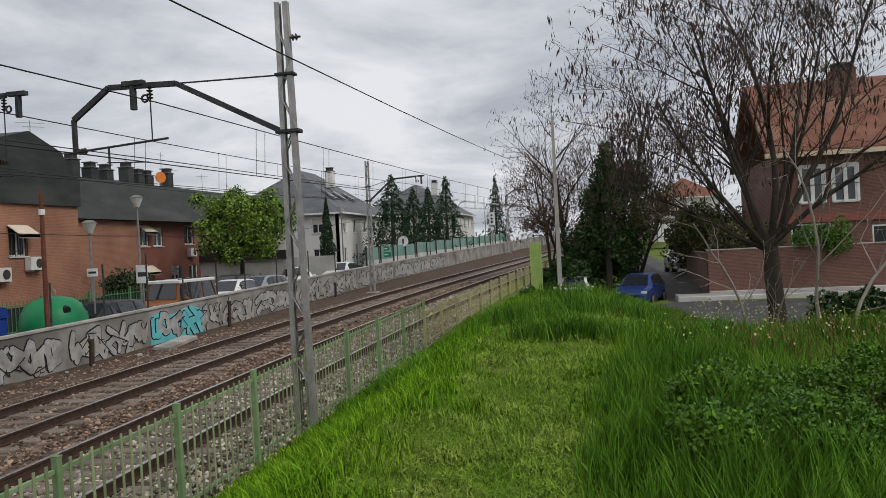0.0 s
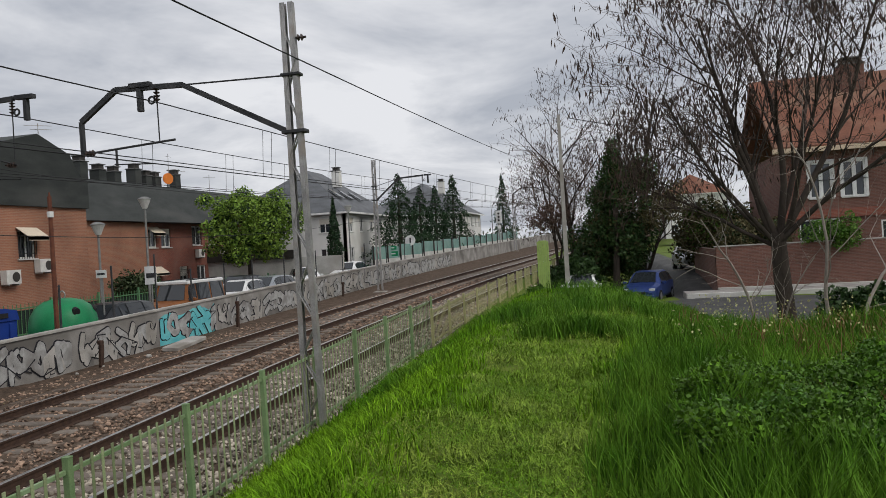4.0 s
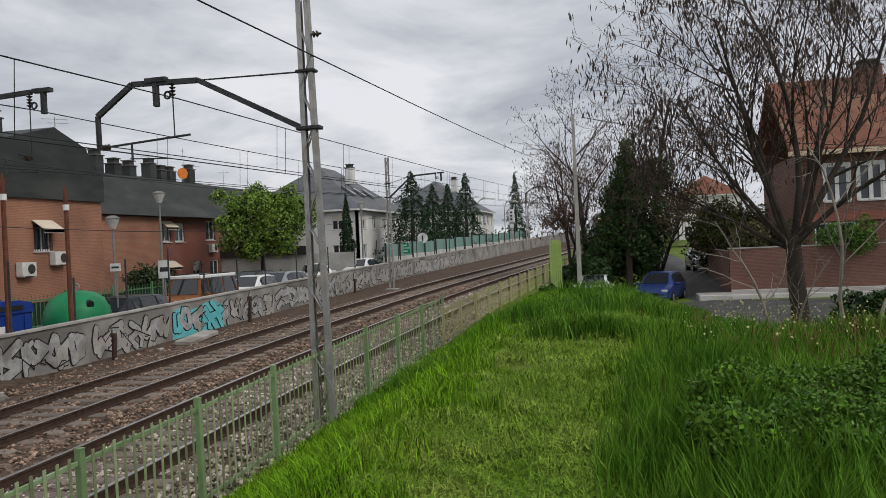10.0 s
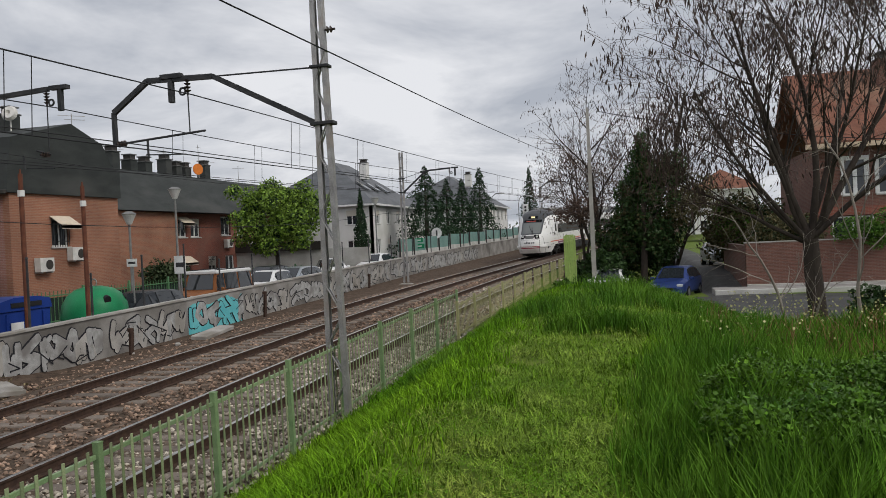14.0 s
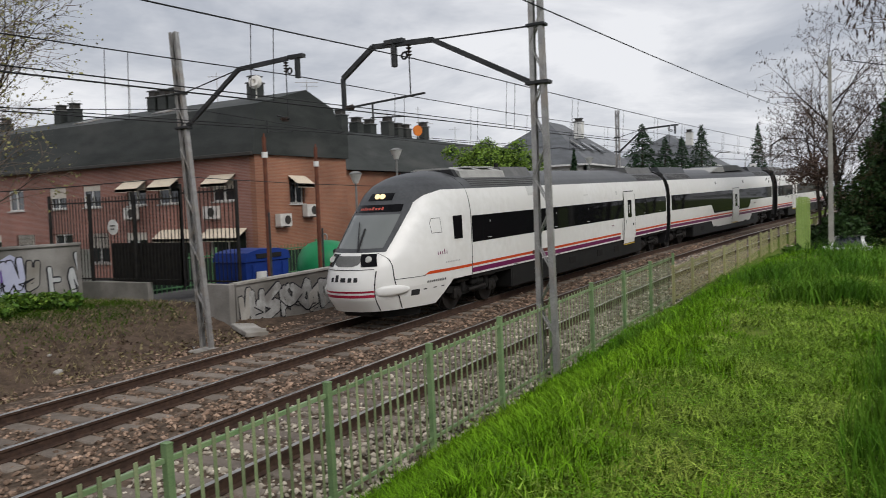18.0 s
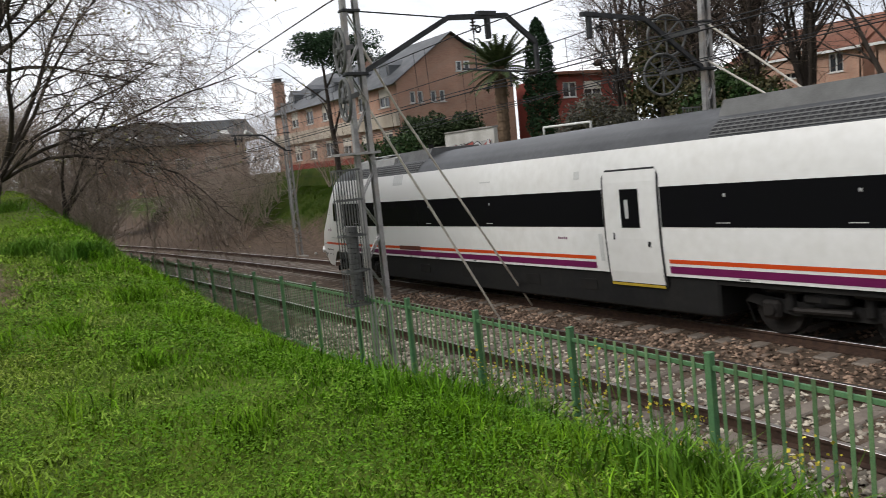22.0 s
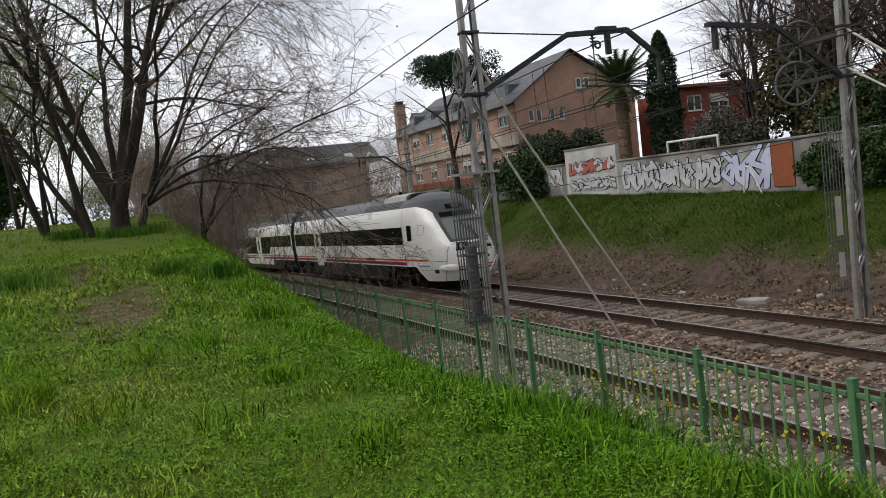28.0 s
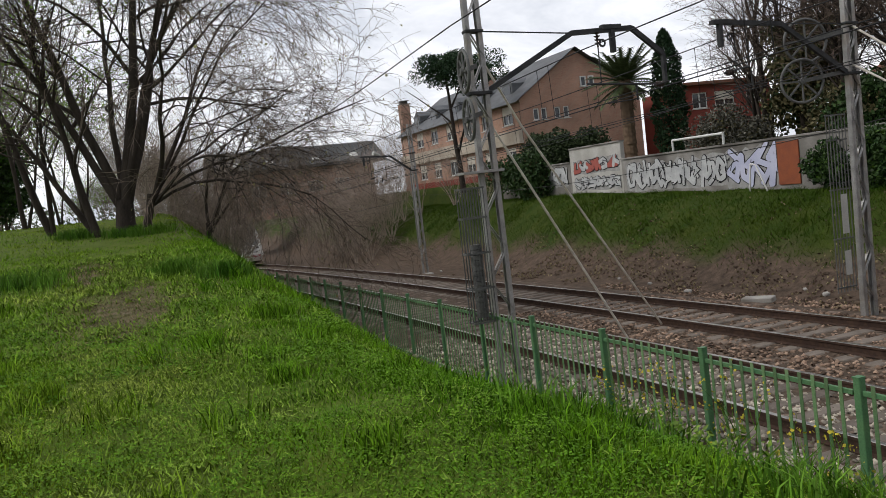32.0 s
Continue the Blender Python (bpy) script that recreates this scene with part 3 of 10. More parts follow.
# low clover between the blades of the meadow
for x0, x1, y0, y1, per, sz in ((-3.2, 2.6, -6.5, -1.8, 3000, 0.017), (-3.0, 2.8, -11, -6.5, 1500, 0.024), (-2.6, 0.7, 2.4, 8.0, 2300, 0.016)):
    px, py = field(x0, x1, y0, y1, per)
    ok = patchy(px, py, 0.7, 61) + 0.6 * patchy(px, py, 2.4, 62) > -0.12
    ok &= ~(np.array([bare(x, y) for x, y in zip(px, py)]) + 1.6 * patchy(px, py, 2.5, 4.0) < 1.0)
    px, py = px[ok], py[ok]
    n = len(px)
    z = ground_many(px, py) + 0.02 + RNG.uniform(0.02, 0.085, n) * np.clip(1 + 1.2 * patchy(px, py, 1.8, 63), 0.4, 2.0)
    a, tl, s_ = RNG.uniform(0, 6.2832, n), RNG.uniform(-0.5, 0.5, n), sz * RNG.uniform(0.6, 1.3, n) / 2
    U = np.stack([np.cos(a) * np.cos(tl), np.sin(a) * np.cos(tl), np.sin(tl)], 1) * s_[:, None]
    W = np.stack([-np.sin(a), np.cos(a), RNG.uniform(-0.4, 0.4, n)], 1) * (s_ * 0.85)[:, None]
    c = np.stack([px, py, z], 1)
    V = np.stack([c - U, c + W, c + U, c - W], 1)
    me = fast_mesh("clover", V.reshape(-1, 3), np.arange(4 * n).reshape(-1, 4), np.zeros((0, 3), np.int32), [M_CLOVL])
    tagged(new("clover", me), "low green clover leaves covering the meadow", "clover", kind="stuff")

# long grass on the far side of the trodden path and in tufts
for x0, x1, y0, y1, per, w0 in ((-0.6, 6.0, 1.2, 9, 1500, 0.0112), (-0.4, 7.0, 9, 21, 800, 0.016)):
    px, py = field(x0, x1, y0, y1, per)
    edge = np.interp(py, [2, 5, 8, 10.2, 11.6, 14, 21], [-0.2, -0.25, -0.1, 0.2, 0.8, 1.3, 1.4]) + 0.25 * patchy(px, py, 0.8, 2.0)
    keep = RNG.uniform(0, 1, len(px)) < np.clip((px - edge) / 0.4, 0, 1) * np.clip((py - 2.0 - 1.2 * patchy(px, py, 0.9, 12.0)) / 1.2, 0, 1) * np.clip((x1 - px - 0.8 * (1 + patchy(px, py, 0.9, 13.0))) / 0.8, 0, 1)
    px, py, edge = px[keep], py[keep], edge[keep]
    c = 0.6 * patchy(px, py, 0.7, 5.0) + 0.7 * patchy(px, py, 2.0, 6.0)
    h = np.interp(py, [9, 14], [1.1, 0.8]) * (0.28 + 0.34 * c + 0.14 * np.clip((px - edge) / 1.5, 0, 1)) * RNG.uniform(0.55, 1.25, len(px))
    blades("tall_grass", px, py, h, w0 * RNG.uniform(0.7, 1.3, len(px)), 0.42, M_TALL, "long dark green uncut grass beside the trodden path")
tuft = [(-1.5, 14.0, 0.9), (-0.6, 15.2, 0.9), (0.5, 15.6, 0.9), (0.9, 17.5, 1.2), (-0.9, 11.7, 0.35), (-0.3, 11.9, 0.4), (0.35, 11.4, 0.4), (-0.2, 18.5, 1.3), (0.1, -14.2, 0.4), (-0.6, -13.0, 0.4), (2.6, -15, 0.8), (-2.9, 10.5, 0.5), (-2.6, -5.0, 0.7), (-3.0, -6.5, 0.6), (-3.4, -4.2, 0.5), (-1.9, -21, 0.8), (-3.5, -8, 0.5), (-2.4, -2.8, 0.6)]
tuft += [(0.9, -23.2, 0.7), (0.5, -22.9, 0.6), (2.3, -24.2, 0.6)]
px = np.concatenate([RNG.normal(x, r * 0.5, 1000) for x, y, r in tuft])
py = np.concatenate([RNG.normal(y, r * 0.5, 1000) for x, y, r in tuft])
ok = px > -4.7 + 0 * px
px, py = px[ok], py[ok]
small = [(RNG.uniform(-4.2, 3.0), sy * RNG.uniform(2.8, 13), RNG.uniform(0.1, 0.28)) for sy in (-1, 1) for _ in range(110)]
small = [q for q in small if bare(q[0], q[1]) > 2.2 and RNG.uniform() > 0.8 * worn(np.array([q[0]]), np.array([q[1]]))[0]]
qx = np.concatenate([RNG.normal(x, r * 0.5, 170) for x, y, r in small])
qy = np.concatenate([RNG.normal(y, r * 0.6, 170) for x, y, r in small])
qh = np.concatenate([RNG.uniform(0.09, 0.22 + r * 0.3, 170) for x, y, r in small])
ok = qx > -4.7
blades("tuft_grass", qx[ok], qy[ok], qh[ok], 0.009 * RNG.uniform(0.7, 1.3, ok.sum()), 0.8, M_GRASS, "small tufts scattered over the meadow")
blades("tuft_grass", px, py, np.interp(py, [8, 13, 16], [1, 1.25, 1.2]) * RNG.uniform(0.16, 0.40, len(px)), 0.012 * RNG.uniform(0.7, 1.4, len(px)), 0.8, M_TALL, "tufts of longer green grass on the bank")

# lush grass along the foot of the fence on the near side of the bank
for y0, y1, per, w0 in ((-8, -1.6, 620, 0.010), (-16, -8, 260, 0.015), (1.8, 9, 900, 0.0095), (9, 17, 500, 0.013)):
    px, py = field(-4.75, -0.6, y0, y1, per)
    c = 0.5 * patchy(px, py, 0.8, 41) + 0.6 * patchy(px, py, 2.0, 42)
    ok = RNG.uniform(0, 1, len(px)) < np.clip((np.interp(py, [0, 3, 8, 11, 17], [-1.2, -1.6, -1.4, -2.1, -1.9]) + 0.8 * c - px) / (1.2 if y0 < 0 else 0.7), 0, 1)
    px, py, c = px[ok], py[ok], c[ok]
    h = (0.20 + 0.16 * c) * RNG.uniform(0.6, 1.25, len(px)) * np.interp(py, [-12, -7, -2], [0.5, 0.7, 1.0])
    blades("lush_grass", px, py, h, w0 * RNG.uniform(0.7, 1.3, len(px)), 0.8, M_GRASS, "lush longer green grass sloping down to the fence")

# dry stalks in the long grass
px, py = field(0.6, 6.5, 4.2, 17, 110)
ok = patchy(px, py, 0.6, 31) + 0.25 * (px - 0.18 * py) > 0.05
px, py = px[ok], py[ok]
blades("dry_stalks", px, py, RNG.uniform(0.3, 0.7, len(px)), 0.01 * RNG.uniform(0.7, 1.5, len(px)), 0.5, M_DRY, "dry brown stalks standing in the long grass")

# rough grass and weeds of the far slope and verge
px, py = field(-21, -15.2, -60, 15, 480)
ok = RNG.uniform(0, 1, len(px)) < np.clip((-15.9 - px) / 2.0, 0.02, 1) * np.clip(patchy(px, py, 0.35, 9) + 0.7, 0, 1) * np.interp(py, [-10, 0], [1, 0.85])
px, py = px[ok], py[ok]
blades("slope_grass", px, py, RNG.uniform(0.06, 0.2, len(px)) * (1 + 1.6 * np.clip(patchy(px, py, 0.6, 11) + 0.7 * patchy(px, py, 1.9, 12), 0, 1)), 0.026 * RNG.uniform(0.6, 1.3, len(px)), 1.0, M_SLOPEG, "rough green grass and weeds on the cutting slope", True)

# withered grass on the worn patches and on the dirt beyond the tracks
px, py = field(-0.6, 2.8, -18.5, -8.2, 2600)
ok = np.array([bare(x, y) for x, y in zip(px, py)]) + 1.6 * patchy(px, py, 2.5, 4.0) < 1.7
px, py = px[ok], py[ok]
blades("withered_grass", px, py, RNG.uniform(0.03, 0.09, len(px)), 0.014 * RNG.uniform(0.7, 1.4, len(px)), 1.6, M_WITHER, "short withered grass on the worn path", True)
px, py = field(-20.5, -13.6, -9, 16, 150)
ok = patchy(px, py, 0.5, 51) + 0.6 * patchy(px, py, 1.7, 52) > 0.05 - 0.06 * (-14 - px)
px, py = px[ok], py[ok]
blades("withered_grass", px, py, RNG.uniform(0.05, 0.22, len(px)), 0.022 * RNG.uniform(0.6, 1.3, len(px)), 1.2, M_WITHER, "withered brown grass on the dirt verge", True)


# ---- tracks ----
def along(y0, y1, step):
    k = max(1, round((y1 - y0) / step))
    return [y0 + (y1 - y0) * i / k for i in range(k + 1)]


def sweep(geo, profile, ys, x0, closed=True):
    """A section (dx, dz) swept along the line."""
    n = len(profile)
    vs = [(x0 + bend(y) + p[0], y, lvl(y) + p[1]) for y in ys for p in profile]
    fs = []
    for i in range(len(ys) - 1):
        for j in range(n if closed else n - 1):
            fs.append((i * n + j, i * n + (j + 1) % n, (i + 1) * n + (j + 1) % n, (i + 1) * n + j))
    return geo.add(vs, fs)


TY = along(-170, -60, 5) + along(-57, 60, 3) + along(65, 347, 6)
bed = Geo()
prof = [(-14.35, -0.62), (-13.75, -0.33), (-12.6, -0.2), (-11.9, -0.185), (-11.0, -0.2), (-10.0, -0.185), (-9.2, -0.22), (-8.4, -0.185), (-7.4, -0.2), (-6.4, -0.185), (-5.6, -0.24), (-4.95, -0.36), (-4.7, -0.6)]
sweep(bed, prof, TY, 0, False)
single("ballast_bed", bed, M_BALLAST, "brown and grey crushed-stone ballast under the double track", "ballast", kind="structure", smooth=True)


def stones(name, x0, x1, y0, y1, n, size, material, label):
    px, py = RNG.uniform(x0, x1, n), RNG.uniform(y0, y1, n)
    on = np.minimum(np.abs(px - NEAR), np.abs(px - FAR)) < 1.32
    on &= np.abs((py + 50.0 + 0.3) % 0.6 - 0.3) < 0.15
    ok = ~on | (RNG.uniform(0, 1, n) < 0.5)
    px, py, n = px[ok], py[ok], int(ok.sum())
    px = px + np.array([bend(y) for y in py])
    pz = SLOPE * py - 0.2 - 0.2 * np.clip((-12.7 - px + np.array([bend(y) for y in py])) / 1.0, 0, 1) + RNG.uniform(-0.02, 0.025, n)
    base = np.array([(1, 0, 0), (0.2, 0.95, 0.1), (-0.9, 0.35, -0.1), (-0.7, -0.7, 0.1), (0.45, -0.85, -0.05), (0.05, 0.1, 0.75), (0, 0, -0.7)])
    tri = np.array([(i, (i + 1) % 5, 5) for i in range(5)] + [(0, 4, 6), (2, 1, 6), (3, 2, 6)])
    s = size * RNG.uniform(0.55, 1.3, (n, 1, 1)) * RNG.uniform(0.7, 1.2, (n, 1, 3))
    a = RNG.uniform(0, 2 * math.pi, n)
    V = base[None] * s * RNG.uniform(0.8, 1.2, (n, 7, 1))
    tl = RNG.uniform(-0.6, 0.6, n)
    y2 = V[:, :, 1] * np.cos(tl)[:, None] - V[:, :, 2] * np.sin(tl)[:, None]
    z2 = V[:, :, 1] * np.sin(tl)[:, None] + V[:, :, 2] * np.cos(tl)[:, None]
    x3 = V[:, :, 0] * np.cos(a)[:, None] - y2 * np.sin(a)[:, None]
    y3 = V[:, :, 0] * np.sin(a)[:, None] + y2 * np.cos(a)[:, None]
    W = np.stack([x3 + px[:, None], y3 + py[:, None], z2 + pz[:, None]], -1)
    me = fast_mesh(name, W.reshape(-1, 3), np.zeros((0, 4), np.int32), (np.arange(n)[:, None, None] * 7 + tri[None]).reshape(-1, 3), [material])
    tagged(new(name, me), label, "ballast", kind="stuff")


stones("ballast_stones", -8.3, -4.95, -18, 18, 21000, 0.045, M_STONE_A, "loose grey ballast stones of the near track")
stones("ballast_stones", -8.3, -4.95, 18, 40, 5000, 0.055, M_STONE_A, "loose grey ballast stones of the near track")
stones("ballast_stones", -13.6, -8.2, -20, 22, 22000, 0.045, M_STONE_B, "loose brown ballast stones between and under the tracks")
stones("rubble_ballast", -14.9, -13.4, -24, 30, 5200, 0.05, M_STONE_B, "loose brown stones and rubble on the dirt verge")
stones("ballast_stones", -13.6, -5.2, 22, 48, 7000, 0.06, M_STONE_B, "loose brown ballast stones between and under the tracks")

foot_prof = [(-0.075, -0.172), (-0.075, -0.16), (-0.012, -0.14), (-0.012, -0.05), (-0.036, -0.04), (-0.036, -0.006), (0.036, -0.006), (0.036, -0.04), (0.012, -0.05), (0.012, -0.14), (0.075, -0.16), (0.075, -0.172)]
head_prof = [(-0.034, -0.006), (-0.03, 0.0), (0.03, 0.0), (0.034, -0.006)]
sl = Geo().box(0, 0, 0, 2.6, 0.26, 0.2, 0.02)
sl_me = sl.mesh("sleeper", M_SLEEPER)
clip_me = Geo().box(0, 0, 0, 0.07, 0.12, 0.05, 0.01).mesh("rail_clip", M_RUST)
for centre, nm in ((NEAR, "near"), (FAR, "far")):
    tr = thing("railway_track", "railway track of rusty steel rails on concrete sleepers", "track", group="railway tracks", kind="structure")
    for s in (-0.87, 0.87):
        r = part("rail", sweep(Geo(), foot_prof, TY, centre + s), M_RUST, tr, "rusty steel rail with polished top")
        part("rail_head", sweep(Geo(), head_prof, TY, centre + s, False), M_RAILTOP, r, "polished running surface")
    y = -50.0
    while y < 95:
        sp = part("sleeper", sl_me, M_SLEEPER, tr)
        sp.matrix_basis = pose(centre + bend(y), y, lvl(y) - 0.272, math.degrees(math.atan(SLOPE)), 0, 0)
        y += 0.6
# ---- green picket fence along the near track ----
FX = -5.0


def fence_panel(mat_, label, top, width=2.0, count=12, pick=None, low=0.0):
    t = thing("picket_fence", label, "fence", group="railway fence lengths")
    part("post", Geo().box(0, 0, top / 2 - 0.12 - low / 2, 0.072, 0.072, top + 0.24 + low, 0.006).box(0, 0, top + 0.004, 0.08, 0.07, 0.012), mat_, t)
    part("rail", Geo().box(0, width / 2, top - 0.13, 0.03, width - 0.07, 0.045, 0.004), mat_, t)
    part("rail", Geo().box(0, width / 2, 0.06 - low, 0.03, width - 0.07, 0.045, 0.004), mat_, t)
    pk = Geo().box(0, 0, top / 2 - 0.03 - low / 2, 0.009, 0.04, top - 0.03 + low, 0.002).mesh("picket", pick or mat_)
    for i in range(count):
        part("picket", pk, mat_, t, at=pose(0.021, width * (i + 1) / (count + 1), 0))
    return t


ang = math.degrees(math.atan(SLOPE))
P1 = fence_panel(M_FENCE, "weathered light green metal picket fence by the track", 1.28, 2.08, 12, M_PICKET)
P2 = fence_panel(M_FENCED, "dark green metal picket fence by the track", 1.28, 1.96, 12, M_PICKETD, 0.16)
P3 = fence_panel(M_FENCEY, "faded yellow-green metal picket fence by the track", 0.98, 2.06)
FB = -0.09
ys1 = [0.1 + 2.08 * i for i in range(0, 10)]
ys2 = [-1.3 - 1.97 * i + 0.0 for i in range(0, 18)]
ys3 = [0.1 + 20.8 + 2.06 * i for i in range(0, 13)]


def set_panel(src, y, first, yaw=0.0, dx=0.0):
    m = pose(FX + bend(y) + dx, y, lvl(y) + FB, ang, 0, yaw)
    if first:
        src.matrix_basis = m
    else:
        copy_thing(src, m)


for i, y in enumerate(ys1):
    set_panel(P1, y, i == 0)
for i, y in enumerate(ys2):
    set_panel(P2, y, i == 0)
for i, y in enumerate(ys3):
    set_panel(P3, y, i == 0, -0.6)
single("fence_post", Geo().box(0, 0, 0.55, 0.06, 0.06, 1.5, 0.006), M_FENCE, "light green square metal end post of the fence", "post", pose(FX + bend(20.9), 20.9, lvl(20.9) + FB))
M_FENCEL = mat("bright_green_sheet_paint", (0.33, 0.44, 0.13), (0.27, 0.38, 0.11), 3, 0.5, 0.05)
gp = thing("metal_screen", "tall light green sheet-metal panel closing the fence", "panel", pose(-2.88, 37.0, ground_z(-2.88, 37.0) - 0.05))
SH = 3.1 - ground_z(-2.88, 37.0)
for k in range(4):
    part("sheet_strip", Geo().box(-0.15 + 0.1 * k, 0, SH / 2, 0.092, 0.05, SH, 0.01), M_FENCEL, gp)
part("post", Geo().box(-0.24, 0, SH / 2, 0.07, 0.07, SH - 0.1, 0.01), M_FENCEL, gp)
part("post", Geo().box(0.24, 0, SH / 2, 0.07, 0.07, SH - 0.1, 0.01), M_FENCEL, gp)


# ---- catenary masts ----
def lattice(geo_a, geo_b, h, w0, w1, d0, d1, step=0.55):
    """Two channel chords, and the lacing between them; w across the line, d along it."""
    for s in (-1, 1):
        a, b = (s * w0 / 2, 0, 0), (s * w1 / 2, 0, h)
        ch = geo_a[0 if s < 0 else 1]
        ch.bar(a, b, 0.022, d0)
        for q in (-1, 1):
            ch.bar((s * (w0 / 2 - 0.03), q * d0 / 2, 0), (s * (w1 / 2 - 0.03), q * d1 / 2, h), 0.085, 0.014)
    z, k = 0.3, 1
    while z + step < h:
        wa, wb = w0 + (w1 - w0) * z / h, w0 + (w1 - w0) * (z + step) / h
        for q in (-1, 1):
            geo_b.append(Geo().bar((-k * wa / 2, q * d0 * 0.42, z), (k * wb / 2, q * d0 * 0.42, z + step), 0.055, 0.008))
        z += step
        k = -k


def insulator(p, d, n=4):
    g = Geo()
    p, d = Vector(p), Vector(d).normalized()
    g.tube(p, p + d * 0.06 * (n + 1), 0.018, 0.018, 6)
    for i in range(n):
        c = p + d * 0.06 * (i + 0.7)
        g.tube(c, c + d * 0.025, 0.06, 0.035, 10)
    return g


def mast(name, label, x, y, z0, h, w0=0.34, w1=0.2, lean=0.0, shear=0.0):
    t = thing(name, label, "mast", pose(x, y, z0, 0, lean, 0), "catenary masts")
    ga, gb = (Geo(), Geo()), []
    lattice(ga, gb, h, w0, w1, 0.11, 0.09)
    for q in (*ga, *gb):
        q.v = [(p[0] + shear * p[2], p[1], p[2]) for p in q.v]
    for q in ga:
        part("chord", q, M_GALV, t)
    for q in gb:
        part("lacing_bar", q, M_GALV, t)
    part("foundation", Geo().box(0, 0, -0.25, 0.7, 0.6, 0.4, 0.03), M_CONC, t, "concrete foundation")
    return t


def arm_parts(t, s, attach, rise, reach, hang, hold_x, contact, tie_z, bends=(0.5, 0.82), shear=0.0):
    """A bent cantilever arm from the mast; s: the side (-1 towards -x), heights above the mast's base."""
    pts = [(s * 0.1 + shear * attach, 0, attach), (s * reach * bends[0], 0, rise - 0.05), (s * reach * bends[1], 0, rise), (s * reach, 0, rise - 0.5 if hang else rise + 0.02)]
    g = Geo()
    for p, q in zip(pts, pts[1:]):
        g.bar(p, q, 0.07, 0.09)
    if hang:
        g.bar(pts[-1], (s * reach, 0, hang), 0.06, 0.08)
    part("cantilever_arm", g, M_DSTEEL, t, "bent dark steel cantilever arm")
    part("tie_rod", Geo().tube((s * 0.1 + shear * tie_z, 0, tie_z), pts[1], 0.014, 0.014, 6), M_DSTEEL, t)
    part("arm_clamp", Geo().box(shear * attach, 0, attach, 0.42, 0.2, 0.06, 0.01), M_DSTEEL, t)
    part("arm_clamp", Geo().box(shear * tie_z, 0, tie_z, 0.34, 0.18, 0.05, 0.01), M_DSTEEL, t)
    hx = s * hold_x
    part("weight_block", Geo().box(hx - s * -0.32, 0, rise - 0.22, 0.09, 0.1, 0.42, 0.01).box(hx + s * 0.3, 0, rise + 0.03, 0.4, 0.12, 0.08), M_DSTEEL, t)
    part("insulator", insulator((hx, 0, rise - 0.02), (0, 0, -1)), M_INSUL, t)
    part("messenger_hanger", Geo().tube((hx, 0, rise - 0.3), (hx, 0, contact + 0.35), 0.012, 0.012, 5).ring((hx + s * 0.1, 0, rise - 0.25), (0, 1, 0), 0.06, 0.02, 10, 5), M_DSTEEL, t)
    part("registration_tube", Geo().tube((s * reach, 0, contact + 0.28), (hx - s * 0.3, 0, contact + 0.38), 0.02, 0.02, 6), M_DSTEEL, t)
    part("insulator", insulator((s * (reach - 0.03), 0, contact + 0.28), (-s, 0, 0.05), 3), M_INSUL, t)
    part("steady_arm", Geo().tube((s * (reach - 0.65), 0, contact + 0.3), (s * (reach - 0.65), 0, contact + 0.02), 0.02, 0.02, 6).path([(s * (reach - 0.6), 0, contact + 0.05), (hx + s * 0.1, 0, contact + 0.0)], 0.012), M_DSTEEL, t)


m1 = mast("catenary_mast", "tall galvanised lattice catenary mast behind the green fence", -4.88, 12.2, lvl(12.2) - 0.3, 7.3, lean=-0.6)
arm_parts(m1, -1, 5.15, 6.2, 4.0, 5.1, 2.5, 4.85, 6.1)
part("insulator", insulator((0.12, 0, 6.7), (1, 0, 0), 2), M_INSUL, m1)
mL = mast("catenary_mast", "weathered grey lattice catenary mast beside the far track", -13.88, 13.1, lvl(13.1) - 0.3, 7.45, 0.32, 0.2, shear=-0.078)
arm_parts(mL, 1, 5.2, 6.4, 2.83, 0, 2.78, 4.85, 6.0, (0.5, 0.85), -0.078)
mR = mast("catenary_mast", "grey lattice catenary mast with tension wheels by the slope", -13.2, -12.3, lvl(-12.3) - 0.3, 7.4, 0.34, 0.24)
arm_parts(mR, 1, 5.0, 6.1, 3.2, 0, 2.9, 4.9, 6.0, (0.55, 0.85))
mM = mast("catenary_mast", "heavy twin lattice catenary mast with tension wheels behind the fence", -5.15, -12.75, lvl(-12.75) - 0.3, 7.2, 0.40, 0.27)
arm_parts(mM, -1, 5.2, 6.2, 3.85, 5.15, 2.45, 4.85, 6.25, (0.5, 0.83))
mB = mast("catenary_mast", "rusty slender lattice catenary mast beside the far track", -12.75, -39, lvl(-39) - 0.3, 7.8, 0.3, 0.2)
arm_parts(mB, 1, 5.4, 6.3, 2.4, 0, 2.3, 4.9, 6.3, (0.5, 0.85))
mF = mast("catenary_mast", "slender grey lattice catenary mast in the distance", -13.3 + verge(43), 43, lvl(43) - 0.3, 7.5, 0.3, 0.2)
arm_parts(mF, 1, 5.2, 6.4, 2.9, 0, 2.85, 4.85, 6.0, (0.5, 0.85))
for y, s, x in ((66, -1, -4.7), (95, 1, -13.3), (118, -1, -4.7)):
    q = mast("catenary_mast", "slender grey lattice catenary mast in the distance", x + verge(y), y, lvl(y) - 0.3, 7.4, 0.3, 0.2)
    arm_parts(q, s, 5.2, 6.3, 4.0 if s < 0 else 2.9, 5.1 if s < 0 else 0, 2.55, 4.85, 6.1, (0.5, 0.82))


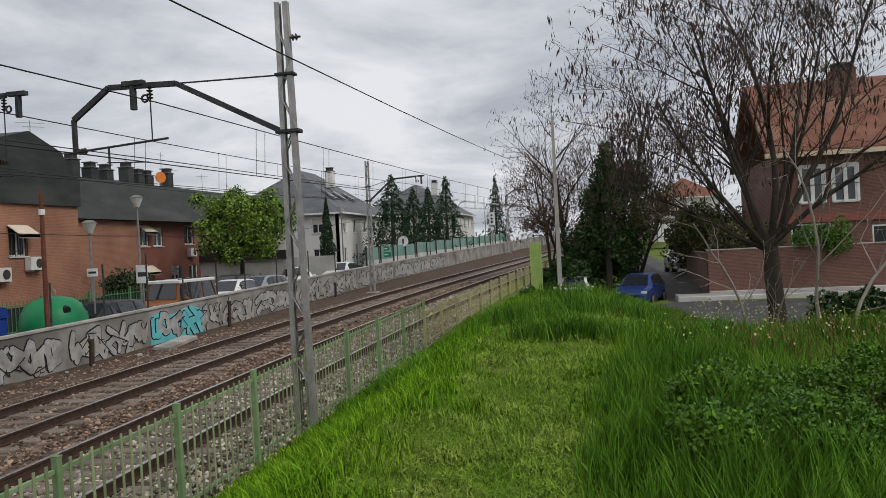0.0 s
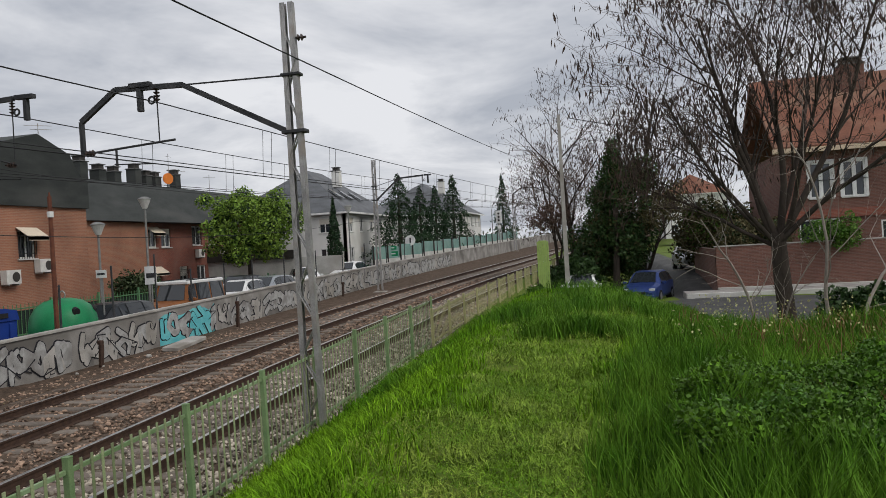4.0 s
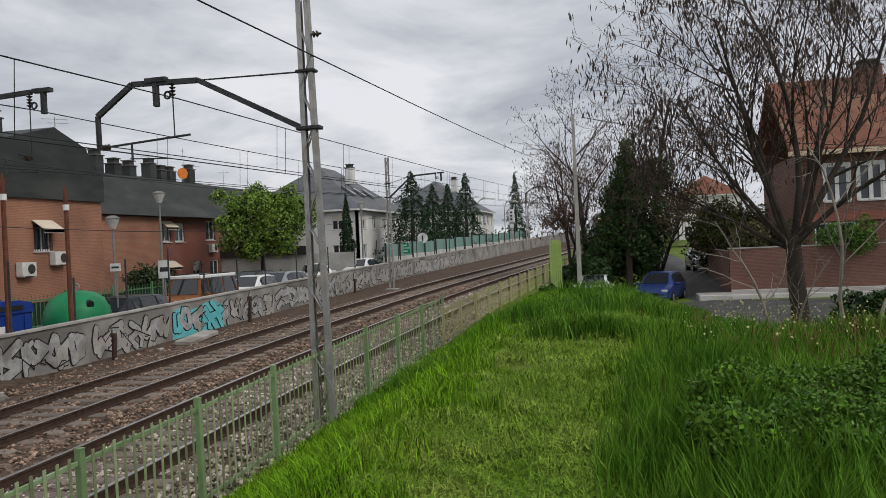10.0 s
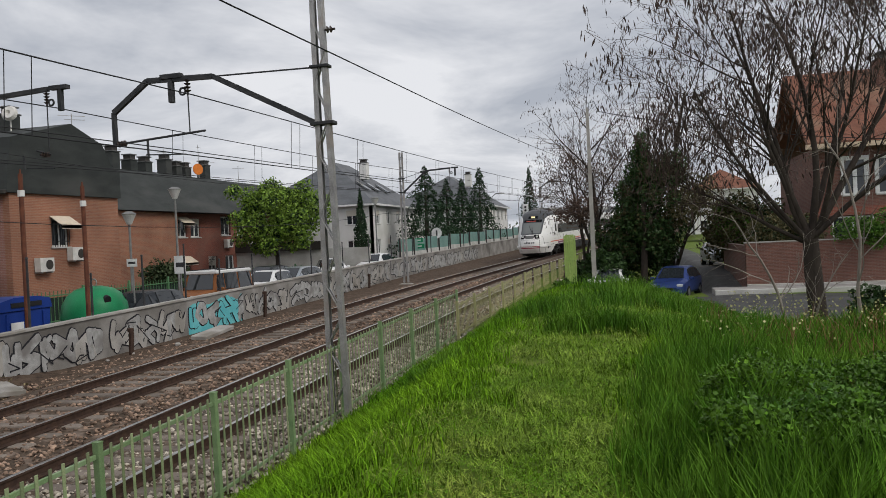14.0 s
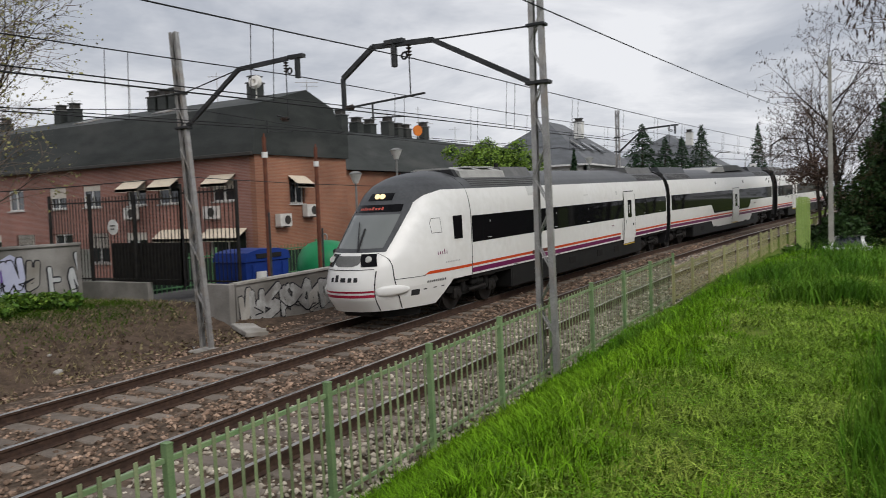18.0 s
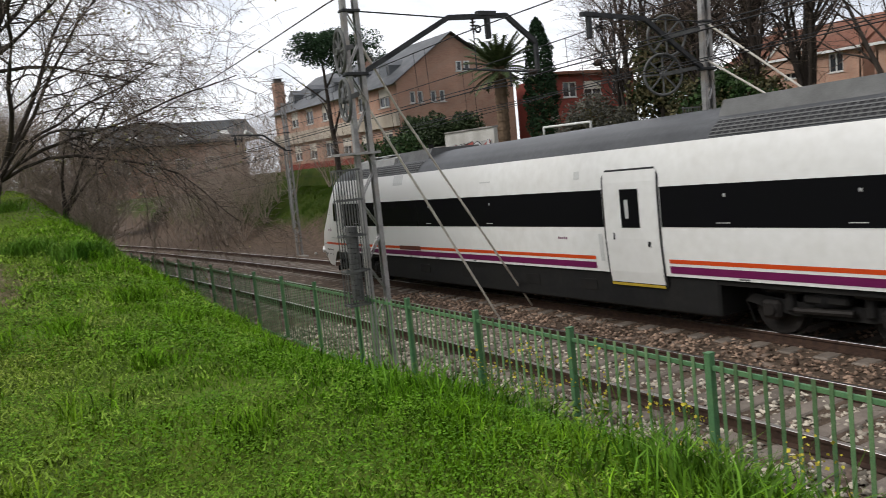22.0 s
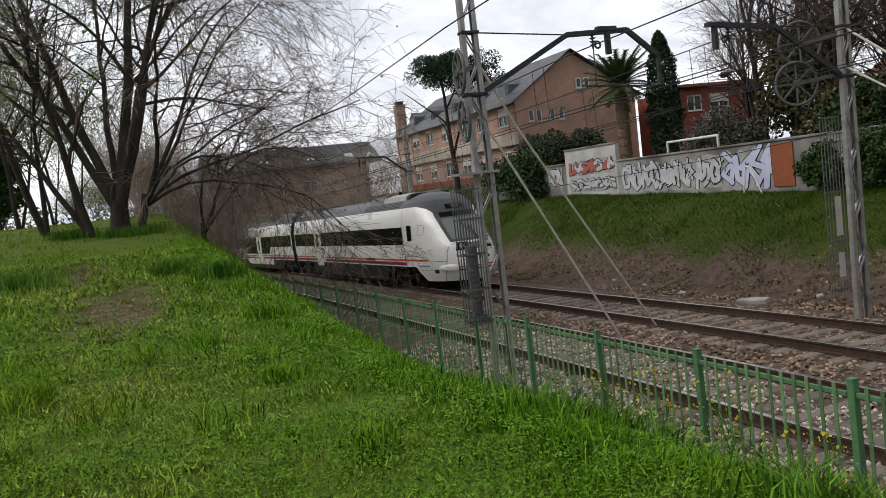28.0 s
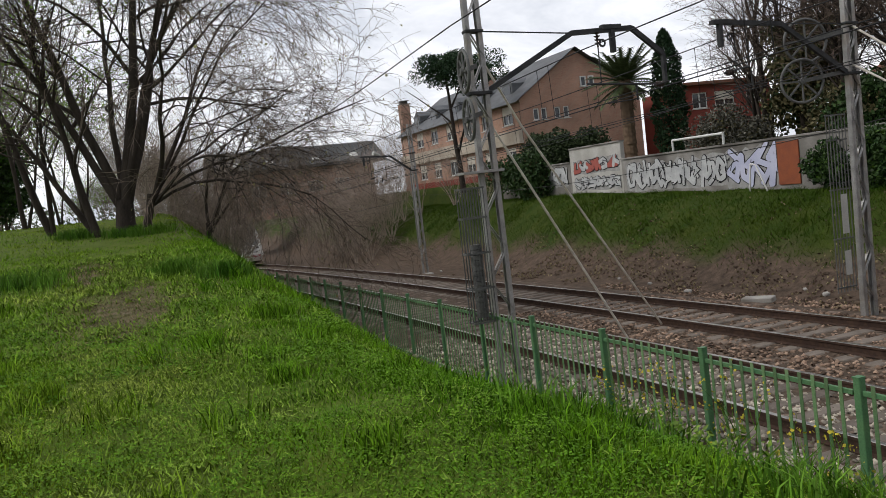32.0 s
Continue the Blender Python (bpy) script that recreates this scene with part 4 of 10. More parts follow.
def tension_gear(t, s, zs, r, dy):
    """Spoked wheels, a weight stack in a cage and stays of a tensioning mast."""
    off, ax = (0.34, Vector((1, -0.15, 0))) if dy > 0 else (0.85, Vector((0.35, 1, 0)))
    ax.normalize()
    lat = Vector((0, 0, 1)).cross(ax)
    for k, z in enumerate(zs):
        c = Vector((s * (off + 0.16 * k * (dy < 0)), dy, z))
        wh = Geo().ring(c, ax, r, 0.03, 28, 6)
        part("wheel_rim", wh, M_GEAR, t, smooth=True)
        sp = Geo()
        for i in range(8):
            a = 2 * math.pi * i / 8
            sp.bar(c, c + lat * (math.cos(a) * r) + Vector((0, 0, math.sin(a) * r)), 0.02, 0.035)
        part("wheel_spokes", sp, M_GEAR, t)
        part("wheel_bracket", Geo().bar((0, 0, z + 0.12), c + ax * 0.06, 0.05, 0.08), M_GEAR, t)
        part("wheel_hub", Geo().tube(c - ax * 0.06, c + ax * 0.06, 0.06, 0.06, 10), M_GEAR, t)


tension_gear(mM, 1, (5.55, 4.75), 0.34, 0.22)
tension_gear(mR, 1, (5.75, 4.95), 0.43, -0.3)
cage = Geo()
for i in range(9):
    cage.box(0.28 + 0.4 * i / 8, 0.1, 2.45, 0.015, 0.015, 2.3)
    cage.box(0.28 + 0.4 * i / 8, 0.32, 2.45, 0.012, 0.012, 2.3)
for z in (1.32, 1.9, 2.5, 3.1, 3.6):
    cage.box(0.48, 0.1, z, 0.44, 0.02, 0.03)
    cage.box(0.48, 0.32, z, 0.44, 0.02, 0.03)
    cage.box(0.28, 0.21, z, 0.02, 0.22, 0.03)
    cage.box(0.68, 0.21, z, 0.02, 0.22, 0.03)
part("weight_cage", cage, M_GEAR, mM, "mesh cage round the tension weights")
for i in range(14):
    part("tension_weight", Geo().tube((0.48, 0.21, 1.4 + 0.09 * i), (0.48, 0.21, 1.478 + 0.09 * i), 0.1, 0.1, 12), M_GEAR, mM)
part("platform_frame", Geo().box(0.2, 0.1, 3.86, 0.75, 0.4, 0.04), M_GALV, mM)
cage = Geo()
for i in range(7):
    cage.box(0.3 + 0.5 * i / 6, 0.0, 2.4, 0.015, 0.015, 3.6)
for z in (0.7, 1.7, 2.7, 3.7, 4.2):
    cage.box(0.55, 0.0, z, 0.55, 0.02, 0.03)
part("weight_cage", cage, M_GEAR, mR, "mesh cage round the tension weights")
part("sign_plate", Geo().box(0.5, 0.03, 2.2, 0.16, 0.01, 0.8), M_CONCL, mR)
part("sign_plate", Geo().box(0.5, 0.03, 1.2, 0.16, 0.01, 0.5), M_CONCL, mR)
for nm, a, b in (("stay_cable", (-5.2, -12.75, 4.23), (-8.25, -13.55, -0.52)), ("stay_cable", (-6.14, -13.26, 4.03), (-9.9, -14.81, -0.54)), ("stay_cable", (-5.2, -12.75, 5.27), (-6.14, -13.26, 4.03)), ("stay_cable", (-13.2, -12.3, 5.4), (-14.5, -6.0, 0.1)), ("stay_cable", (-13.2, -12.3, 4.6), (-14.6, -6.0, 0.1))):
    single(nm, Geo().tube(a, b, 0.022, 0.022, 6), M_CABLE, "taut steel stay cable anchored in the ballast", "cable", group="mast stays")


# ---- wires ----
def wire(name, label, xs, z_top, sag, ys, r, extra=0.0):
    """A hanging wire over spans ys; xs: x from the line; heights above the rails."""
    pts = []
    for a, b in zip(ys, ys[1:]):
        for i in range(8):
            t = i / 8
            y = a + (b - a) * t
            pts.append((xs + verge(y), y, lvl(y) + z_top - 4 * sag * t * (1 - t) + extra * min(54, max(0, y - 12.2))))
    y = ys[-1]
    pts.append((xs + verge(y), y, lvl(y) + z_top + extra * 54))
    return single(name, Geo().path(pts, r, 5), M_WIRE, label, "wire", group="overhead wires")


SP_N = [-140, -90, -52, -12.75, 12.2, 66, 118, 170]
SP_F = [-140, -85, -39, -12.3, 13.1, 43, 95, 150]
for base, sp, mz, cz in ((NEAR, SP_N, 5.54, 4.49), (FAR, SP_F, 5.74, 4.58)):
    wire("messenger_wire", "sagging black messenger wire over the track", base, mz, 0.1, sp, 0.0115)
    wire("contact_wire", "black contact wire over the track", base - 0.05, cz, 0.02, sp, 0.0105)
    wire("contact_wire", "black contact wire over the track", base + 0.12, cz + 0.03, 0.02, sp, 0.008)
    dg = Geo()
    for a, b in zip(sp, sp[1:]):
        k = int((b - a - 5.0) / 4.2)
        for i in range(k + 1):
            for y in (a + 3.95 + 4.2 * i, a + 4.4 + 4.2 * i):
                t = (y - a) / (b - a)
                dg.tube((base + verge(y), y, lvl(y) + mz - 0.4 * t * (1 - t)), (base - 0.05 + verge(y), y, lvl(y) + cz), 0.006, 0.006, 4)
    single("dropper_wires", dg, M_WIRE, "thin black dropper wires between messenger and contact wire", "wire", kind="stuff")
wire("earth_wire", "black earth wire along the near masts", -4.86, 6.05, 0.12, SP_N, 0.012, 0.022)
wire("feeder_wire", "black feeder wire along the far masts", -13.95, 5.3, 0.5, SP_F, 0.009)
wire("feeder_wire", "black feeder wire along the far masts", -14.4, 3.75, 0.45, SP_F, 0.010)


# ---- the train ----
M_TWHITE = mat("train_white_paint", (0.77, 0.765, 0.745), (0.745, 0.735, 0.71), 0.6, 0.3, 0.0, fine=5, spots=(0.72, 0.71, 0.685), spec=0.5)
M_TROOF = mat("train_dark_grey_roof", (0.072, 0.075, 0.08), (0.055, 0.057, 0.061), 1.5, 0.42, 0.02, fine=12)
M_TUNDER = mat("train_underframe", (0.0108, 0.0102, 0.0102), (0.0168, 0.0156, 0.0144), 2.5, 0.7, 0.05)
M_TSKIRT = mat("train_dark_skirt", (0.0121, 0.0121, 0.0127), (0.0165, 0.016, 0.0154), 1.5, 0.6, 0.02, fine=10)
M_TGLASS = glass("train_tinted_glass", (0.007, 0.007, 0.008), 0.04)
M_TSCREEN = glass("train_windscreen_glass", (0.15, 0.16, 0.155), 0.06)
M_TGLASS.node_tree.nodes["Principled BSDF"].inputs["Specular IOR Level"].default_value = 0.22
M_TGLASS.node_tree.nodes["Principled BSDF"].inputs["IOR"].default_value = 1.2
M_TLATT = mat("roof_lattice_grey", (0.15, 0.15, 0.148), (0.11, 0.11, 0.108), 3, 0.6, 0.05)
M_TPATCH = mat("repainted_grey_white_patch", (0.60, 0.60, 0.585), (0.56, 0.56, 0.545), 1.5, 0.5, 0.0)
M_TPALE = mat("pale_grey_lettering", (0.55, 0.55, 0.54), None, 2, 0.5, 0.0)
M_TORANGE = mat("train_orange_stripe", (0.6, 0.07, 0.012), (0.56, 0.065, 0.014), 2, 0.35, 0.0)
M_TPURPLE = mat("train_purple_stripe", (0.16, 0.014, 0.085), (0.135, 0.013, 0.072), 2, 0.35, 0.0)
M_TRED = mat("train_dark_red_line", (0.35, 0.02, 0.05), None, 2, 0.35, 0.0)
M_TLINE = mat("train_panel_gap", (0.03, 0.03, 0.032), None, 2, 0.7, 0.0)
M_TGREY = mat("train_roof_unit_grey", (0.40, 0.395, 0.375), (0.31, 0.305, 0.295), 2, 0.55, 0.05)
M_TRUBBER = mat("gangway_rubber", (0.02, 0.02, 0.021), None, 3, 0.75, 0.1)
M_TSTEEL = mat("wheel_steel", (0.034, 0.03, 0.028), (0.022, 0.02, 0.019), 4, 0.6, 0.1, 0.4)
M_TBROWN = mat("intake_grille_brown", (0.16, 0.05, 0.03), (0.10, 0.035, 0.025), 12, 0.7, 0.1)
M_LAMP_ON = glow("lit_headlamp", (1.0, 0.76, 0.4), 0.9)
M_LAMP_OFF = glass("unlit_lamp", (0.10, 0.10, 0.10), 0.08)
M_LAMP_WHITE = mat("headlamp_lens", (0.55, 0.55, 0.52), None, 4, 0.15, 0.0)
M_LED = glow("dim_led_display", (0.42, 0.06, 0.04), 0.1)
M_YELLOW = mat("yellow_step_edge", (0.6, 0.42, 0.05), None, 4, 0.6, 0.0)

SEC_Z = [0.26, 0.6, 0.92, 1.5, 2.3, 2.5, 2.7, 2.95, 3.17, 3.34, 3.49, 3.60, 3.67, 3.70]
SEC_W = [1.30, 1.37, 1.42, 1.455, 1.455, 1.452, 1.435, 1.39, 1.31, 1.17, 0.94, 0.66, 0.36, 0.0]
TIP_Z = [0.26, 0.32, 0.67, 0.92, 1.16, 1.39, 1.62, 1.83, 2.03, 2.28, 2.55, 2.73, 3.08, 3.34, 3.43, 3.54, 3.59, 3.63, 3.67, 3.70]
TIP_T = [3.2, 3.33, 3.61, 3.66, 3.62, 3.53, 3.39, 3.18, 2.97, 2.72, 2.46, 2.25, 1.91, 1.57, 1.36, 1.10, 0.85, 0.6, 0.32, 0.02]


def half_w(z):
    return float(np.interp(z, SEC_Z, SEC_W))


def tip(z):
    return float(np.interp(z, TIP_Z, TIP_T))


def SEAM(z):
    """How far ahead of the joint the seam of the front cap lies."""
    return float(np.interp(z, [0.36, 0.8, 1.15, 1.45, 1.6, 1.74], [2.62, 2.86, 2.92, 2.9, 2.93, 3.05]))


def nose_at(z, phi, off=0.0):
    """A point of the cab's skin: z the height, phi 0..180 degrees from the one flank round the tip to the other."""
    n = 2.0 / float(np.interp(z, [0.3, 1.0, 1.8, 3.0, 3.7], [2.5, 2.45, 2.3, 2.15, 2.1]))
    c, s = math.cos(radians(phi)), math.sin(radians(phi))
    x = (half_w(z) + off) * math.copysign(abs(c) ** n, c)
    return (x, -(tip(z) + off) * abs(s) ** n, z)


def phi_of(z, d):
    """The angle at which the skin at height z lies d metres ahead of the cab's joint."""
    n = 2.0 / float(np.interp(z, [0.3, 1.0, 1.8, 3.0, 3.7], [2.5, 2.45, 2.3, 2.15, 2.1]))
    return math.degrees(math.asin(min(1.0, (d / tip(z)) ** (1 / n))))


def nose_grid(geo, zs, phis, off=0.0):
    """phis: a list, or a function of z that gives one."""
    rows = []
    for z in zs:
        ps = phis(z) if callable(phis) else phis
        rows.append([nose_at(z, p, off) for p in ps])
    n = len(rows[0])
    geo.add([p for r in rows for p in r], [(i * n + j, i * n + j + 1, (i + 1) * n + j + 1, (i + 1) * n + j) for i in range(len(rows) - 1) for j in range(n - 1)])
    return geo


def lin(a, b, n):
    return [a + (b - a) * i / n for i in range(n + 1)]


def flank(geo, s, y0, y1, z0, z1, off=0.006, d0=0.0, d1=0.0, nz=4):
    """A patch on the flank s (+1, -1), from y0 to y1 and z0 to z1; d0, d1 slant its two ends (shift at the top)."""
    vs = []
    for z in lin(z0, z1, nz):
        t = (z - z0) / (z1 - z0)
        w = half_w(z) + off
        vs += [(s * w, y0 + d0 * t, z), (s * w, y1 + d1 * t, z)]
    return geo.add(vs, [(2 * i, 2 * i + 1, 2 * i + 3, 2 * i + 2) for i in range(nz)])


def shell(geo, y0, y1, za, zb):
    """The car's skin between two heights, both flanks and over the roof if zb reaches it."""
    zs = [z for z in lin(za, zb, 14)]
    prof = [(half_w(z), z) for z in zs]
    prof = prof + [(-w, z) for w, z in reversed(prof)]
    n = len(prof)
    ys = lin(y0, y1, 8)
    closed = zb < 3.6
    fs = []
    for i in range(8):
        for j in range(n - 1):
            if closed and j == len(zs) - 1:
                continue
            fs.append((i * n + j, i * n + j + 1, (i + 1) * n + j + 1, (i + 1) * n + j))
    return geo.add([(x, y, z) for y in ys for x, z in prof], fs)


def bogie(t, yc):
    b = part("bogie", Geo().box(0, yc, 0.5, 2.1, 2.5, 0.16, 0.03), M_TUNDER, t, "dark dusty bogie frame")
    for s in (-1, 1):
        g = Geo().prism([(yc - 1.45, 0.52), (yc - 1.3, 0.66), (yc - 0.5, 0.58), (yc + 0.5, 0.58), (yc + 1.3, 0.66), (yc + 1.45, 0.52), (yc + 0.6, 0.36), (yc - 0.6, 0.36)], 0, s * 1.06 - 0.06, s * 1.06 + 0.06)
        part("side_frame", g, M_TUNDER, b)
        part("air_spring", Geo().tube((s * 1.0, yc, 0.56), (s * 1.0, yc, 0.9), 0.26, 0.26, 16), M_TRUBBER, b, smooth=True)
        part("damper", Geo().tube((s * 1.22, yc - 0.5, 0.47), (s * 1.22, yc + 0.42, 0.5), 0.05, 0.05, 8), M_TSTEEL, b)
        part("brake_unit", Geo().box(s * 1.12, yc, 0.66, 0.26, 0.7, 0.16, 0.04), M_TUNDER, b)
        for q in (-1, 1):
            part("axle_box", Geo().box(s * 1.1, yc + q * 0.95, 0.43, 0.2, 0.34, 0.3, 0.05), M_TSTEEL, b)
            part("axle_cover", Geo().tube((s * 1.2, yc + q * 0.95, 0.43), (s * 1.235, yc + q * 0.95, 0.43), 0.11, 0.09, 14), M_TSTEEL, b)
            part("coil_spring", Geo().tube((s * 1.12, yc + q * 0.62, 0.46), (s * 1.12, yc + q * 0.62, 0.74), 0.085, 0.085, 12), M_TUNDER, b)
            part("spring_hood", Geo().box(s * 1.12, yc + q * 0.72, 0.76, 0.22, 0.62, 0.09, 0.03), M_TSTEEL, b)
            part("sand_pipe", Geo().path([(s * 1.0, yc + q * 1.35, 0.8), (s * 1.02, yc + q * 1.5, 0.5), (s * 0.87, yc + q * 1.48, 0.12)], 0.02, 6), M_TUNDER, b)
            part("wheel", Geo().tube((s * 0.80, yc + q * 0.95, 0.42), (s * 0.94, yc + q * 0.95, 0.42), 0.42, 0.42, 24).tube((s * 0.77, yc + q * 0.95, 0.42), (s * 0.80, yc + q * 0.95, 0.42), 0.45, 0.45, 24), M_TSTEEL, b)


def side_door(t, s, y0, y1, z0=0.72, z1=2.77):
    d = part("door", flank(Geo(), s, y0, y1, z0, z1, 0.02, nz=10), M_TWHITE, t, "white sliding door with a narrow window")
    fr = Geo()
    flank(fr, s, y0 - 0.045, y0, z0 - 0.02, z1 - 0.1, 0.012, nz=8)
    flank(fr, s, y1, y1 + 0.045, z0 - 0.02, z1 - 0.1, 0.012, nz=8)
    flank(fr, s, y0 - 0.045, y0, z1 - 0.1, z1 + 0.035, 0.012, 0.1, 0.1)
    flank(fr, s, y1, y1 + 0.045, z1 - 0.1, z1 + 0.035, 0.012, -0.1, -0.1)
    flank(fr, s, y0 + 0.06, y1 - 0.06, z1, z1 + 0.035, 0.012, nz=1)
    part("door_frame", fr, M_TLINE, d)
    c = (y0 + y1) / 2
    part("door_window", flank(Geo(), s, c - 0.23, c + 0.23, z1 - 1.03, z1 - 0.33, 0.024), M_TGLASS, d)
    part("window_sticker", flank(Geo(), s, c - 0.12, c - 0.03, z1 - 0.86, z1 - 0.52, 0.028, nz=1), M_TPALE, d, "pale sticker of unreadable writing")
    part("handle", flank(Geo(), s, c - 0.46, c - 0.42, z1 - 1.25, z1 - 1.12, 0.03, nz=1), M_TLINE, d)
    part("door_button", Geo().box(s * (half_w(1.4) + 0.03), c + 0.42, 1.45, 0.02, 0.05, 0.09), M_TLINE, d)
    part("step_edge", flank(Geo(), s, y0, y1, z0 - 0.06, z0 - 0.01, 0.03, nz=1), M_YELLOW, d, "yellow step edge")


def stripes(t, s, y0, y1):
    part("orange_stripe", flank(Geo(), s, y0, y1, 1.12, 1.19, 0.005, nz=1), M_TORANGE, t)
    part("purple_stripe", flank(Geo(), s, y0, y1, 0.945, 1.07, 0.005, nz=1), M_TPURPLE, t)


def roof_grille(t, s, y0, y1):
    r = part("roof_grille", flank(Geo(), s, y0, y1, 3.2, 3.46, 0.008), M_TLINE, t, "black slatted roof grille")
    for z in lin(3.205, 3.435, 4):
        part("grille_slat", flank(Geo(), s, y0, y1, z, z + 0.02, 0.02, nz=1), M_TLATT, r)
    k = int((y1 - y0) / 0.13)
    for i in range(1, k):
        y = y0 + (y1 - y0) * i / k
        part("grille_bar", flank(Geo(), s, y - 0.008, y + 0.008, 3.2, 3.46, 0.018, nz=2), M_TLATT, r)


def lettering(t, s, y, z, h, n, width, material):
    """A word of n plain bars."""
    g = Geo()
    for i in range(n):
        a = y + width * i / n
        flank(g, s, a, a + width / n * 0.62, z, z + h * (1.0 if i % 3 else 1.25), 0.006, nz=1)
    part("lettering", g, material, t)


BODY = 18.1


def end_car(front):
    t = thing("railcar", "white diesel railcar end car with sloping cab, orange and purple stripes", "train", group="cars of the train")
    part("body_shell", shell(Geo(), 0.02, BODY, 0.89, 3.17), M_TWHITE, t, smooth=True)
    part("roof", shell(Geo(), 0.02, BODY, 3.17, 3.70), M_TROOF, t, "dark grey roof", smooth=True)
    part("end_wall", Geo().prism([(w, z) for w, z in zip(SEC_W, SEC_Z)] + [(-w, z) for w, z in zip(reversed(SEC_W[:-1]), reversed(SEC_Z[:-1]))], 1, BODY - 0.05, BODY), M_TRUBBER, t)
    part("floor_frame", Geo().box(0, BODY / 2, 0.86, 2.7, BODY - 0.2, 0.14), M_TUNDER, t)
    skirt = Geo().box(0, 8.5, 0.58, 2.72, 12.1, 0.68, 0.04)
    sk = part("underfloor_skirt", skirt, M_TSKIRT, t, "dark grey underfloor equipment skirt")
    for s in (-1, 1):
        for y in (4.9, 7.0, 9.6, 11.4):
            part("skirt_hatch", Geo().box(s * 1.365, y, 0.6, 0.012, 0.5, 0.22, 0.004), M_TUNDER, sk)
    bogie(t, 0.6)
    bogie(t, 16.3)
    # cab skin
    g = Geo()
    ph = lin(0, 180, 56)
    nose_grid(g, lin(0.89, 3.17, 32), ph)
    nose_grid(g, lin(0.36, 0.89, 8), lambda z: lin(phi_of(z, 0.9 + (0.89 - z) * 1.25), 180 - phi_of(z, 0.9 + (0.89 - z) * 1.25), 56))
    cab = part("cab_shell", g, M_TWHITE, t, "white sloping cab nose", smooth=True)
    part("cab_roof", nose_grid(Geo(), lin(3.17, 3.70, 14), ph), M_TROOF, t, "dark grey cab roof", smooth=True)
    part("screen_surround", nose_grid(Geo(), lin(1.76, 3.175, 24), lambda z: lin(90 - np.interp(z, [1.76, 2.9, 3.05, 3.17], [29, 35, 43, 60]), 90 + np.interp(z, [1.76, 2.9, 3.05, 3.17], [29, 35, 43, 60]), 36), 0.006), M_TROOF, cab, "dark windscreen surround", smooth=True)
    part("windscreen", nose_grid(Geo(), lin(1.85, 2.62, 14), lambda z: lin(90 - np.interp(z, [1.8, 2.7], [25, 28]), 90 + np.interp(z, [1.8, 2.7], [25, 28]), 30), 0.012), M_TSCREEN, cab, "large sloping grey windscreen", smooth=True)
    part("display_window", nose_grid(Geo(), lin(2.68, 2.86, 4), lin(90 - 27, 90 + 27, 20), 0.012), M_TGLASS, cab)
    if front:
        g = Geo()
        for k in range(9):
            nose_grid(g, [2.735, 2.785 if k % 3 else 2.805], [90 - 9 + 3.1 * k, 90 - 9 + 3.1 * k + 2.0], 0.016)
        part("destination_display", g, M_LED, cab, "dim reddish destination lettering on a dark display")
    part("top_lamp_glass", nose_grid(Geo(), lin(2.96, 3.14, 3), lin(90 - 14, 90 + 14, 12), 0.014), M_TGLASS, cab)
    for a in (87.3, 92.7):
        p, o = Vector(nose_at(3.05, a, 0.012)), Vector(nose_at(3.05, a, 0.1))
        d = (o - p).normalized() + Vector((0, 0, 0.5))
        part("top_headlamp", Geo().tube(p, p + d.normalized() * 0.04, 0.075, 0.068, 18), M_LAMP_ON if front else M_LAMP_OFF, cab, "round headlamp above the windscreen")
    for s in (-1, 1):
        a = 90 + s * 18
        hl = part("headlamp_housing", nose_grid(Geo(), lin(1.44, 1.73, 5), lambda z: lin(a - 6.5 - 12 * s * (z - 1.58), a + 6.5 - 12 * s * (z - 1.58), 6), 0.01), M_TGLASS, cab, "black slanted headlamp housing")
        p = Vector(nose_at(1.6, a, 0.008))
        part("lens", Geo().tube(p, p + Vector((0, -0.9, 0.5)).normalized() * 0.035, 0.085, 0.08, 18), M_LAMP_WHITE, hl)
    part("centre_panel", nose_grid(Geo(), lin(1.45, 1.69, 6), lambda z: lin(90 - np.interp(z, [1.45, 1.5, 1.69], [6, 11, 13]), 90 + np.interp(z, [1.45, 1.5, 1.69], [6, 11, 13]), 12), 0.008), M_TLATT, cab, "dark grey panel between the headlamps")
    part("nose_line", nose_grid(Geo(), [0.84, 0.885], lin(64, 116, 20), 0.006), M_TRED, cab)
    part("nose_line", nose_grid(Geo(), [0.725, 0.79], lin(64, 116, 20), 0.006), M_TRED, cab)
    for a in (64, 116):
        part("coupler_cover_joint", nose_grid(Geo(), lin(0.38, 1.34, 8), [a - 0.45, a + 0.45], 0.006), M_TLINE, cab)
    part("coupler_cover_joint", nose_grid(Geo(), [1.37, 1.385], lin(66, 114, 16), 0.006), M_TLINE, cab)
    g = Geo()
    for i in range(5):
        nose_grid(g, [1.1, 1.1 + 0.1 * (1.6 if i == 3 else 1)], [78 + 5 * i, 78 + 5 * i + 3.2], 0.008)
    part("lettering", g, M_TLINE, cab)
    part("wiper", Geo().bar(nose_at(1.78, 84, 0.05), nose_at(2.3, 88, 0.05), 0.035, 0.03).bar(nose_at(1.8, 84, 0.06), nose_at(2.45, 96, 0.06), 0.02, 0.02), M_TLINE, cab, "black wipers")
    part("coupler_recess", Geo().box(0, -2.9, 0.3, 0.8, 0.5, 0.16, 0.04), M_TUNDER, cab)
    part("plough", Geo().prism([(-1.0, -1.9), (1.0, -1.9), (0.5, -2.7), (-0.5, -2.7)], 2, 0.14, 0.28), M_TUNDER, cab)
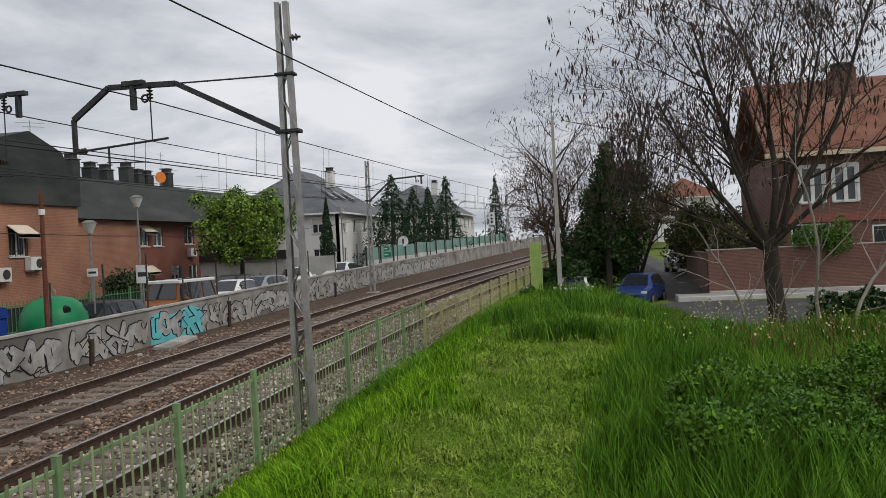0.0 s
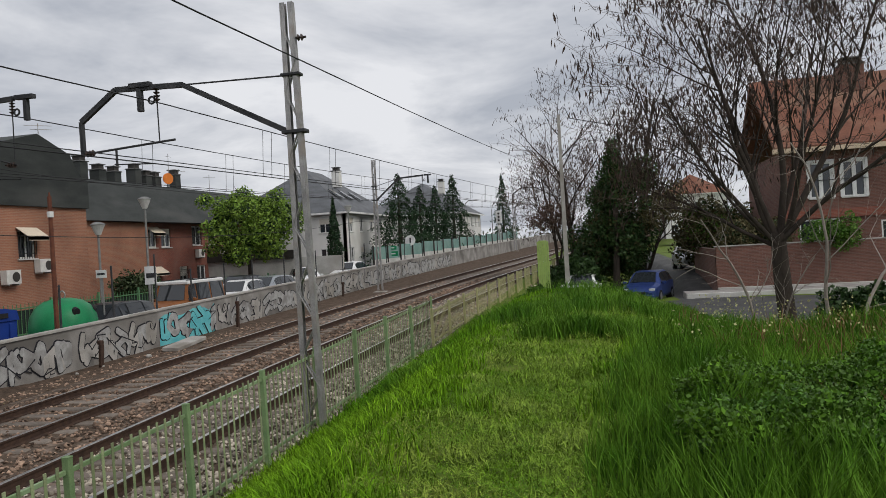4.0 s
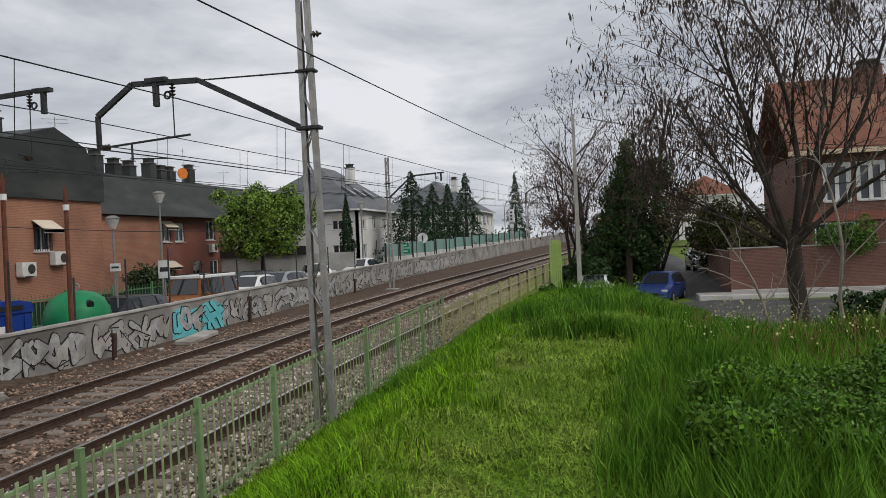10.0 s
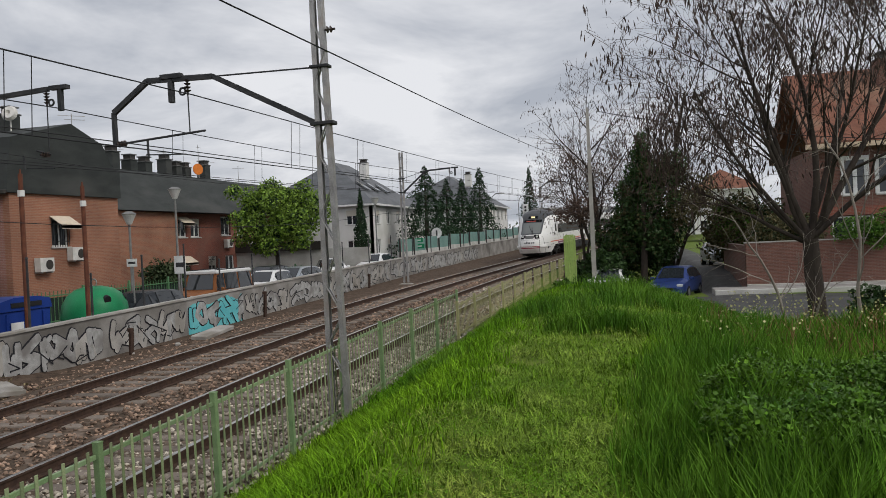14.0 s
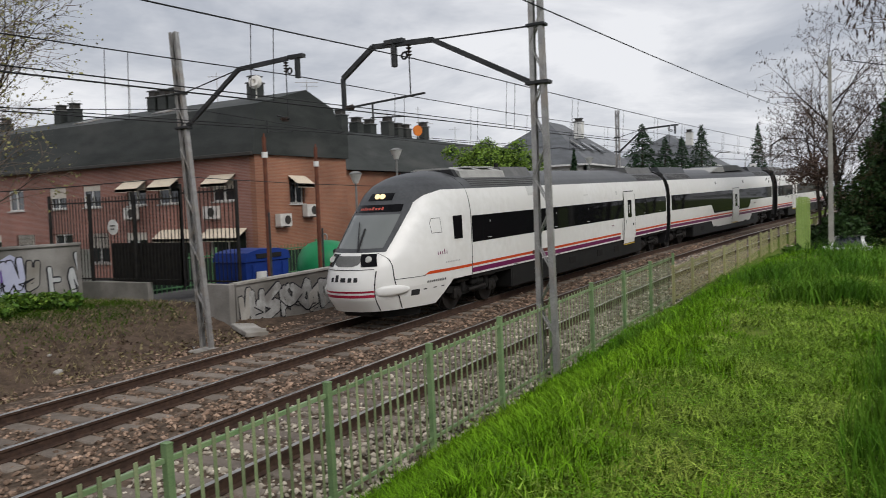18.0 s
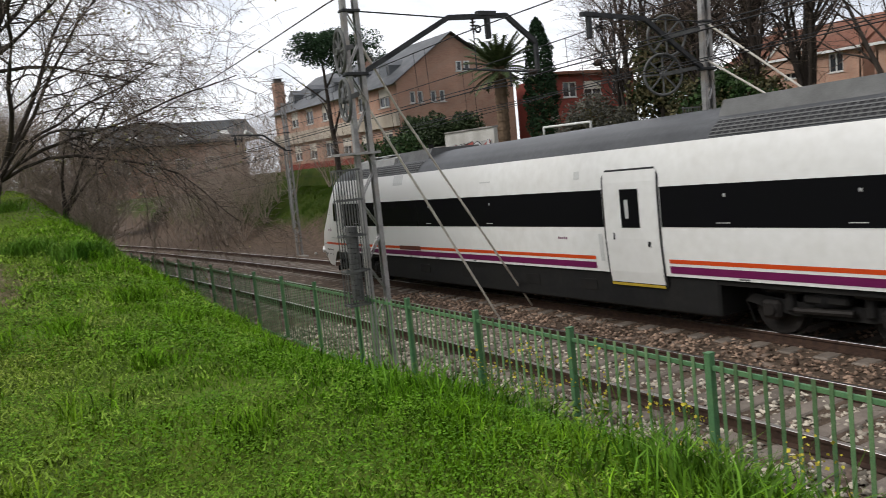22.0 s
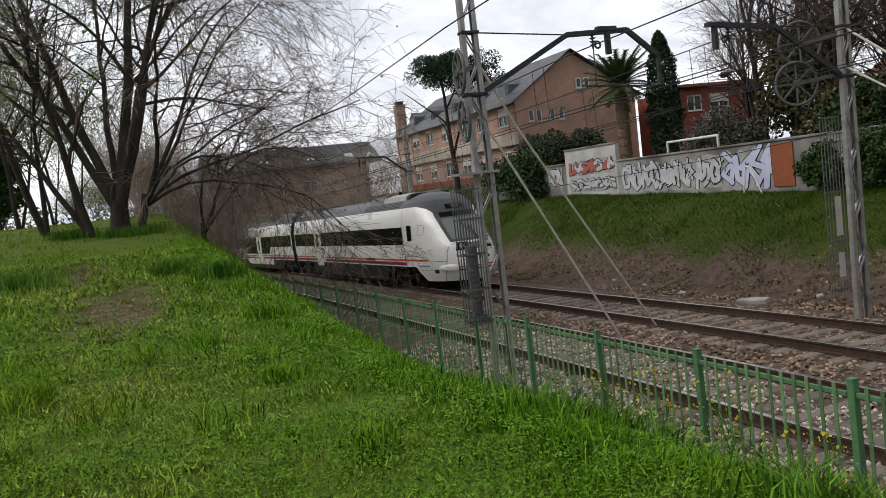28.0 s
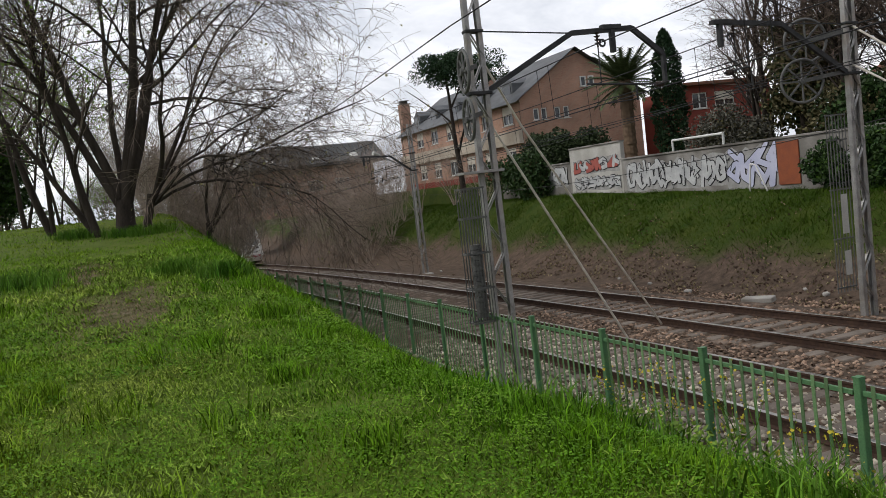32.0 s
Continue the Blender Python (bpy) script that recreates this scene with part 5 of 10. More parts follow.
    for s in (-1, 1):
        # anticlimber fairing: a rounded bulge on the corner of the nose
        p = nose_at(0.84, phi_of(0.84, 3.0) if s > 0 else 180 - phi_of(0.84, 3.0))
        bm = bmesh.new()
        bmesh.ops.create_uvsphere(bm, u_segments=20, v_segments=12, radius=1.0)
        for v in bm.verts:
            v.co = Vector([math.copysign(abs(c) ** 0.62, c) for c in v.co])
            k = 1 - 0.5 * max(0.0, v.co.y)
            v.co.x, v.co.z = v.co.x * k, v.co.z * k
        bm.transform(Matrix.Translation((p[0] * 0.95, p[1] + 0.08, 0.85)) @ pose(0, 0, 0, 0, 0, s * -36) @ Matrix.Diagonal((0.17, 0.46, 0.14, 1)))
        me = bpy.data.meshes.new("buffer_fairing")
        bm.to_mesh(me)
        bm.free()
        me.materials.append(M_TWHITE)
        me.polygons.foreach_set("use_smooth", [True] * len(me.polygons))
        part("buffer_fairing", me, M_TWHITE, cab)
        rng = (lambda z: [phi_of(z, SEAM(z)) + q for q in (-0.35, 0.35)]) if s > 0 else (lambda z: [180 - phi_of(z, SEAM(z)) + q for q in (-0.35, 0.35)])
        part("panel_joint", nose_grid(Geo(), lin(0.38, 1.74, 18), rng, 0.006), M_TLINE, cab)
        side = (lambda a, b, z: lin(phi_of(z, a), phi_of(z, b), 12)) if s > 0 else (lambda a, b, z: lin(180 - phi_of(z, a), 180 - phi_of(z, b), 12))
        part("orange_stripe", nose_grid(Geo(), [1.12, 1.19], lambda z: side(0.0, 2.05 - (z - 1.12) * 3, z), 0.005), M_TORANGE, cab)
        part("panel_joint", nose_grid(Geo(), [1.095, 1.108], lambda z: side(2.0, 2.9, z), 0.006), M_TLINE, cab)
        part("cab_window", nose_grid(Geo(), lin(1.9, 2.49, 4), lambda z: side(0.44, 0.82, z), 0.008), M_TGLASS, cab, "dark cab side window")
        hatch = Geo()
        for z0, z1, a, b in ((2.46, 2.472, 1.28, 1.54), (2.1, 2.112, 1.28, 1.62)):
            nose_grid(hatch, [z0, z1], lambda z: side(a, b, z), 0.006)
        nose_grid(hatch, [2.1, 2.47], lambda z: side(1.275, 1.285, z), 0.006)
        nose_grid(hatch, [2.1, 2.36], lambda z: side(1.615, 1.627, z), 0.006)
        nose_grid(hatch, [2.36, 2.47], lambda z: side(1.615 - (z - 2.36) * 0.75, 1.627 - (z - 2.36) * 0.75, z), 0.006)
        part("hatch_outline", hatch, M_TLINE, cab)
        for i in range(5):
            part("lettering", nose_grid(Geo(), [1.56, 1.56 + (0.13 if i == 1 else 0.075)], lambda z: side(1.16 + 0.085 * i, 1.19 + 0.085 * i, z), 0.006), M_TPURPLE, cab)
        for i in range(9):
            part("lettering", nose_grid(Geo(), [1.33, 1.365], lambda z: side(0.62 + 0.07 * i, 0.665 + 0.07 * i, z), 0.006), M_TPALE, cab)
        for i in range(10):
            part("lettering", nose_grid(Geo(), [0.91, 0.965], lambda z: side(1.24 + 0.075 * i, 1.28 + 0.075 * i, z), 0.006), M_TLINE, cab)
        part("footstep_recess", nose_grid(Geo(), lin(0.66, 0.8, 3), lambda z: side(2.2, 2.46, z), 0.006), M_TLINE, cab)
        for a in (1.3, 1.6, 1.95):
            part("hatch_latch", nose_grid(Geo(), [0.76, 0.785], lambda z: side(a, a + 0.12, z), 0.006), M_TLINE, cab)
        part("body_joint", flank(Geo(), s, 0.0, 0.022, 0.91, 3.3, 0.007, nz=10), M_TLINE, t)
        part("window_band", flank(Geo(), s, 0.05, 12.07, 1.75, 2.45, 0.006), M_TGLASS, t, "continuous black tinted window band")
        part("window_band", flank(Geo(), s, 13.51, 17.95, 1.75, 2.45, 0.006), M_TGLASS, t, "continuous black tinted window band")
        side_door(t, s, 12.13, 13.45)
        stripes(t, s, 0.03, 11.75)
        stripes(t, s, 13.6, 18.05)
        part("intake_grille", flank(Geo(), s, 3.69, 4.88, 1.095, 1.205, 0.012, nz=1), M_TBROWN, t)
        part("roof_patch", flank(Geo(), s, 3.6, 4.15, 2.88, 3.16, 0.004), M_TPATCH, t)
        roof_grille(t, s, 0.45, 4.9)
        part("door_marker", flank(Geo(), s, 8.0, 8.42, 2.75, 2.78, 0.006, nz=1), M_TPATCH, t)
        part("speaker_grille", flank(Geo(), s, 11.3, 11.46, 2.68, 2.83, 0.006, nz=1), M_TPATCH, t)
        part("door_panel", flank(Geo(), s, 11.9, 12.0, 1.1, 1.62, 0.008, nz=2), M_TPATCH, t)
        for y, w in ((2.45, 0.3), (4.2, 0.12), (5.6, 0.2), (7.4, 0.12), (15.0, 0.2)):
            part("stencil_mark", flank(Geo(), s, y, y + w, 0.905, 0.93, 0.006, nz=1), M_TLATT, t)
        roof_grille(t, s, 14.5, 17.75)
        lettering(t, s, 10.7, 1.5, 0.04, 5, 0.3, M_TPURPLE)
        for y in (1.0, 5.5, 8.3, 14.8, 17.0):
            part("window_mark", flank(Geo(), s, y - 0.13, y + 0.13, 1.815, 1.83, 0.009, nz=1), M_TPALE, t)
            part("window_dot", flank(Geo(), s, y + 0.03, y + 0.07, 2.24, 2.29, 0.009, nz=1), M_TPALE, t)
    part("roof_unit", Geo().prism([(-1.0, 3.4), (-0.9, 3.66), (-0.5, 3.76), (0.5, 3.76), (0.9, 3.66), (1.0, 3.4)], 1, 0.42, 3.0), M_TGREY, t, "grey rooftop cooling unit")
    part("roof_unit", Geo().prism([(-0.95, 3.45), (-0.75, 3.78), (0.75, 3.78), (0.95, 3.45)], 1, 3.05, 4.9), M_TLATT, t)
    part("unit_gap", Geo().prism([(-0.98, 3.42), (-0.8, 3.7), (0.8, 3.7), (0.98, 3.42)], 1, 0.16, 0.36), M_TLINE, t)
    for y in (0.9, 1.9):
        part("roof_hatch", Geo().box(0.55, y + 0.4, 3.765, 0.5, 0.75, 0.03, 0.01), M_TPATCH, t)
    part("roof_unit", Geo().prism([(-0.9, 3.5), (-0.75, 3.78), (0.75, 3.78), (0.9, 3.5)], 1, 14.4, 17.75), M_TLATT, t)
    part("exhaust", Geo().tube((0.2, 3.9, 3.7), (0.2, 3.9, 3.92), 0.07, 0.07, 10), M_TUNDER, t)
    part("gangway_bellows", Geo().box(0, BODY + 0.16, 2.0, 2.5, 0.3, 3.1, 0.1), M_TRUBBER, t, "black rubber gangway bellows")
    return t


def middle_car(L=20.2):
    """Its middle at the origin."""
    t = thing("railcar", "white diesel railcar middle car with low black door zone and stripes", "train", group="cars of the train")
    h = L / 2
    part("body_shell", shell(Geo(), -h, h, 0.89, 3.17), M_TWHITE, t, smooth=True)
    part("roof", shell(Geo(), -h, h, 3.17, 3.70), M_TROOF, t, "dark grey roof", smooth=True)
    for s in (-1, 1):
        part("end_wall", Geo().prism([(w, z) for w, z in zip(SEC_W, SEC_Z)] + [(-w, z) for w, z in zip(reversed(SEC_W[:-1]), reversed(SEC_Z[:-1]))], 1, s * h - 0.03, s * h + 0.03), M_TRUBBER, t)
    part("floor_frame", Geo().box(0, 0, 0.86, 2.7, L - 0.3, 0.14), M_TUNDER, t)
    sk = part("underfloor_skirt", Geo().box(0, 0, 0.58, 2.72, 13.0, 0.68, 0.04), M_TSKIRT, t, "dark grey underfloor equipment skirt")
    for s in (-1, 1):
        for y in (-5, -2.8, 3.4, 5.2):
            part("skirt_hatch", Geo().box(s * 1.365, y, 0.6, 0.012, 0.5, 0.22, 0.004), M_TUNDER, sk)
    bogie(t, -8.3)
    bogie(t, 8.3)
    for s in (-1, 1):
        e = -1 if s < 0 else 1
        lo, hi = (0.42, 1.75) if s > 0 else (-1.75, -0.42)
        part("low_white_apron", flank(Geo(), s, lo - 3.4, hi + 2.65, 0.5, 0.9, 0.006, -0.7, 0.35) if s > 0 else flank(Geo(), s, lo - 2.65, hi + 3.4, 0.5, 0.9, 0.006, -0.35, 0.7), M_TWHITE, t)
        part("window_band", flank(Geo(), s, -h + 0.2, lo - 0.05, 1.75, 2.45, 0.006), M_TGLASS, t, "continuous black tinted window band")
        part("window_band", flank(Geo(), s, hi + 0.05, h - 0.2, 1.75, 2.45, 0.006), M_TGLASS, t, "continuous black tinted window band")
        a, b = (lo - 3.6, hi + 2.2) if s > 0 else (lo - 2.2, hi + 3.6)
        part("low_window", flank(Geo(), s, a, lo - 0.05, 1.29, 1.76, 0.006, -0.5, 0.0), M_TGLASS, t, "black panel dipping low beside the door")
        part("low_window", flank(Geo(), s, hi + 0.05, b, 1.29, 1.76, 0.006, 0.0, 0.5), M_TGLASS, t, "black panel dipping low beside the door")
        side_door(t, s, lo, hi, 0.6, 2.53)
        stripes(t, s, -h + 0.05, lo - 0.1)
        stripes(t, s, hi + 0.1, h - 0.05)
        roof_grille(t, s, -h + 0.4, -h + 3.6)
        roof_grille(t, s, h - 3.6, h - 0.4)
        part("vent_patch", flank(Geo(), s, 2.75, 2.97, 2.82, 3.0, 0.006), M_TLATT, t)
        part("vent_patch", flank(Geo(), s, -2.8, -2.65, 2.84, 2.97, 0.006), M_TLATT, t)
        lettering(t, s, 5.2 if s > 0 else -5.6, 1.5, 0.06, 5, 0.4, M_TPURPLE)
    part("roof_intake", Geo().prism([(-0.5, 3.55), (0.6, 3.88), (3.4, 3.9), (5.2, 3.6)], 0, -0.95, 0.95), M_TROOF, t, "raised dark roof intake")
    part("roof_cowl", Geo().prism([(-2.2, 3.5), (-0.7, 3.8), (0.2, 3.8), (0.55, 3.5)], 0, -1.0, 1.0), M_TGREY, t, "pale grey sloping roof cowl")
    part("roof_unit", Geo().prism([(-0.95, 3.46), (-0.78, 3.8), (0.78, 3.8), (0.95, 3.46)], 1, -h + 0.3, -h + 3.8), M_TROOF, t)
    part("roof_unit", Geo().prism([(-0.95, 3.46), (-0.78, 3.8), (0.78, 3.8), (0.95, 3.46)], 1, h - 3.8, h - 0.3), M_TROOF, t)
    part("gangway_bellows", Geo().box(0, h + 0.12, 2.0, 2.5, 0.24, 3.1, 0.08), M_TRUBBER, t, "black rubber gangway bellows")
    return t


car_front = end_car(True)
car_middle = middle_car()
car_rear = end_car(False)


# ---- building materials ----
M_BRICK_A = brick_mat("orange_brown_brick", (0.30, 0.125, 0.07), (0.25, 0.10, 0.06), (0.30, 0.19, 0.13))
M_BRICK_B = brick_mat("dark_red_brick", (0.24, 0.07, 0.042), (0.185, 0.052, 0.035), (0.22, 0.13, 0.10))
M_BRICK_D = brick_mat("dull_pinkish_brick", (0.33, 0.15, 0.115), (0.27, 0.12, 0.092), (0.34, 0.235, 0.20))
M_BRICK_C = brick_mat("warm_brown_brick", (0.42, 0.235, 0.165), (0.35, 0.19, 0.135), (0.40, 0.29, 0.225))
M_BRICK_V = brick_mat("villa_red_brown_brick", (0.17, 0.074, 0.053), (0.12, 0.05, 0.038), (0.18, 0.125, 0.1))
M_CONCD = mat("weathered_dark_concrete", (0.29, 0.275, 0.25), (0.19, 0.18, 0.165), 1.4, 0.9, 0.3, spots=(0.15, 0.145, 0.13))
M_TAN = mat("tan_render", (0.48, 0.32, 0.235), (0.43, 0.28, 0.205), 0.5, 0.92, 0.1, spots=(0.41, 0.225, 0.145), fine=40)
M_CREAM = mat("cream_render", (0.62, 0.50, 0.36), (0.55, 0.44, 0.32), 0.6, 0.92, 0.1)
M_TERRA = mat("terracotta_render", (0.37, 0.155, 0.092), (0.32, 0.13, 0.08), 0.6, 0.92, 0.1)
M_CREAMD = mat("stained_cream_render", (0.52, 0.46, 0.38), (0.42, 0.36, 0.29), 0.8, 0.92, 0.1, spots=(0.3, 0.25, 0.2))
M_REDP = mat("red_painted_wall", (0.24, 0.06, 0.045), (0.2, 0.052, 0.042), 0.7, 0.9, 0.1)
M_WHITEP = mat("white_render", (0.72, 0.71, 0.68), (0.62, 0.61, 0.58), 0.5, 0.9, 0.08, spots=(0.55, 0.54, 0.5))
M_SLATE = mat("dark_slate", (0.028, 0.032, 0.03), (0.044, 0.048, 0.045), 0.7, 0.62, 0.25, fine=18, stretch=(1, 1, 3), spots=(0.06, 0.062, 0.058))
M_SLATEM = mat("weathered_slate", (0.085, 0.087, 0.088), (0.055, 0.058, 0.06), 0.5, 0.7, 0.2, fine=10, spots=(0.13, 0.125, 0.12))
M_SLATEG = mat("grey_slate", (0.13, 0.135, 0.145), (0.09, 0.095, 0.10), 0.8, 0.6, 0.2, fine=14, stretch=(1, 1, 3))
M_TILE = mat("clay_roof_tiles", (0.215, 0.095, 0.062), (0.15, 0.066, 0.045), 1.5, 0.85, 0.5, fine=9, spots=(0.22, 0.13, 0.09))
M_WFRAME = mat("white_window_frame", (0.75, 0.75, 0.73), None, 3, 0.5, 0.0)
M_DFRAME = mat("dark_window_frame", (0.05, 0.045, 0.04), None, 3, 0.5, 0.0)
M_PANE = glass("window_pane", (0.03, 0.035, 0.04), 0.04)
M_BLIND = mat("roller_blind", (0.62, 0.58, 0.5), (0.55, 0.5, 0.44), 6, 0.7, 0.1, stretch=(1, 1, 8))
M_AWN = mat("pale_awning", (0.66, 0.58, 0.45), (0.6, 0.52, 0.42), 6, 0.8, 0.1)
M_ACW = mat("air_conditioner_white", (0.68, 0.66, 0.62), None, 3, 0.5, 0.0)
M_RAILB = mat("black_iron", (0.02, 0.02, 0.021), (0.035, 0.033, 0.03), 5, 0.55, 0.05, 0.3)
M_ORANGE = mat("orange_enamel", (0.75, 0.22, 0.04), None, 4, 0.4, 0.0)
M_GGLASS = mat("green_glass_screen", (0.20, 0.33, 0.29), (0.16, 0.28, 0.25), 1, 0.25, 0.0)
M_SHEET = mat("grey_sheet_fence", (0.27, 0.285, 0.30), (0.2, 0.21, 0.22), 0.8, 0.6, 0.1, spots=(0.16, 0.16, 0.165))


class Face:
    """A vertical wall face from p to q (plan) at z0; u runs along it, n points out of the building."""

    def __init__(self, p, q, z0, out):
        self.p, self.z0 = Vector((p[0], p[1], 0)), z0
        d = Vector((q[0] - p[0], q[1] - p[1], 0))
        self.len = d.length
        self.u = d.normalized()
        n = Vector((-self.u.y, self.u.x, 0))
        self.n = n if n.dot(Vector((out[0], out[1], 0))) > 0 else -n

    def at(self, u, v, w=0.0):
        a = self.p + self.u * u + self.n * w
        return (a.x, a.y, self.z0 + v)

    def block(self, geo, u0, u1, v0, v1, w0, w1):
        vs = [self.at(u, v, w) for w in (w0, w1) for v in (v0, v1) for u in (u0, u1)]
        return geo.add(vs, [(0, 2, 3, 1), (4, 5, 7, 6), (0, 1, 5, 4), (2, 6, 7, 3), (0, 4, 6, 2), (1, 3, 7, 5)])


def wall_with(parent, face, height, holes, material, thick=0.25, name="wall", label=""):
    """A wall with real openings (u0, u1, v0, v1)."""
    us = sorted({0, face.len, *(h[0] for h in holes), *(h[1] for h in holes)})
    vs = sorted({0, height, *(h[2] for h in holes), *(h[3] for h in holes)})
    g = Geo()
    for v0, v1 in zip(vs, vs[1:]):
        run = None
        for u0, u1 in zip(us, us[1:]):
            inside = any(h[0] - 1e-6 <= u0 and u1 <= h[1] + 1e-6 and h[2] - 1e-6 <= v0 and v1 <= h[3] + 1e-6 for h in holes)
            if inside:
                if run:
                    face.block(g, run[0], run[1], v0, v1, -thick, 0)
                run = None
            else:
                run = (run[0], u1) if run else (u0, u1)
        if run:
            face.block(g, run[0], run[1], v0, v1, -thick, 0)
    return part(name, g, material, parent, label)


def window(parent, face, h, frame=None, leaves=2, blind=0.0, sill=True, awning=False, bars=False, depth=0.1):
    u0, u1, v0, v1 = h
    frame = frame or M_WFRAME
    g = Geo()
    f = 0.06 if frame is not M_WFRAME else 0.075
    for a in ((u0, u1, v0, v0 + f), (u0, u1, v1 - f, v1), (u0, u0 + f, v0 + f, v1 - f), (u1 - f, u1, v0 + f, v1 - f)):
        face.block(g, *a, -depth - 0.05, -depth + 0.03)
    for i in range(1, leaves):
        c = u0 + (u1 - u0) * i / leaves
        face.block(g, c - f * 0.6, c + f * 0.6, v0 + f, v1 - f, -depth - 0.05, -depth + 0.03)
    w = part("window", g, frame, parent)
    part("pane", face.block(Geo(), u0 + f, u1 - f, v0 + f, v1 - f, -depth - 0.04, -depth - 0.02), M_PANE, w)
    if blind:
        part("roller_blind", face.block(Geo(), u0 + 0.02, u1 - 0.02, v1 - (v1 - v0) * blind, v1 - 0.01, -depth + 0.03, -depth + 0.06), M_BLIND, w, "pale roller blind partly down")
    if sill:
        part("window_sill", face.block(Geo(), u0 - 0.08, u1 + 0.08, v0 - 0.06, v0 - 0.002, -0.1, 0.07), M_CONCL, w)
    if awning:
        g = Geo()
        vs = [face.at(u0 - 0.1, v1 + 0.1, 0.02), face.at(u1 + 0.1, v1 + 0.1, 0.02), face.at(u1 + 0.1, v1 - 0.3, 0.6), face.at(u0 - 0.1, v1 - 0.3, 0.6), face.at(u1 + 0.1, v1 - 0.45, 0.6), face.at(u0 - 0.1, v1 - 0.45, 0.6)]
        vs += [tuple(Vector(p) + Vector((0, 0, -0.02))) for p in vs]
        g.add(vs, [(0, 1, 2, 3), (3, 2, 4, 5), (6, 9, 8, 7), (9, 11, 10, 8)])
        part("awning", g, M_AWN, w, "pale fabric awning")
    if bars:
        g = Geo()
        k = max(3, int((u1 - u0) / 0.14))
        for i in range(k + 1):
            u = u0 + (u1 - u0) * i / k
            face.block(g, u - 0.01, u + 0.01, v0, v1, 0.03, 0.05)
        face.block(g, u0, u1, v0 + 0.2, v0 + 0.23, 0.03, 0.05)
        face.block(g, u0, u1, v1 - 0.23, v1 - 0.2, 0.03, 0.05)
        part("window_grating", g, M_RAILB, w, "black iron window bars")
    return w


def aircon(face, u, v, label="white wall-mounted air conditioner unit"):
    t = thing("air_conditioner", label, "air conditioner", group="air conditioners")
    part("casing", face.block(Geo(), u, u + 0.78, v, v + 0.56, 0.05, 0.34), M_ACW, t)
    c = Vector(face.at(u + 0.5, v + 0.28, 0.345))
    part("fan_grille", Geo().tube(c, c + face.n * 0.012, 0.2, 0.2, 18), M_DFRAME, t)
    part("bracket", face.block(Geo(), u + 0.08, u + 0.13, v - 0.06, v, 0.0, 0.34), M_GALV, t)
    part("bracket", face.block(Geo(), u + 0.65, u + 0.70, v - 0.06, v, 0.0, 0.34), M_GALV, t)


def chimney(parent, x, y, z, h=1.2, w=0.75, material=None):
    c = part("chimney", Geo().box(x, y, z + h / 2, w, w, h, 0.03), material or M_SLATE, parent)
    cap = part("chimney_cap", Geo().box(x, y, z + h + 0.03, w + 0.1, w + 0.1, 0.07, 0.02), M_GEAR, c)
    part("chimney_pot", Geo().box(x, y, z + h + 0.19, w * 0.7, w * 0.7, 0.26), M_DFRAME, c)
    part("chimney_lid", Geo().box(x, y, z + h + 0.35, w * 0.95, w * 0.95, 0.06, 0.01), M_GEAR, c)


# ---- terraced brick block with slate roof beside the car park ----
A = thing("terraced_house", "orange brick terraced house with dark slate mansard roof", "house")
fa = Face((-45, 25.4), (-23.5, 25.4), 0.0, (0, -1))
holes = []
for u in (1.0, 3.6, 7.2, 9.9, 13.2, 15.4, 18.9):
    holes += [(u, u + 1.35, 3.75, 4.85)]
for u in (1.2, 4.2, 7.4, 10.2, 13.0, 15.6, 18.6):
    holes += [(u, u + (1.5 if u < 15 else 2.2), 0.95, 2.45)]
wall_with(A, fa, 5.7, holes, M_BRICK_D, label="dull pinkish brick facade")
for i, h in enumerate(holes):
    window(A, fa, h, blind=(0.35, 0.0, 0.5, 0.25)[i % 4], awning=i in (4, 5, 6, 12, 13), bars=i > 6 and i % 2 == 0)
fg = Face((-23.5, 25.4), (-23.5, 32.0), 0.0, (1, 0))
hg = [(2.2, 3.2, 3.55, 4.75)]
wall_with(A, fg, 5.75, hg, M_BRICK_A, label="orange brick gable wall")
window(A, fg, hg[0], awning=True, bars=True)
aircon(fg, 3.0, 2.95)
aircon(fg, 1.1, 2.55)
aircon(fa, 18.6, 3.0)
aircon(fa, 13.3, 3.1)
part("wall", Geo().box(-44.8, 28.7, 2.85, 0.25, 6.0, 5.7), M_BRICK_B, A)
part("wall", Geo().box(-34.4, 31.9, 2.85, 20.9, 0.2, 5.7), M_BRICK_B, A)
part("corner_pier", Geo().box(-23.62, 25.52, 2.86, 0.3, 0.3, 5.7), M_BRICK_A, A)
prof = [(25.15, 5.72), (25.2, 6.2), (25.5, 7.9), (28.9, 8.85), (30.9, 8.15), (31.5, 7.2), (32.05, 7.0), (32.05, 5.76)]
part("roof", Geo().prism(prof, 0, -45.1, -23.35), M_SLATE, A, "dark slate mansard roof")
part("eaves_board", Geo().box(-34.2, 25.08, 5.74, 21.7, 0.14, 0.16, 0.02), M_DFRAME, A)
for x in (-41, -39.8, -33.2, -32.4, -31.6, -26.2):
    chimney(A, x, 28.6, 8.4, 1.0, 0.6)
part("roof_window", Geo().bar((-30.5, 27.6, 8.52), (-30.5, 26.4, 8.2), 0.9, 0.06), M_GALV, A)
part("roof_window", Geo().bar((-36.5, 27.6, 8.52), (-36.5, 26.4, 8.2), 0.9, 0.06), M_GALV, A)
dish = Geo().tube((-25.5, 27.9, 8.5), (-25.5, 27.9, 9.2), 0.03, 0.03, 6)
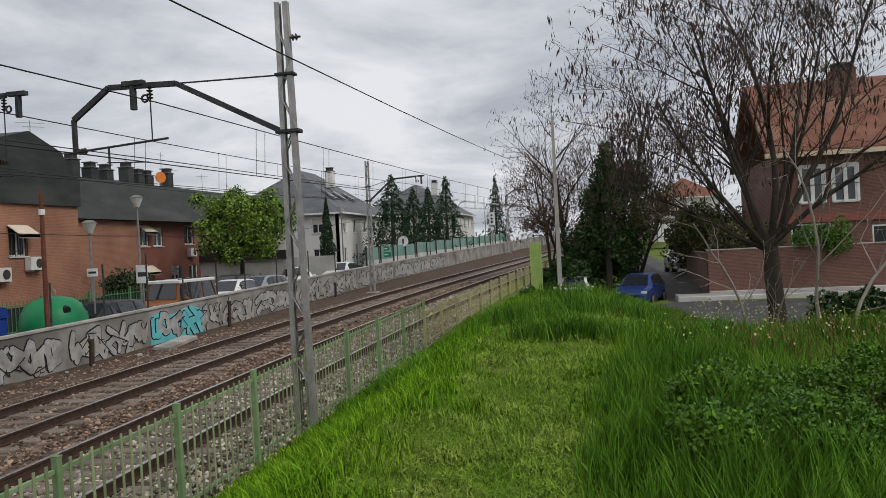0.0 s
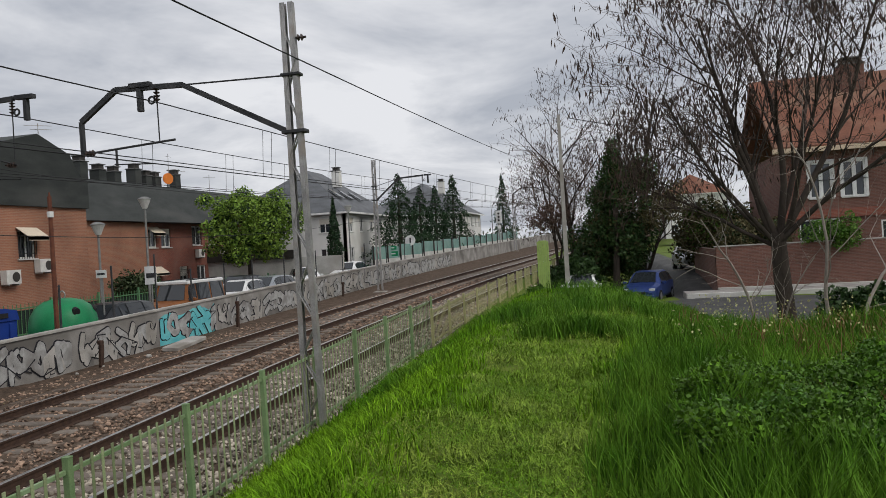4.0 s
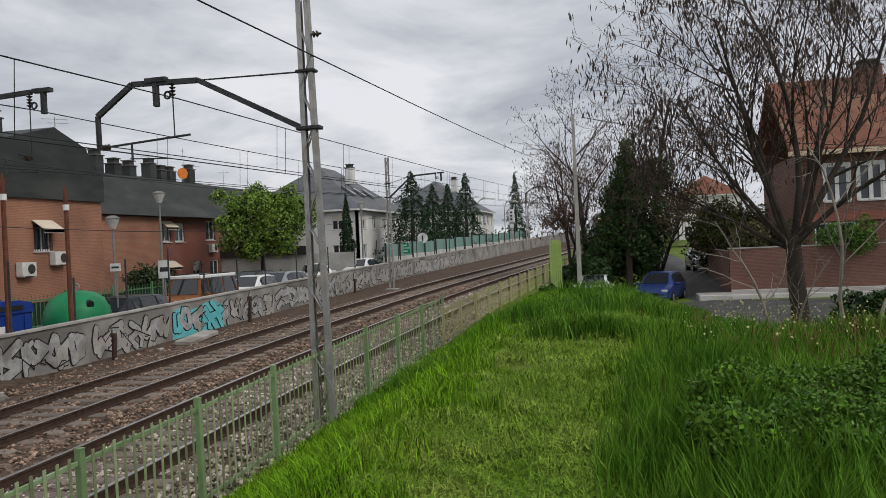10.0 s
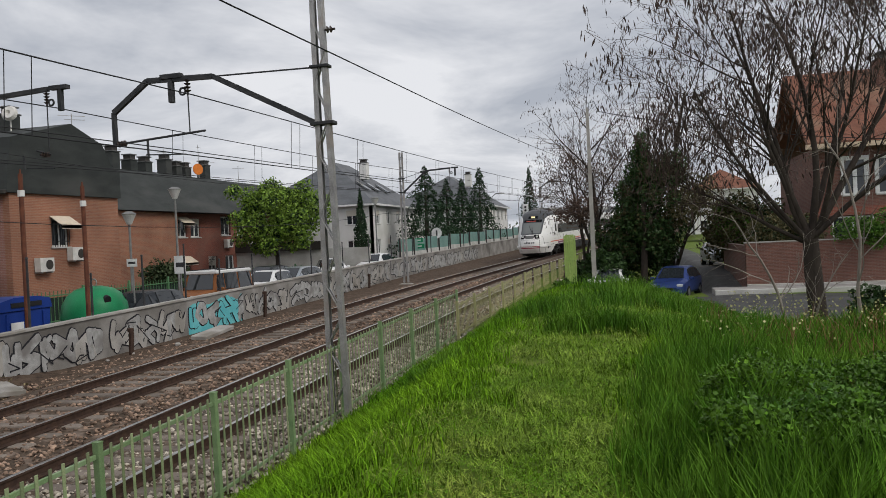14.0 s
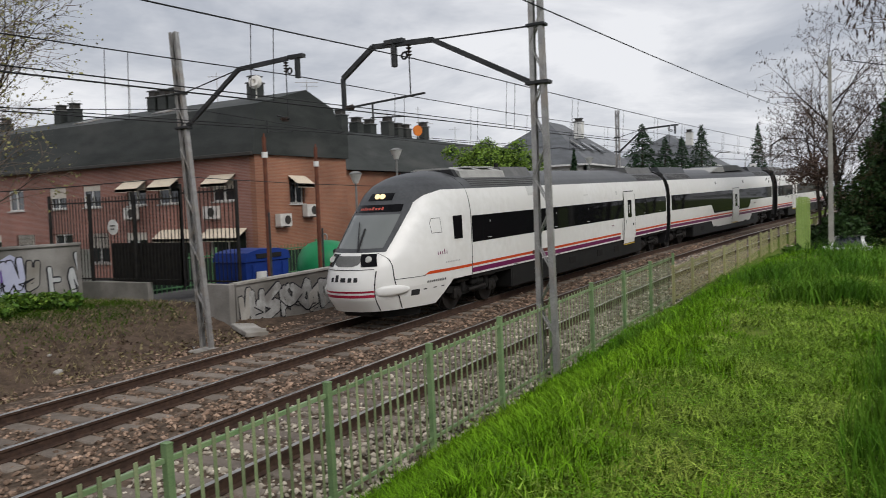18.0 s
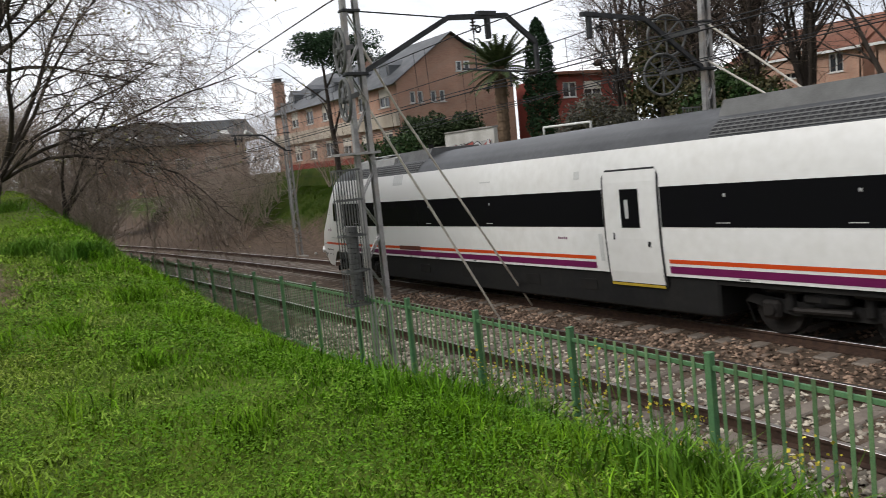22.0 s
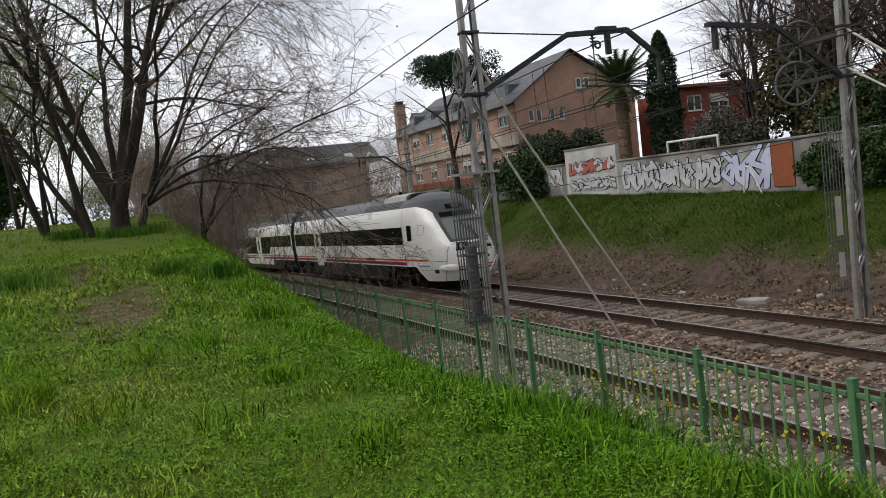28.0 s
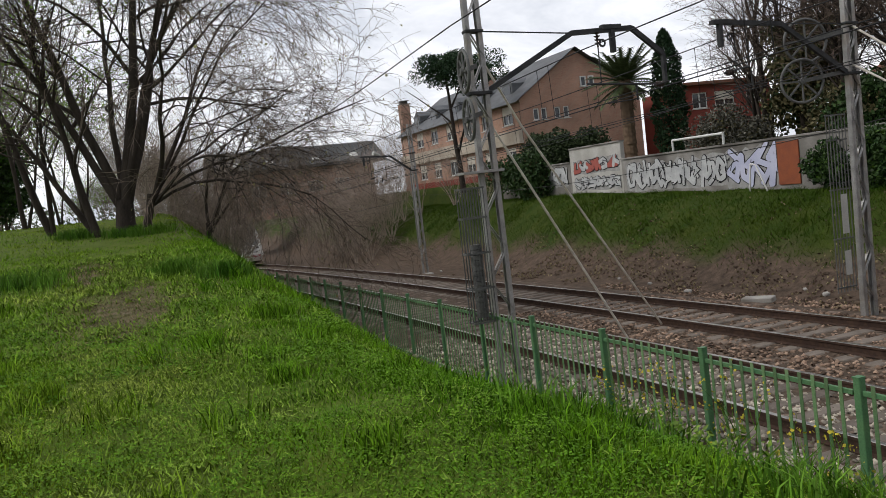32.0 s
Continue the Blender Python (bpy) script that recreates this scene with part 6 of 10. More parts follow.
dish.ring((-25.4, 27.75, 9.3), (0.3, -1, 0.3), 0.18, 0.16, 18, 6)
part("satellite_dish", dish, M_ACW, A)
part("aerial", Geo().tube((-24.5, 30.4, 8.2), (-24.5, 30.4, 9.6), 0.02, 0.02, 5).bar((-24.9, 30.0, 9.5), (-24.1, 30.8, 9.5), 0.02, 0.02).bar((-24.8, 30.3, 9.35), (-24.2, 30.9, 9.35), 0.02, 0.02), M_GALV, A)

B = thing("terraced_house", "long brick terrace with dark slate roof and grouped chimneys", "house")
fb = Face((-27, 32.15), (-27, 42.4), 0.3, (1, 0))
wall_with(B, fb, 5.2, [], M_BRICK_A, label="orange brick wall")
fb2 = Face((-27.5, 42.4), (-27.5, 62), 0.5, (1, 0))
holes = [(0.6, 1.7, 3.5, 4.7), (2.2, 3.3, 3.5, 4.7), (6.0, 7.2, 3.6, 4.9), (8.2, 9.2, 3.6, 4.9), (12.0, 13.2, 3.6, 4.9), (15.6, 16.8, 3.6, 4.9), (0.6, 1.9, 0.7, 2.2), (4.2, 5.2, 0.1, 2.2), (6.4, 7.6, 0.7, 2.2), (12, 13.4, 0.7, 2.2)]
wall_with(B, fb2, 5.35, holes, M_BRICK_B, label="dark red brick facade")
for i, h in enumerate(holes):
    window(B, fb2, h, awning=i in (0, 6), bars=i in (2, 7), blind=0.3 if i % 3 == 1 else 0.0)
aircon(fb2, 6.2, 2.75)
aircon(fb2, 9.6, 2.75)
part("wall", Geo().box(-34, 32.25, 2.8, 13.9, 0.2, 5.4), M_BRICK_B, B)
part("wall", Geo().box(-40.5, 47.1, 2.8, 0.25, 29.5, 5.4), M_BRICK_B, B)
part("wall", Geo().box(-34.2, 61.9, 2.9, 12.3, 0.2, 5.7), M_BRICK_B, B)
vs, fs = [], []
for y, dz in ((32.1, 0.0), (62.2, 0.1)):
    vs += [(-26.6, y, 5.5 + dz), (-26.9, y, 5.9 + dz), (-28.4, y, 8.0 + dz), (-30.5, y, 8.35 + dz), (-41, y, 8.2), (-41, y, 5.5)]
fs = [(i, (i + 1) % 6, 6 + (i + 1) % 6, 6 + i) for i in range(6)] + [(5, 4, 3, 2, 1, 0), (6, 7, 8, 9, 10, 11)]
part("roof", Geo().add(vs, fs), M_SLATE, B, "dark slate roof")
for y in (40.2, 41.9, 43.4, 45.6, 46.8, 47.9, 50.4):
    chimney(B, -29.8, y, 8.1, 1.1 if y in (40.2, 45.6, 50.4) else 0.75, 0.7)
lt = thing("warning_lamp", "round orange enamel disc on the terrace roof", "lamp", pose(-29.0, 48.3, 8.2))
part("disc", Geo().tube((0.0, 0, 0.55), (0.06, -0.03, 0.55), 0.38, 0.38, 20), M_ORANGE, lt)
part("stem", Geo().tube((0, 0, 0), (0, 0, 0.3), 0.03, 0.03, 6), M_GALV, lt)
part("aerial", Geo().tube((-29.5, 49.3, 8.2), (-29.5, 49.3, 10.6), 0.02, 0.02, 5).bar((-29.5, 48.9, 10.4), (-29.5, 49.7, 10.4), 0.02, 0.02), M_GALV, B)

C = thing("terraced_house", "dark brick terraced house with slate roof beyond the yard", "house")
fc = Face((-64, 26.1), (-45.05, 26.1), 0.2, (0, -1))
holes = [(u, u + 1.4, 3.6, 4.75) for u in (1.2, 4.0, 7.6, 10.4, 13.6, 16.2)] + [(u, u + 1.5, 0.9, 2.3) for u in (1.4, 5.0, 9.0, 12.6, 16.0)]
wall_with(C, fc, 5.5, holes, M_BRICK_D, label="dull pinkish brick facade")
for i, h in enumerate(holes):
    window(C, fc, h, blind=(0.4, 0.0, 0.3)[i % 3], awning=i in (1, 4))
part("wall", Geo().box(-54.5, 32.0, 2.95, 19, 0.2, 5.5), M_BRICK_B, C)
part("wall", Geo().box(-64.0, 29.0, 2.95, 0.25, 5.8, 5.5), M_BRICK_B, C)
part("roof", Geo().prism([(25.85, 5.72), (25.9, 6.2), (26.2, 7.8), (29.2, 8.6), (31.2, 7.6), (32.3, 6.9), (32.3, 5.76)], 0, -64.2, -45.12), M_SLATE, C, "dark slate mansard roof")
for x in (-60, -58.8, -52, -50.8, -47):
    chimney(C, x, 29.0, 8.2, 1.0, 0.6)

# ---- tan gabled house behind the graffiti wall ----
T = thing("gabled_house", "tan rendered gabled house with white windows and cream balcony", "house")
ft = Face((-24, 0.3), (-24, 12.4), 0.6, (1, 0))
holes = [(0.7, 1.85, 3.4, 4.95), (7.85, 8.4, 4.4, 5.1), (4.3, 6.0, 1.95, 2.85), (2.2, 2.7, 2.45, 2.75), (7.4, 7.95, 1.9, 2.75)]
wall_with(T, ft, 5.5, holes, M_TAN, label="tan rendered gable wall")
for i, h in enumerate(holes):
    window(T, ft, h, leaves=1 if h[1] - h[0] < 0.9 else 2, blind=0.12 if i == 0 else 0.0)
part("gable", Geo().prism([(0.3, 6.1), (12.4, 6.1), (12.4, 6.4), (6.3, 11.1), (0.3, 6.6)], 0, -24.25, -24.0), M_TAN, T)
part("moulding", Geo().box(-23.97, 6.0, 5.72, 0.08, 12.2, 0.14, 0.02), mat("brown_moulding", (0.26, 0.12, 0.075), None, 2, 0.9, 0.0), T)
part("lower_render", Geo().box(-23.985, 6.3, 2.2, 0.03, 1.6, 1.6).box(-23.985, 9.2, 2.2, 0.03, 2.6, 2.2), M_CREAM, T, "paler patched render")
for y in (3.15, 4.55, 7.0):
    part("downpipe", Geo().tube((-23.92, y, 0.6), (-23.92, y, 3.3), 0.1, 0.1, 10), M_CONC, T)
for x, y, sx, sy in ((-29.0, 0.35, 9.8, 0.25), (-29.0, 12.35, 9.8, 0.25), (-34, 6.3, 0.25, 12)):
    part("wall", Geo().box(x, y, 3.4, sx, sy, 6.0), M_TAN, T)
part("roof", Geo().prism([(0.0, 6.35), (6.3, 11.15), (12.7, 6.2), (12.7, 6.45), (6.3, 11.4), (0.0, 6.6)], 0, -34.3, -23.6), M_TILE, T, "clay tile roof")
part("balcony_wall", Geo().box(-26.2, -0.9, 4.6, 4.2, 2.3, 3.0).box(-24.3, -0.4, 6.0, 0.5, 1.2, 1.6), M_CREAM, T, "cream rendered projecting bay")
part("bay_roof", Geo().prism([(-2.4, 5.9), (0.4, 7.4), (0.4, 7.6), (-2.4, 6.15)], 0, -28.5, -23.7), M_CREAM, T)
part("bay_opening", Geo().box(-24.12, -1.2, 4.9, 0.06, 1.1, 1.2), M_PANE, T)


# ---- graffiti walls ----
M_GWHITE = mat("spray_white", (0.54, 0.55, 0.55), (0.40, 0.41, 0.42), 2, 0.8, 0.0)
M_GBLACK = mat("spray_black", (0.025, 0.025, 0.03), None, 2, 0.8, 0.0)
M_GTEAL = mat("spray_teal", (0.10, 0.42, 0.46), (0.16, 0.5, 0.52), 2, 0.8, 0.0)
M_GRED = mat("spray_red", (0.42, 0.12, 0.095), (0.34, 0.10, 0.085), 2, 0.8, 0.0)
M_GPINK = mat("spray_pink", (0.60, 0.25, 0.34), (0.52, 0.2, 0.3), 2, 0.8, 0.0)
M_GBLUE = mat("spray_blue", (0.05, 0.24, 0.62), None, 2, 0.8, 0.0)
M_GPURP = mat("spray_purple", (0.17, 0.09, 0.36), None, 2, 0.8, 0.0)
M_GLAV = mat("spray_lavender", (0.48, 0.50, 0.66), (0.55, 0.56, 0.7), 2, 0.8, 0.0)
M_GDULL = mat("weathered_pale_paint", (0.40, 0.40, 0.39), (0.26, 0.255, 0.245), 4, 0.85, 0.0, spots=(0.2, 0.19, 0.18))
M_GLILAC = mat("blue_grey_overspray", (0.20, 0.20, 0.30), (0.13, 0.12, 0.2), 2, 0.85, 0.0)
M_GPALE = mat("thin_pale_overspray", (0.40, 0.40, 0.395), (0.28, 0.275, 0.265), 3, 0.85, 0.0)
GR = random.Random(11)


def blob(face, u, v, w, h, wdt, n=14, rough=0.22):
    """A rounded, uneven flat shape on a wall."""
    pts = []
    ph = GR.uniform(0, 6.28)
    for i in range(n):
        a = 2 * math.pi * i / n
        k = 1 + rough * math.sin(2 * a + ph) + GR.uniform(-rough, rough) * 0.5
        ca, sa = math.cos(a), math.sin(a)
        pts.append((u + w / 2 * k * math.copysign(abs(ca) ** 0.6, ca), v + h / 2 * k * math.copysign(abs(sa) ** 0.6, sa)))
    g = Geo()
    g.add([face.at(a, b, wdt) for a, b in pts], [tuple(range(n))])
    return g, pts


GLYPHS = [[[(0.9, 0.9), (0.3, 1.0), (0.1, 0.75), (0.8, 0.4), (0.6, 0.05), (0.05, 0.1)]], [[(0.1, 0), (0.15, 1), (0.8, 0.1), (0.85, 1)]], [[(0.85, 0.95), (0.15, 0.9), (0.1, 0.1), (0.9, 0.05)], [(0.15, 0.5), (0.7, 0.55)]],
          [[(0.1, 1), (0.15, 0.25), (0.5, 0.0), (0.85, 0.3), (0.9, 1)]], [[(0.05, 0), (0.45, 1), (0.95, 0)], [(0.25, 0.4), (0.75, 0.4)]], [[(0.15, 0), (0.15, 1), (0.75, 0.85), (0.7, 0.55), (0.2, 0.5), (0.9, 0.0)]],
          [[(0.2, 0.1), (0.1, 0.7), (0.5, 1.0), (0.9, 0.65), (0.8, 0.1), (0.2, 0.1)]], [[(0.15, 1), (0.15, 0)], [(0.9, 1), (0.2, 0.5), (0.95, 0)]], [[(0.05, 0.95), (0.95, 0.95)], [(0.5, 0.95), (0.45, 0)]]]


def graffiti(parent, face, u0, u1, v0, v1, fills, seed, step=0.8, dense=True, wash=None):
    """Large overlapping stroke shapes, filled and outlined, between u0..u1 and v0..v1; they spell nothing."""
    GR.seed(seed)
    u = u0
    dark, over, layer = Geo(), {}, [0.0]

    def stroke(geo, pts, r, off):
        for q, t in zip(pts, pts[1:]):
            d = Vector((t[0] - q[0], t[1] - q[1]))
            if d.length < 1e-3:
                continue
            d.normalize()
            n_ = Vector((-d.y, d.x)) * r
            e = d * r * 0.7
            ring = [(q[0] - e.x - n_.x * 0.6, q[1] - e.y - n_.y * 0.6), (q[0] + n_.x * -1, q[1] - n_.y), (t[0] - n_.x, t[1] - n_.y), (t[0] + e.x - n_.x * 0.6, t[1] + e.y - n_.y * 0.6), (t[0] + e.x + n_.x * 0.6, t[1] + e.y + n_.y * 0.6), (t[0] + n_.x, t[1] + n_.y), (q[0] + n_.x, q[1] + n_.y), (q[0] - e.x + n_.x * 0.6, q[1] - e.y + n_.y * 0.6)]
            layer[0] += 0.00022
            geo.add([face.at(min(max(a, u0 - 0.05), u1 + 0.05), min(max(b, v0 - 0.02), v1 + 0.02), off + layer[0]) for a, b in ring], [tuple(range(8))])
    if wash:
        n = max(4, int((u1 - u0) / 0.35))
        w_ = Geo()
        us = [u0 + (u1 - u0) * i / n for i in range(n + 1)]
        lo, hi = [v0 - 0.04 + GR.uniform(-0.03, 0.08) for _ in us], [v1 + 0.02 - GR.uniform(0.0, 0.22) * (v1 - v0) for _ in us]
        for i in range(n):
            w_.add([face.at(us[i], lo[i], 0.002), face.at(us[i + 1], lo[i + 1], 0.002), face.at(us[i + 1], hi[i + 1], 0.002), face.at(us[i], hi[i], 0.002)], [(0, 1, 2, 3)])
        part("graffiti_wash", w_, wash, parent, "thin pale overspray behind the letters")
    depth = 0
    while u < u1 - 0.2:
        w = step * GR.uniform(0.8, 1.3)
        h = (v1 - v0) * GR.uniform(0.75, 0.95)
        b0 = v0 + (v1 - v0 - h) * GR.random()
        slant = GR.uniform(-0.12, 0.2) * w
        mf = GR.choice(fills)
        r = 0.15 * min(w, h) * GR.uniform(0.85, 1.2)
        depth = (depth + 1) % 3
        fx, fy = GR.random() < 0.5, GR.random() < 0.5
        turn = radians(GR.choice((90, 75, -90, 115, 60)))
        ct, st = math.cos(turn), math.sin(turn)
        for line in GR.choice(GLYPHS):
            line = [(1 - a if fx else a, 1 - b if fy else b) for a, b in line]
            line = [(0.5 + (a - 0.5) * ct - (b - 0.5) * st, 0.5 + (a - 0.5) * st + (b - 0.5) * ct) for a, b in line]
            pts = [(u + r + (w - 2 * r) * a + slant * b + GR.uniform(-0.11, 0.11) * w, b0 + r + (h - 2 * r) * b + GR.uniform(-0.1, 0.1) * h) for a, b in line]
            stroke(dark, pts, r + 0.042, 0.003)
            stroke(over.setdefault(mf, Geo()), pts, r, 0.02)
        if GR.random() < 0.5:
            a, b = GR.uniform(0, w), GR.uniform(0.1, 0.8) * h
            stroke(dark, [(u + a + GR.uniform(-0.2, 0.2) * k, b0 + b + GR.uniform(-0.12, 0.12) * k) for k in range(4)], 0.018, 0.024)
        u += w * (0.62 if dense else 1.6)
    part("graffiti_outline", dark, M_GBLACK, parent, "black spray-painted outlines")
    for m_, g in over.items():
        part("graffiti_fill", g, m_, parent, "spray-painted stroke shapes")


M_CONCS = mat("stained_grey_concrete", (0.33, 0.315, 0.295), (0.20, 0.188, 0.172), 1.1, 0.92, 0.3, spots=(0.13, 0.12, 0.11))
LW = thing("graffiti_wall", "low grey concrete wall covered in white and black graffiti", "wall", kind="structure")
ys = [15.5, 24, 32, 42, 54, 68, 84, 100, 125, 150]
for i, (a, b) in enumerate(zip(ys, ys[1:])):
    fw = Face((-15.3 + wall_off(a), a), (-15.3 + wall_off(b), b), 0.0, (1, 0))
    g = Geo()
    za, zb = lvl(a), lvl(b)
    def sl_block(geo, v0, v1, w0, w1):
        vs = [fw.at(u, (za if u == 0 else zb) + v, w) for w in (w0, w1) for v in (v0, v1) for u in (0, fw.len)]
        return geo.add(vs, [(0, 2, 3, 1), (4, 5, 7, 6), (0, 1, 5, 4), (2, 6, 7, 3), (0, 4, 6, 2), (1, 3, 7, 5)])
    part("wall_section", sl_block(Geo(), -0.6, 0.84, -0.2, 0.0), M_CONCS, LW)
    part("coping", sl_block(Geo(), 0.84, 0.90, -0.24, 0.05), M_CONC, LW)
    tilt = Face((-15.3 + wall_off(a), a), (-15.3 + wall_off(b), b), (za + zb) / 2, (1, 0))
    if i < 5:
        k = SLOPE * (b - a) / 2
        n_seg = max(1, int((b - a) / 4))
        for j in range(n_seg):
            ua, ub = tilt.len * j / n_seg, tilt.len * (j + 1) / n_seg
            off = -k + 2 * k * (j + 0.5) / n_seg
            fills = [M_GDULL, M_GDULL, M_CONC] if (i, j) != (1, 0) else [M_GTEAL, M_GDULL]
            if i >= 3:
                fills = [M_GDULL, M_GDULL, M_CONC]
            graffiti(LW, tilt, ua + 0.1, ub - 0.15, -0.42 + off, 0.74 + off, fills, 40 + 7 * i + j, 0.62 + 0.1 * i, wash=M_GTEAL if (i, j) == (1, 0) else None)
part("wall_end", Geo().box(-15.9, 15.38, 0.45, 1.3, 0.22, 1.6, 0.02), M_CONCS, LW)

RW = thing("graffiti_wall", "long concrete boundary wall painted with large graffiti letters", "wall", kind="structure")
for a, b, z0, z1, nm in ((-46, -37.2, 1.2, 3.6, "wall_section"), (-37.2, -32.4, 1.2, 4.3, "tall_panel"), (-32.4, -9.6, 0.6, 3.42, "wall_section"), (-9.6, 15.0, 0.2, 2.38, "wall_section")):
    part(nm, Geo().box(-21.12, (a + b) / 2, (z0 + z1) / 2, 0.22, b - a, z1 - z0), M_CONCL if nm == "tall_panel" else M_CONCS, RW)
    part("coping", Geo().box(-21.12, (a + b) / 2, z1 + 0.04, 0.34, b - a, 0.08, 0.01), M_CONCS, RW)
fr = Face((-21.01, -46), (-21.01, 15), 0.0, (1, 0))
y_u = lambda y: y + 46
graffiti(RW, fr, y_u(-45.5), y_u(-37.6), 2.4, 3.5, [M_GWHITE], 71, 0.8, wash=M_GPALE)
graffiti(RW, fr, y_u(-36.9), y_u(-32.6), 2.95, 3.75, [M_GRED, M_GRED, M_GWHITE], 72, 0.75, wash=M_GPALE)
graffiti(RW, fr, y_u(-36.9), y_u(-32.6), 2.1, 2.8, [M_GWHITE], 73, 0.6, wash=M_GPALE)
graffiti(RW, fr, y_u(-32.1), y_u(-27.8), 1.9, 3.25, [M_GWHITE], 74, 0.55, wash=M_GPALE)
graffiti(RW, fr, y_u(-27.8), y_u(-25.2), 1.9, 3.25, [M_GWHITE, M_GWHITE, M_GRED], 75, 0.6, wash=M_GPALE)
graffiti(RW, fr, y_u(-25.2), y_u(-22.6), 1.75, 3.35, [M_GLAV], 76, 0.75, wash=M_GPALE)
graffiti(RW, fr, y_u(-21.2), y_u(-15), 1.6, 3.2, [M_CONCD, M_CONCD, M_GWHITE], 77, 0.8)
graffiti(RW, fr, y_u(-14), y_u(-10), 1.35, 2.2, [M_GTEAL, M_GPINK, M_GWHITE], 78, 0.65)
graffiti(RW, fr, y_u(-12.6), y_u(-10), 2.3, 3.2, [M_GRED], 79, 0.6)
graffiti(RW, fr, y_u(-9.4), y_u(-5.4), 1.15, 2.25, [M_GPINK, M_GPINK, M_GWHITE, M_GTEAL], 80, 0.75)
graffiti(RW, fr, y_u(-5.2), y_u(-1.2), 0.95, 2.25, [M_GWHITE], 81, 1.0)
graffiti(RW, fr, y_u(-1.0), y_u(1.4), 0.9, 2.2, [M_CONC, M_GPURP], 82, 0.6)
graffiti(RW, fr, y_u(1.6), y_u(6.6), 0.85, 2.3, [M_GWHITE], 83, 1.05, wash=M_GLILAC)
graffiti(RW, fr, y_u(6.7), y_u(9.0), 0.9, 2.25, [M_GWHITE, M_GTEAL], 84, 0.9, wash=M_GLILAC)
graffiti(RW, fr, y_u(9.1), y_u(11.2), 0.95, 2.25, [M_GBLUE, M_GTEAL, M_GWHITE], 85, 0.6, wash=M_GTEAL)
graffiti(RW, fr, y_u(11.25), y_u(13.2), 0.95, 2.25, [M_GPURP, M_GLAV, M_GPINK, M_GTEAL], 86, 0.55, wash=M_GLAV)
graffiti(RW, fr, y_u(13.2), y_u(14.8), 0.9, 2.2, [M_CONC, M_GWHITE], 88, 0.45, False)
part("metal_door", Geo().box(-20.985, -22.0, 2.55, 0.05, 1.0, 1.55, 0.01), mat("rusty_orange_door", (0.30, 0.09, 0.04), (0.24, 0.075, 0.04), 3, 0.7, 0.1), RW, "rust-orange sheet metal door")
sf = thing("sheet_fence", "grey corrugated sheet fence on top of the wall", "fence")
for i in range(17):
    y = -15.2 + 0.87 * i + 0.4
    part("sheet", Geo().box(-21.1, y, 2.9 if y > -9.6 else 3.45, 0.03, 0.84, 1.1 if y > -9.6 else 0.1), M_SHEET, sf)
    if i % 2 == 0:
        part("post", Geo().box(-21.04, y - 0.43, 2.9, 0.07, 0.09, 1.2), M_GALV, sf)
graffiti(sf, Face((-21.07, -46), (-21.07, 15), 0.0, (1, 0)), y_u(-9.3), y_u(-6.2), 2.5, 3.25, [M_GBLUE, M_GWHITE, M_GWHITE], 87, 0.6)
gh = thing("lean_to", "grey glazed lean-to against the boundary wall", "shed", pose(0, 0, 0))
for y in (-2.1, -1.1, 0.5):
    part("post", Geo().box(-21.0, y, 3.0, 0.12, 0.14, 1.4, 0.01), M_GALV, gh)
part("glazing", Geo().box(-21.05, -1.6, 3.0, 0.03, 0.86, 1.1).box(-21.05, -0.3, 3.0, 0.03, 1.44, 1.1), M_PANE, gh)
part("roof", Geo().prism([(-23.8, 3.95), (-20.7, 3.66), (-20.7, 3.74), (-23.8, 4.05)], 1, -2.3, 0.8), M_CONCL, gh)


# ---- iron gate and fence at the end of the low wall ----
def iron_fence(name, label, p, q, z, h, step=0.16, posts=2.0, material=None):
    t = thing(name, label, "fence")
    m_ = material or M_RAILB
    f = Face(p, q, z, (1, -1))
    k = int(f.len / step)
    bar_me = Geo().box(0, 0, h / 2, 0.022, 0.022, h).mesh("bar", m_)
    for i in range(k + 1):
        a = f.at(f.len * i / k, 0)
        part("bar", bar_me, m_, t, at=pose(*a))
    n = max(1, int(f.len / posts))
    for i in range(n + 1):
        a = f.at(f.len * i / n, 0)
        part("post", Geo().box(a[0], a[1], a[2] + h / 2 + 0.05, 0.09, 0.09, h + 0.15, 0.008), m_, t)
    for v in (0.15, h - 0.2):
        part("rail", f.block(Geo(), 0, f.len, v, v + 0.05, -0.02, 0.02), m_, t)
    return t


iron_fence("iron_fence", "tall dark rusty iron bar fence round the yard", (-26.1, 17.5), (-19.4, 17.5), 0.9, 3.0)
iron_fence("iron_fence", "tall dark rusty iron bar fence round the yard", (-19.4, 17.5), (-17.1, 17.6), 0.9, 3.15)
iron_fence("iron_fence", "low dark green mesh fence along the terrace gardens", (-21.8, 18.2), (-22.4, 52), 0.45, 1.35, 0.22, 3.0, M_FENCED)
single("mesh_screen", Geo().bar((-21.86, 18.2, 1.02), (-22.46, 52, 1.02), 0.02, 1.05), mat("dark_green_mesh", (0.018, 0.03, 0.024), (0.028, 0.042, 0.034), 3, 0.9, 0.1), "dark green mesh screen behind the garden fence", "screen")
single("yard_wall", Geo().box(-23.6, 17.5, 0.6, 5.2, 0.22, 0.8, 0.02), M_CONCD, "low stained concrete wall under the iron fence", "wall", kind="structure")
single("gate_screen", Geo().box(-21.2, 17.65, 1.6, 3.6, 0.03, 1.4), M_RAILB, "black sheet screen behind the iron fence", "screen")
single("gate_screen", Geo().box(-25.0, 17.65, 1.5, 1.9, 0.03, 1.2), M_CONCL, "white slatted screen behind the iron fence", "screen")
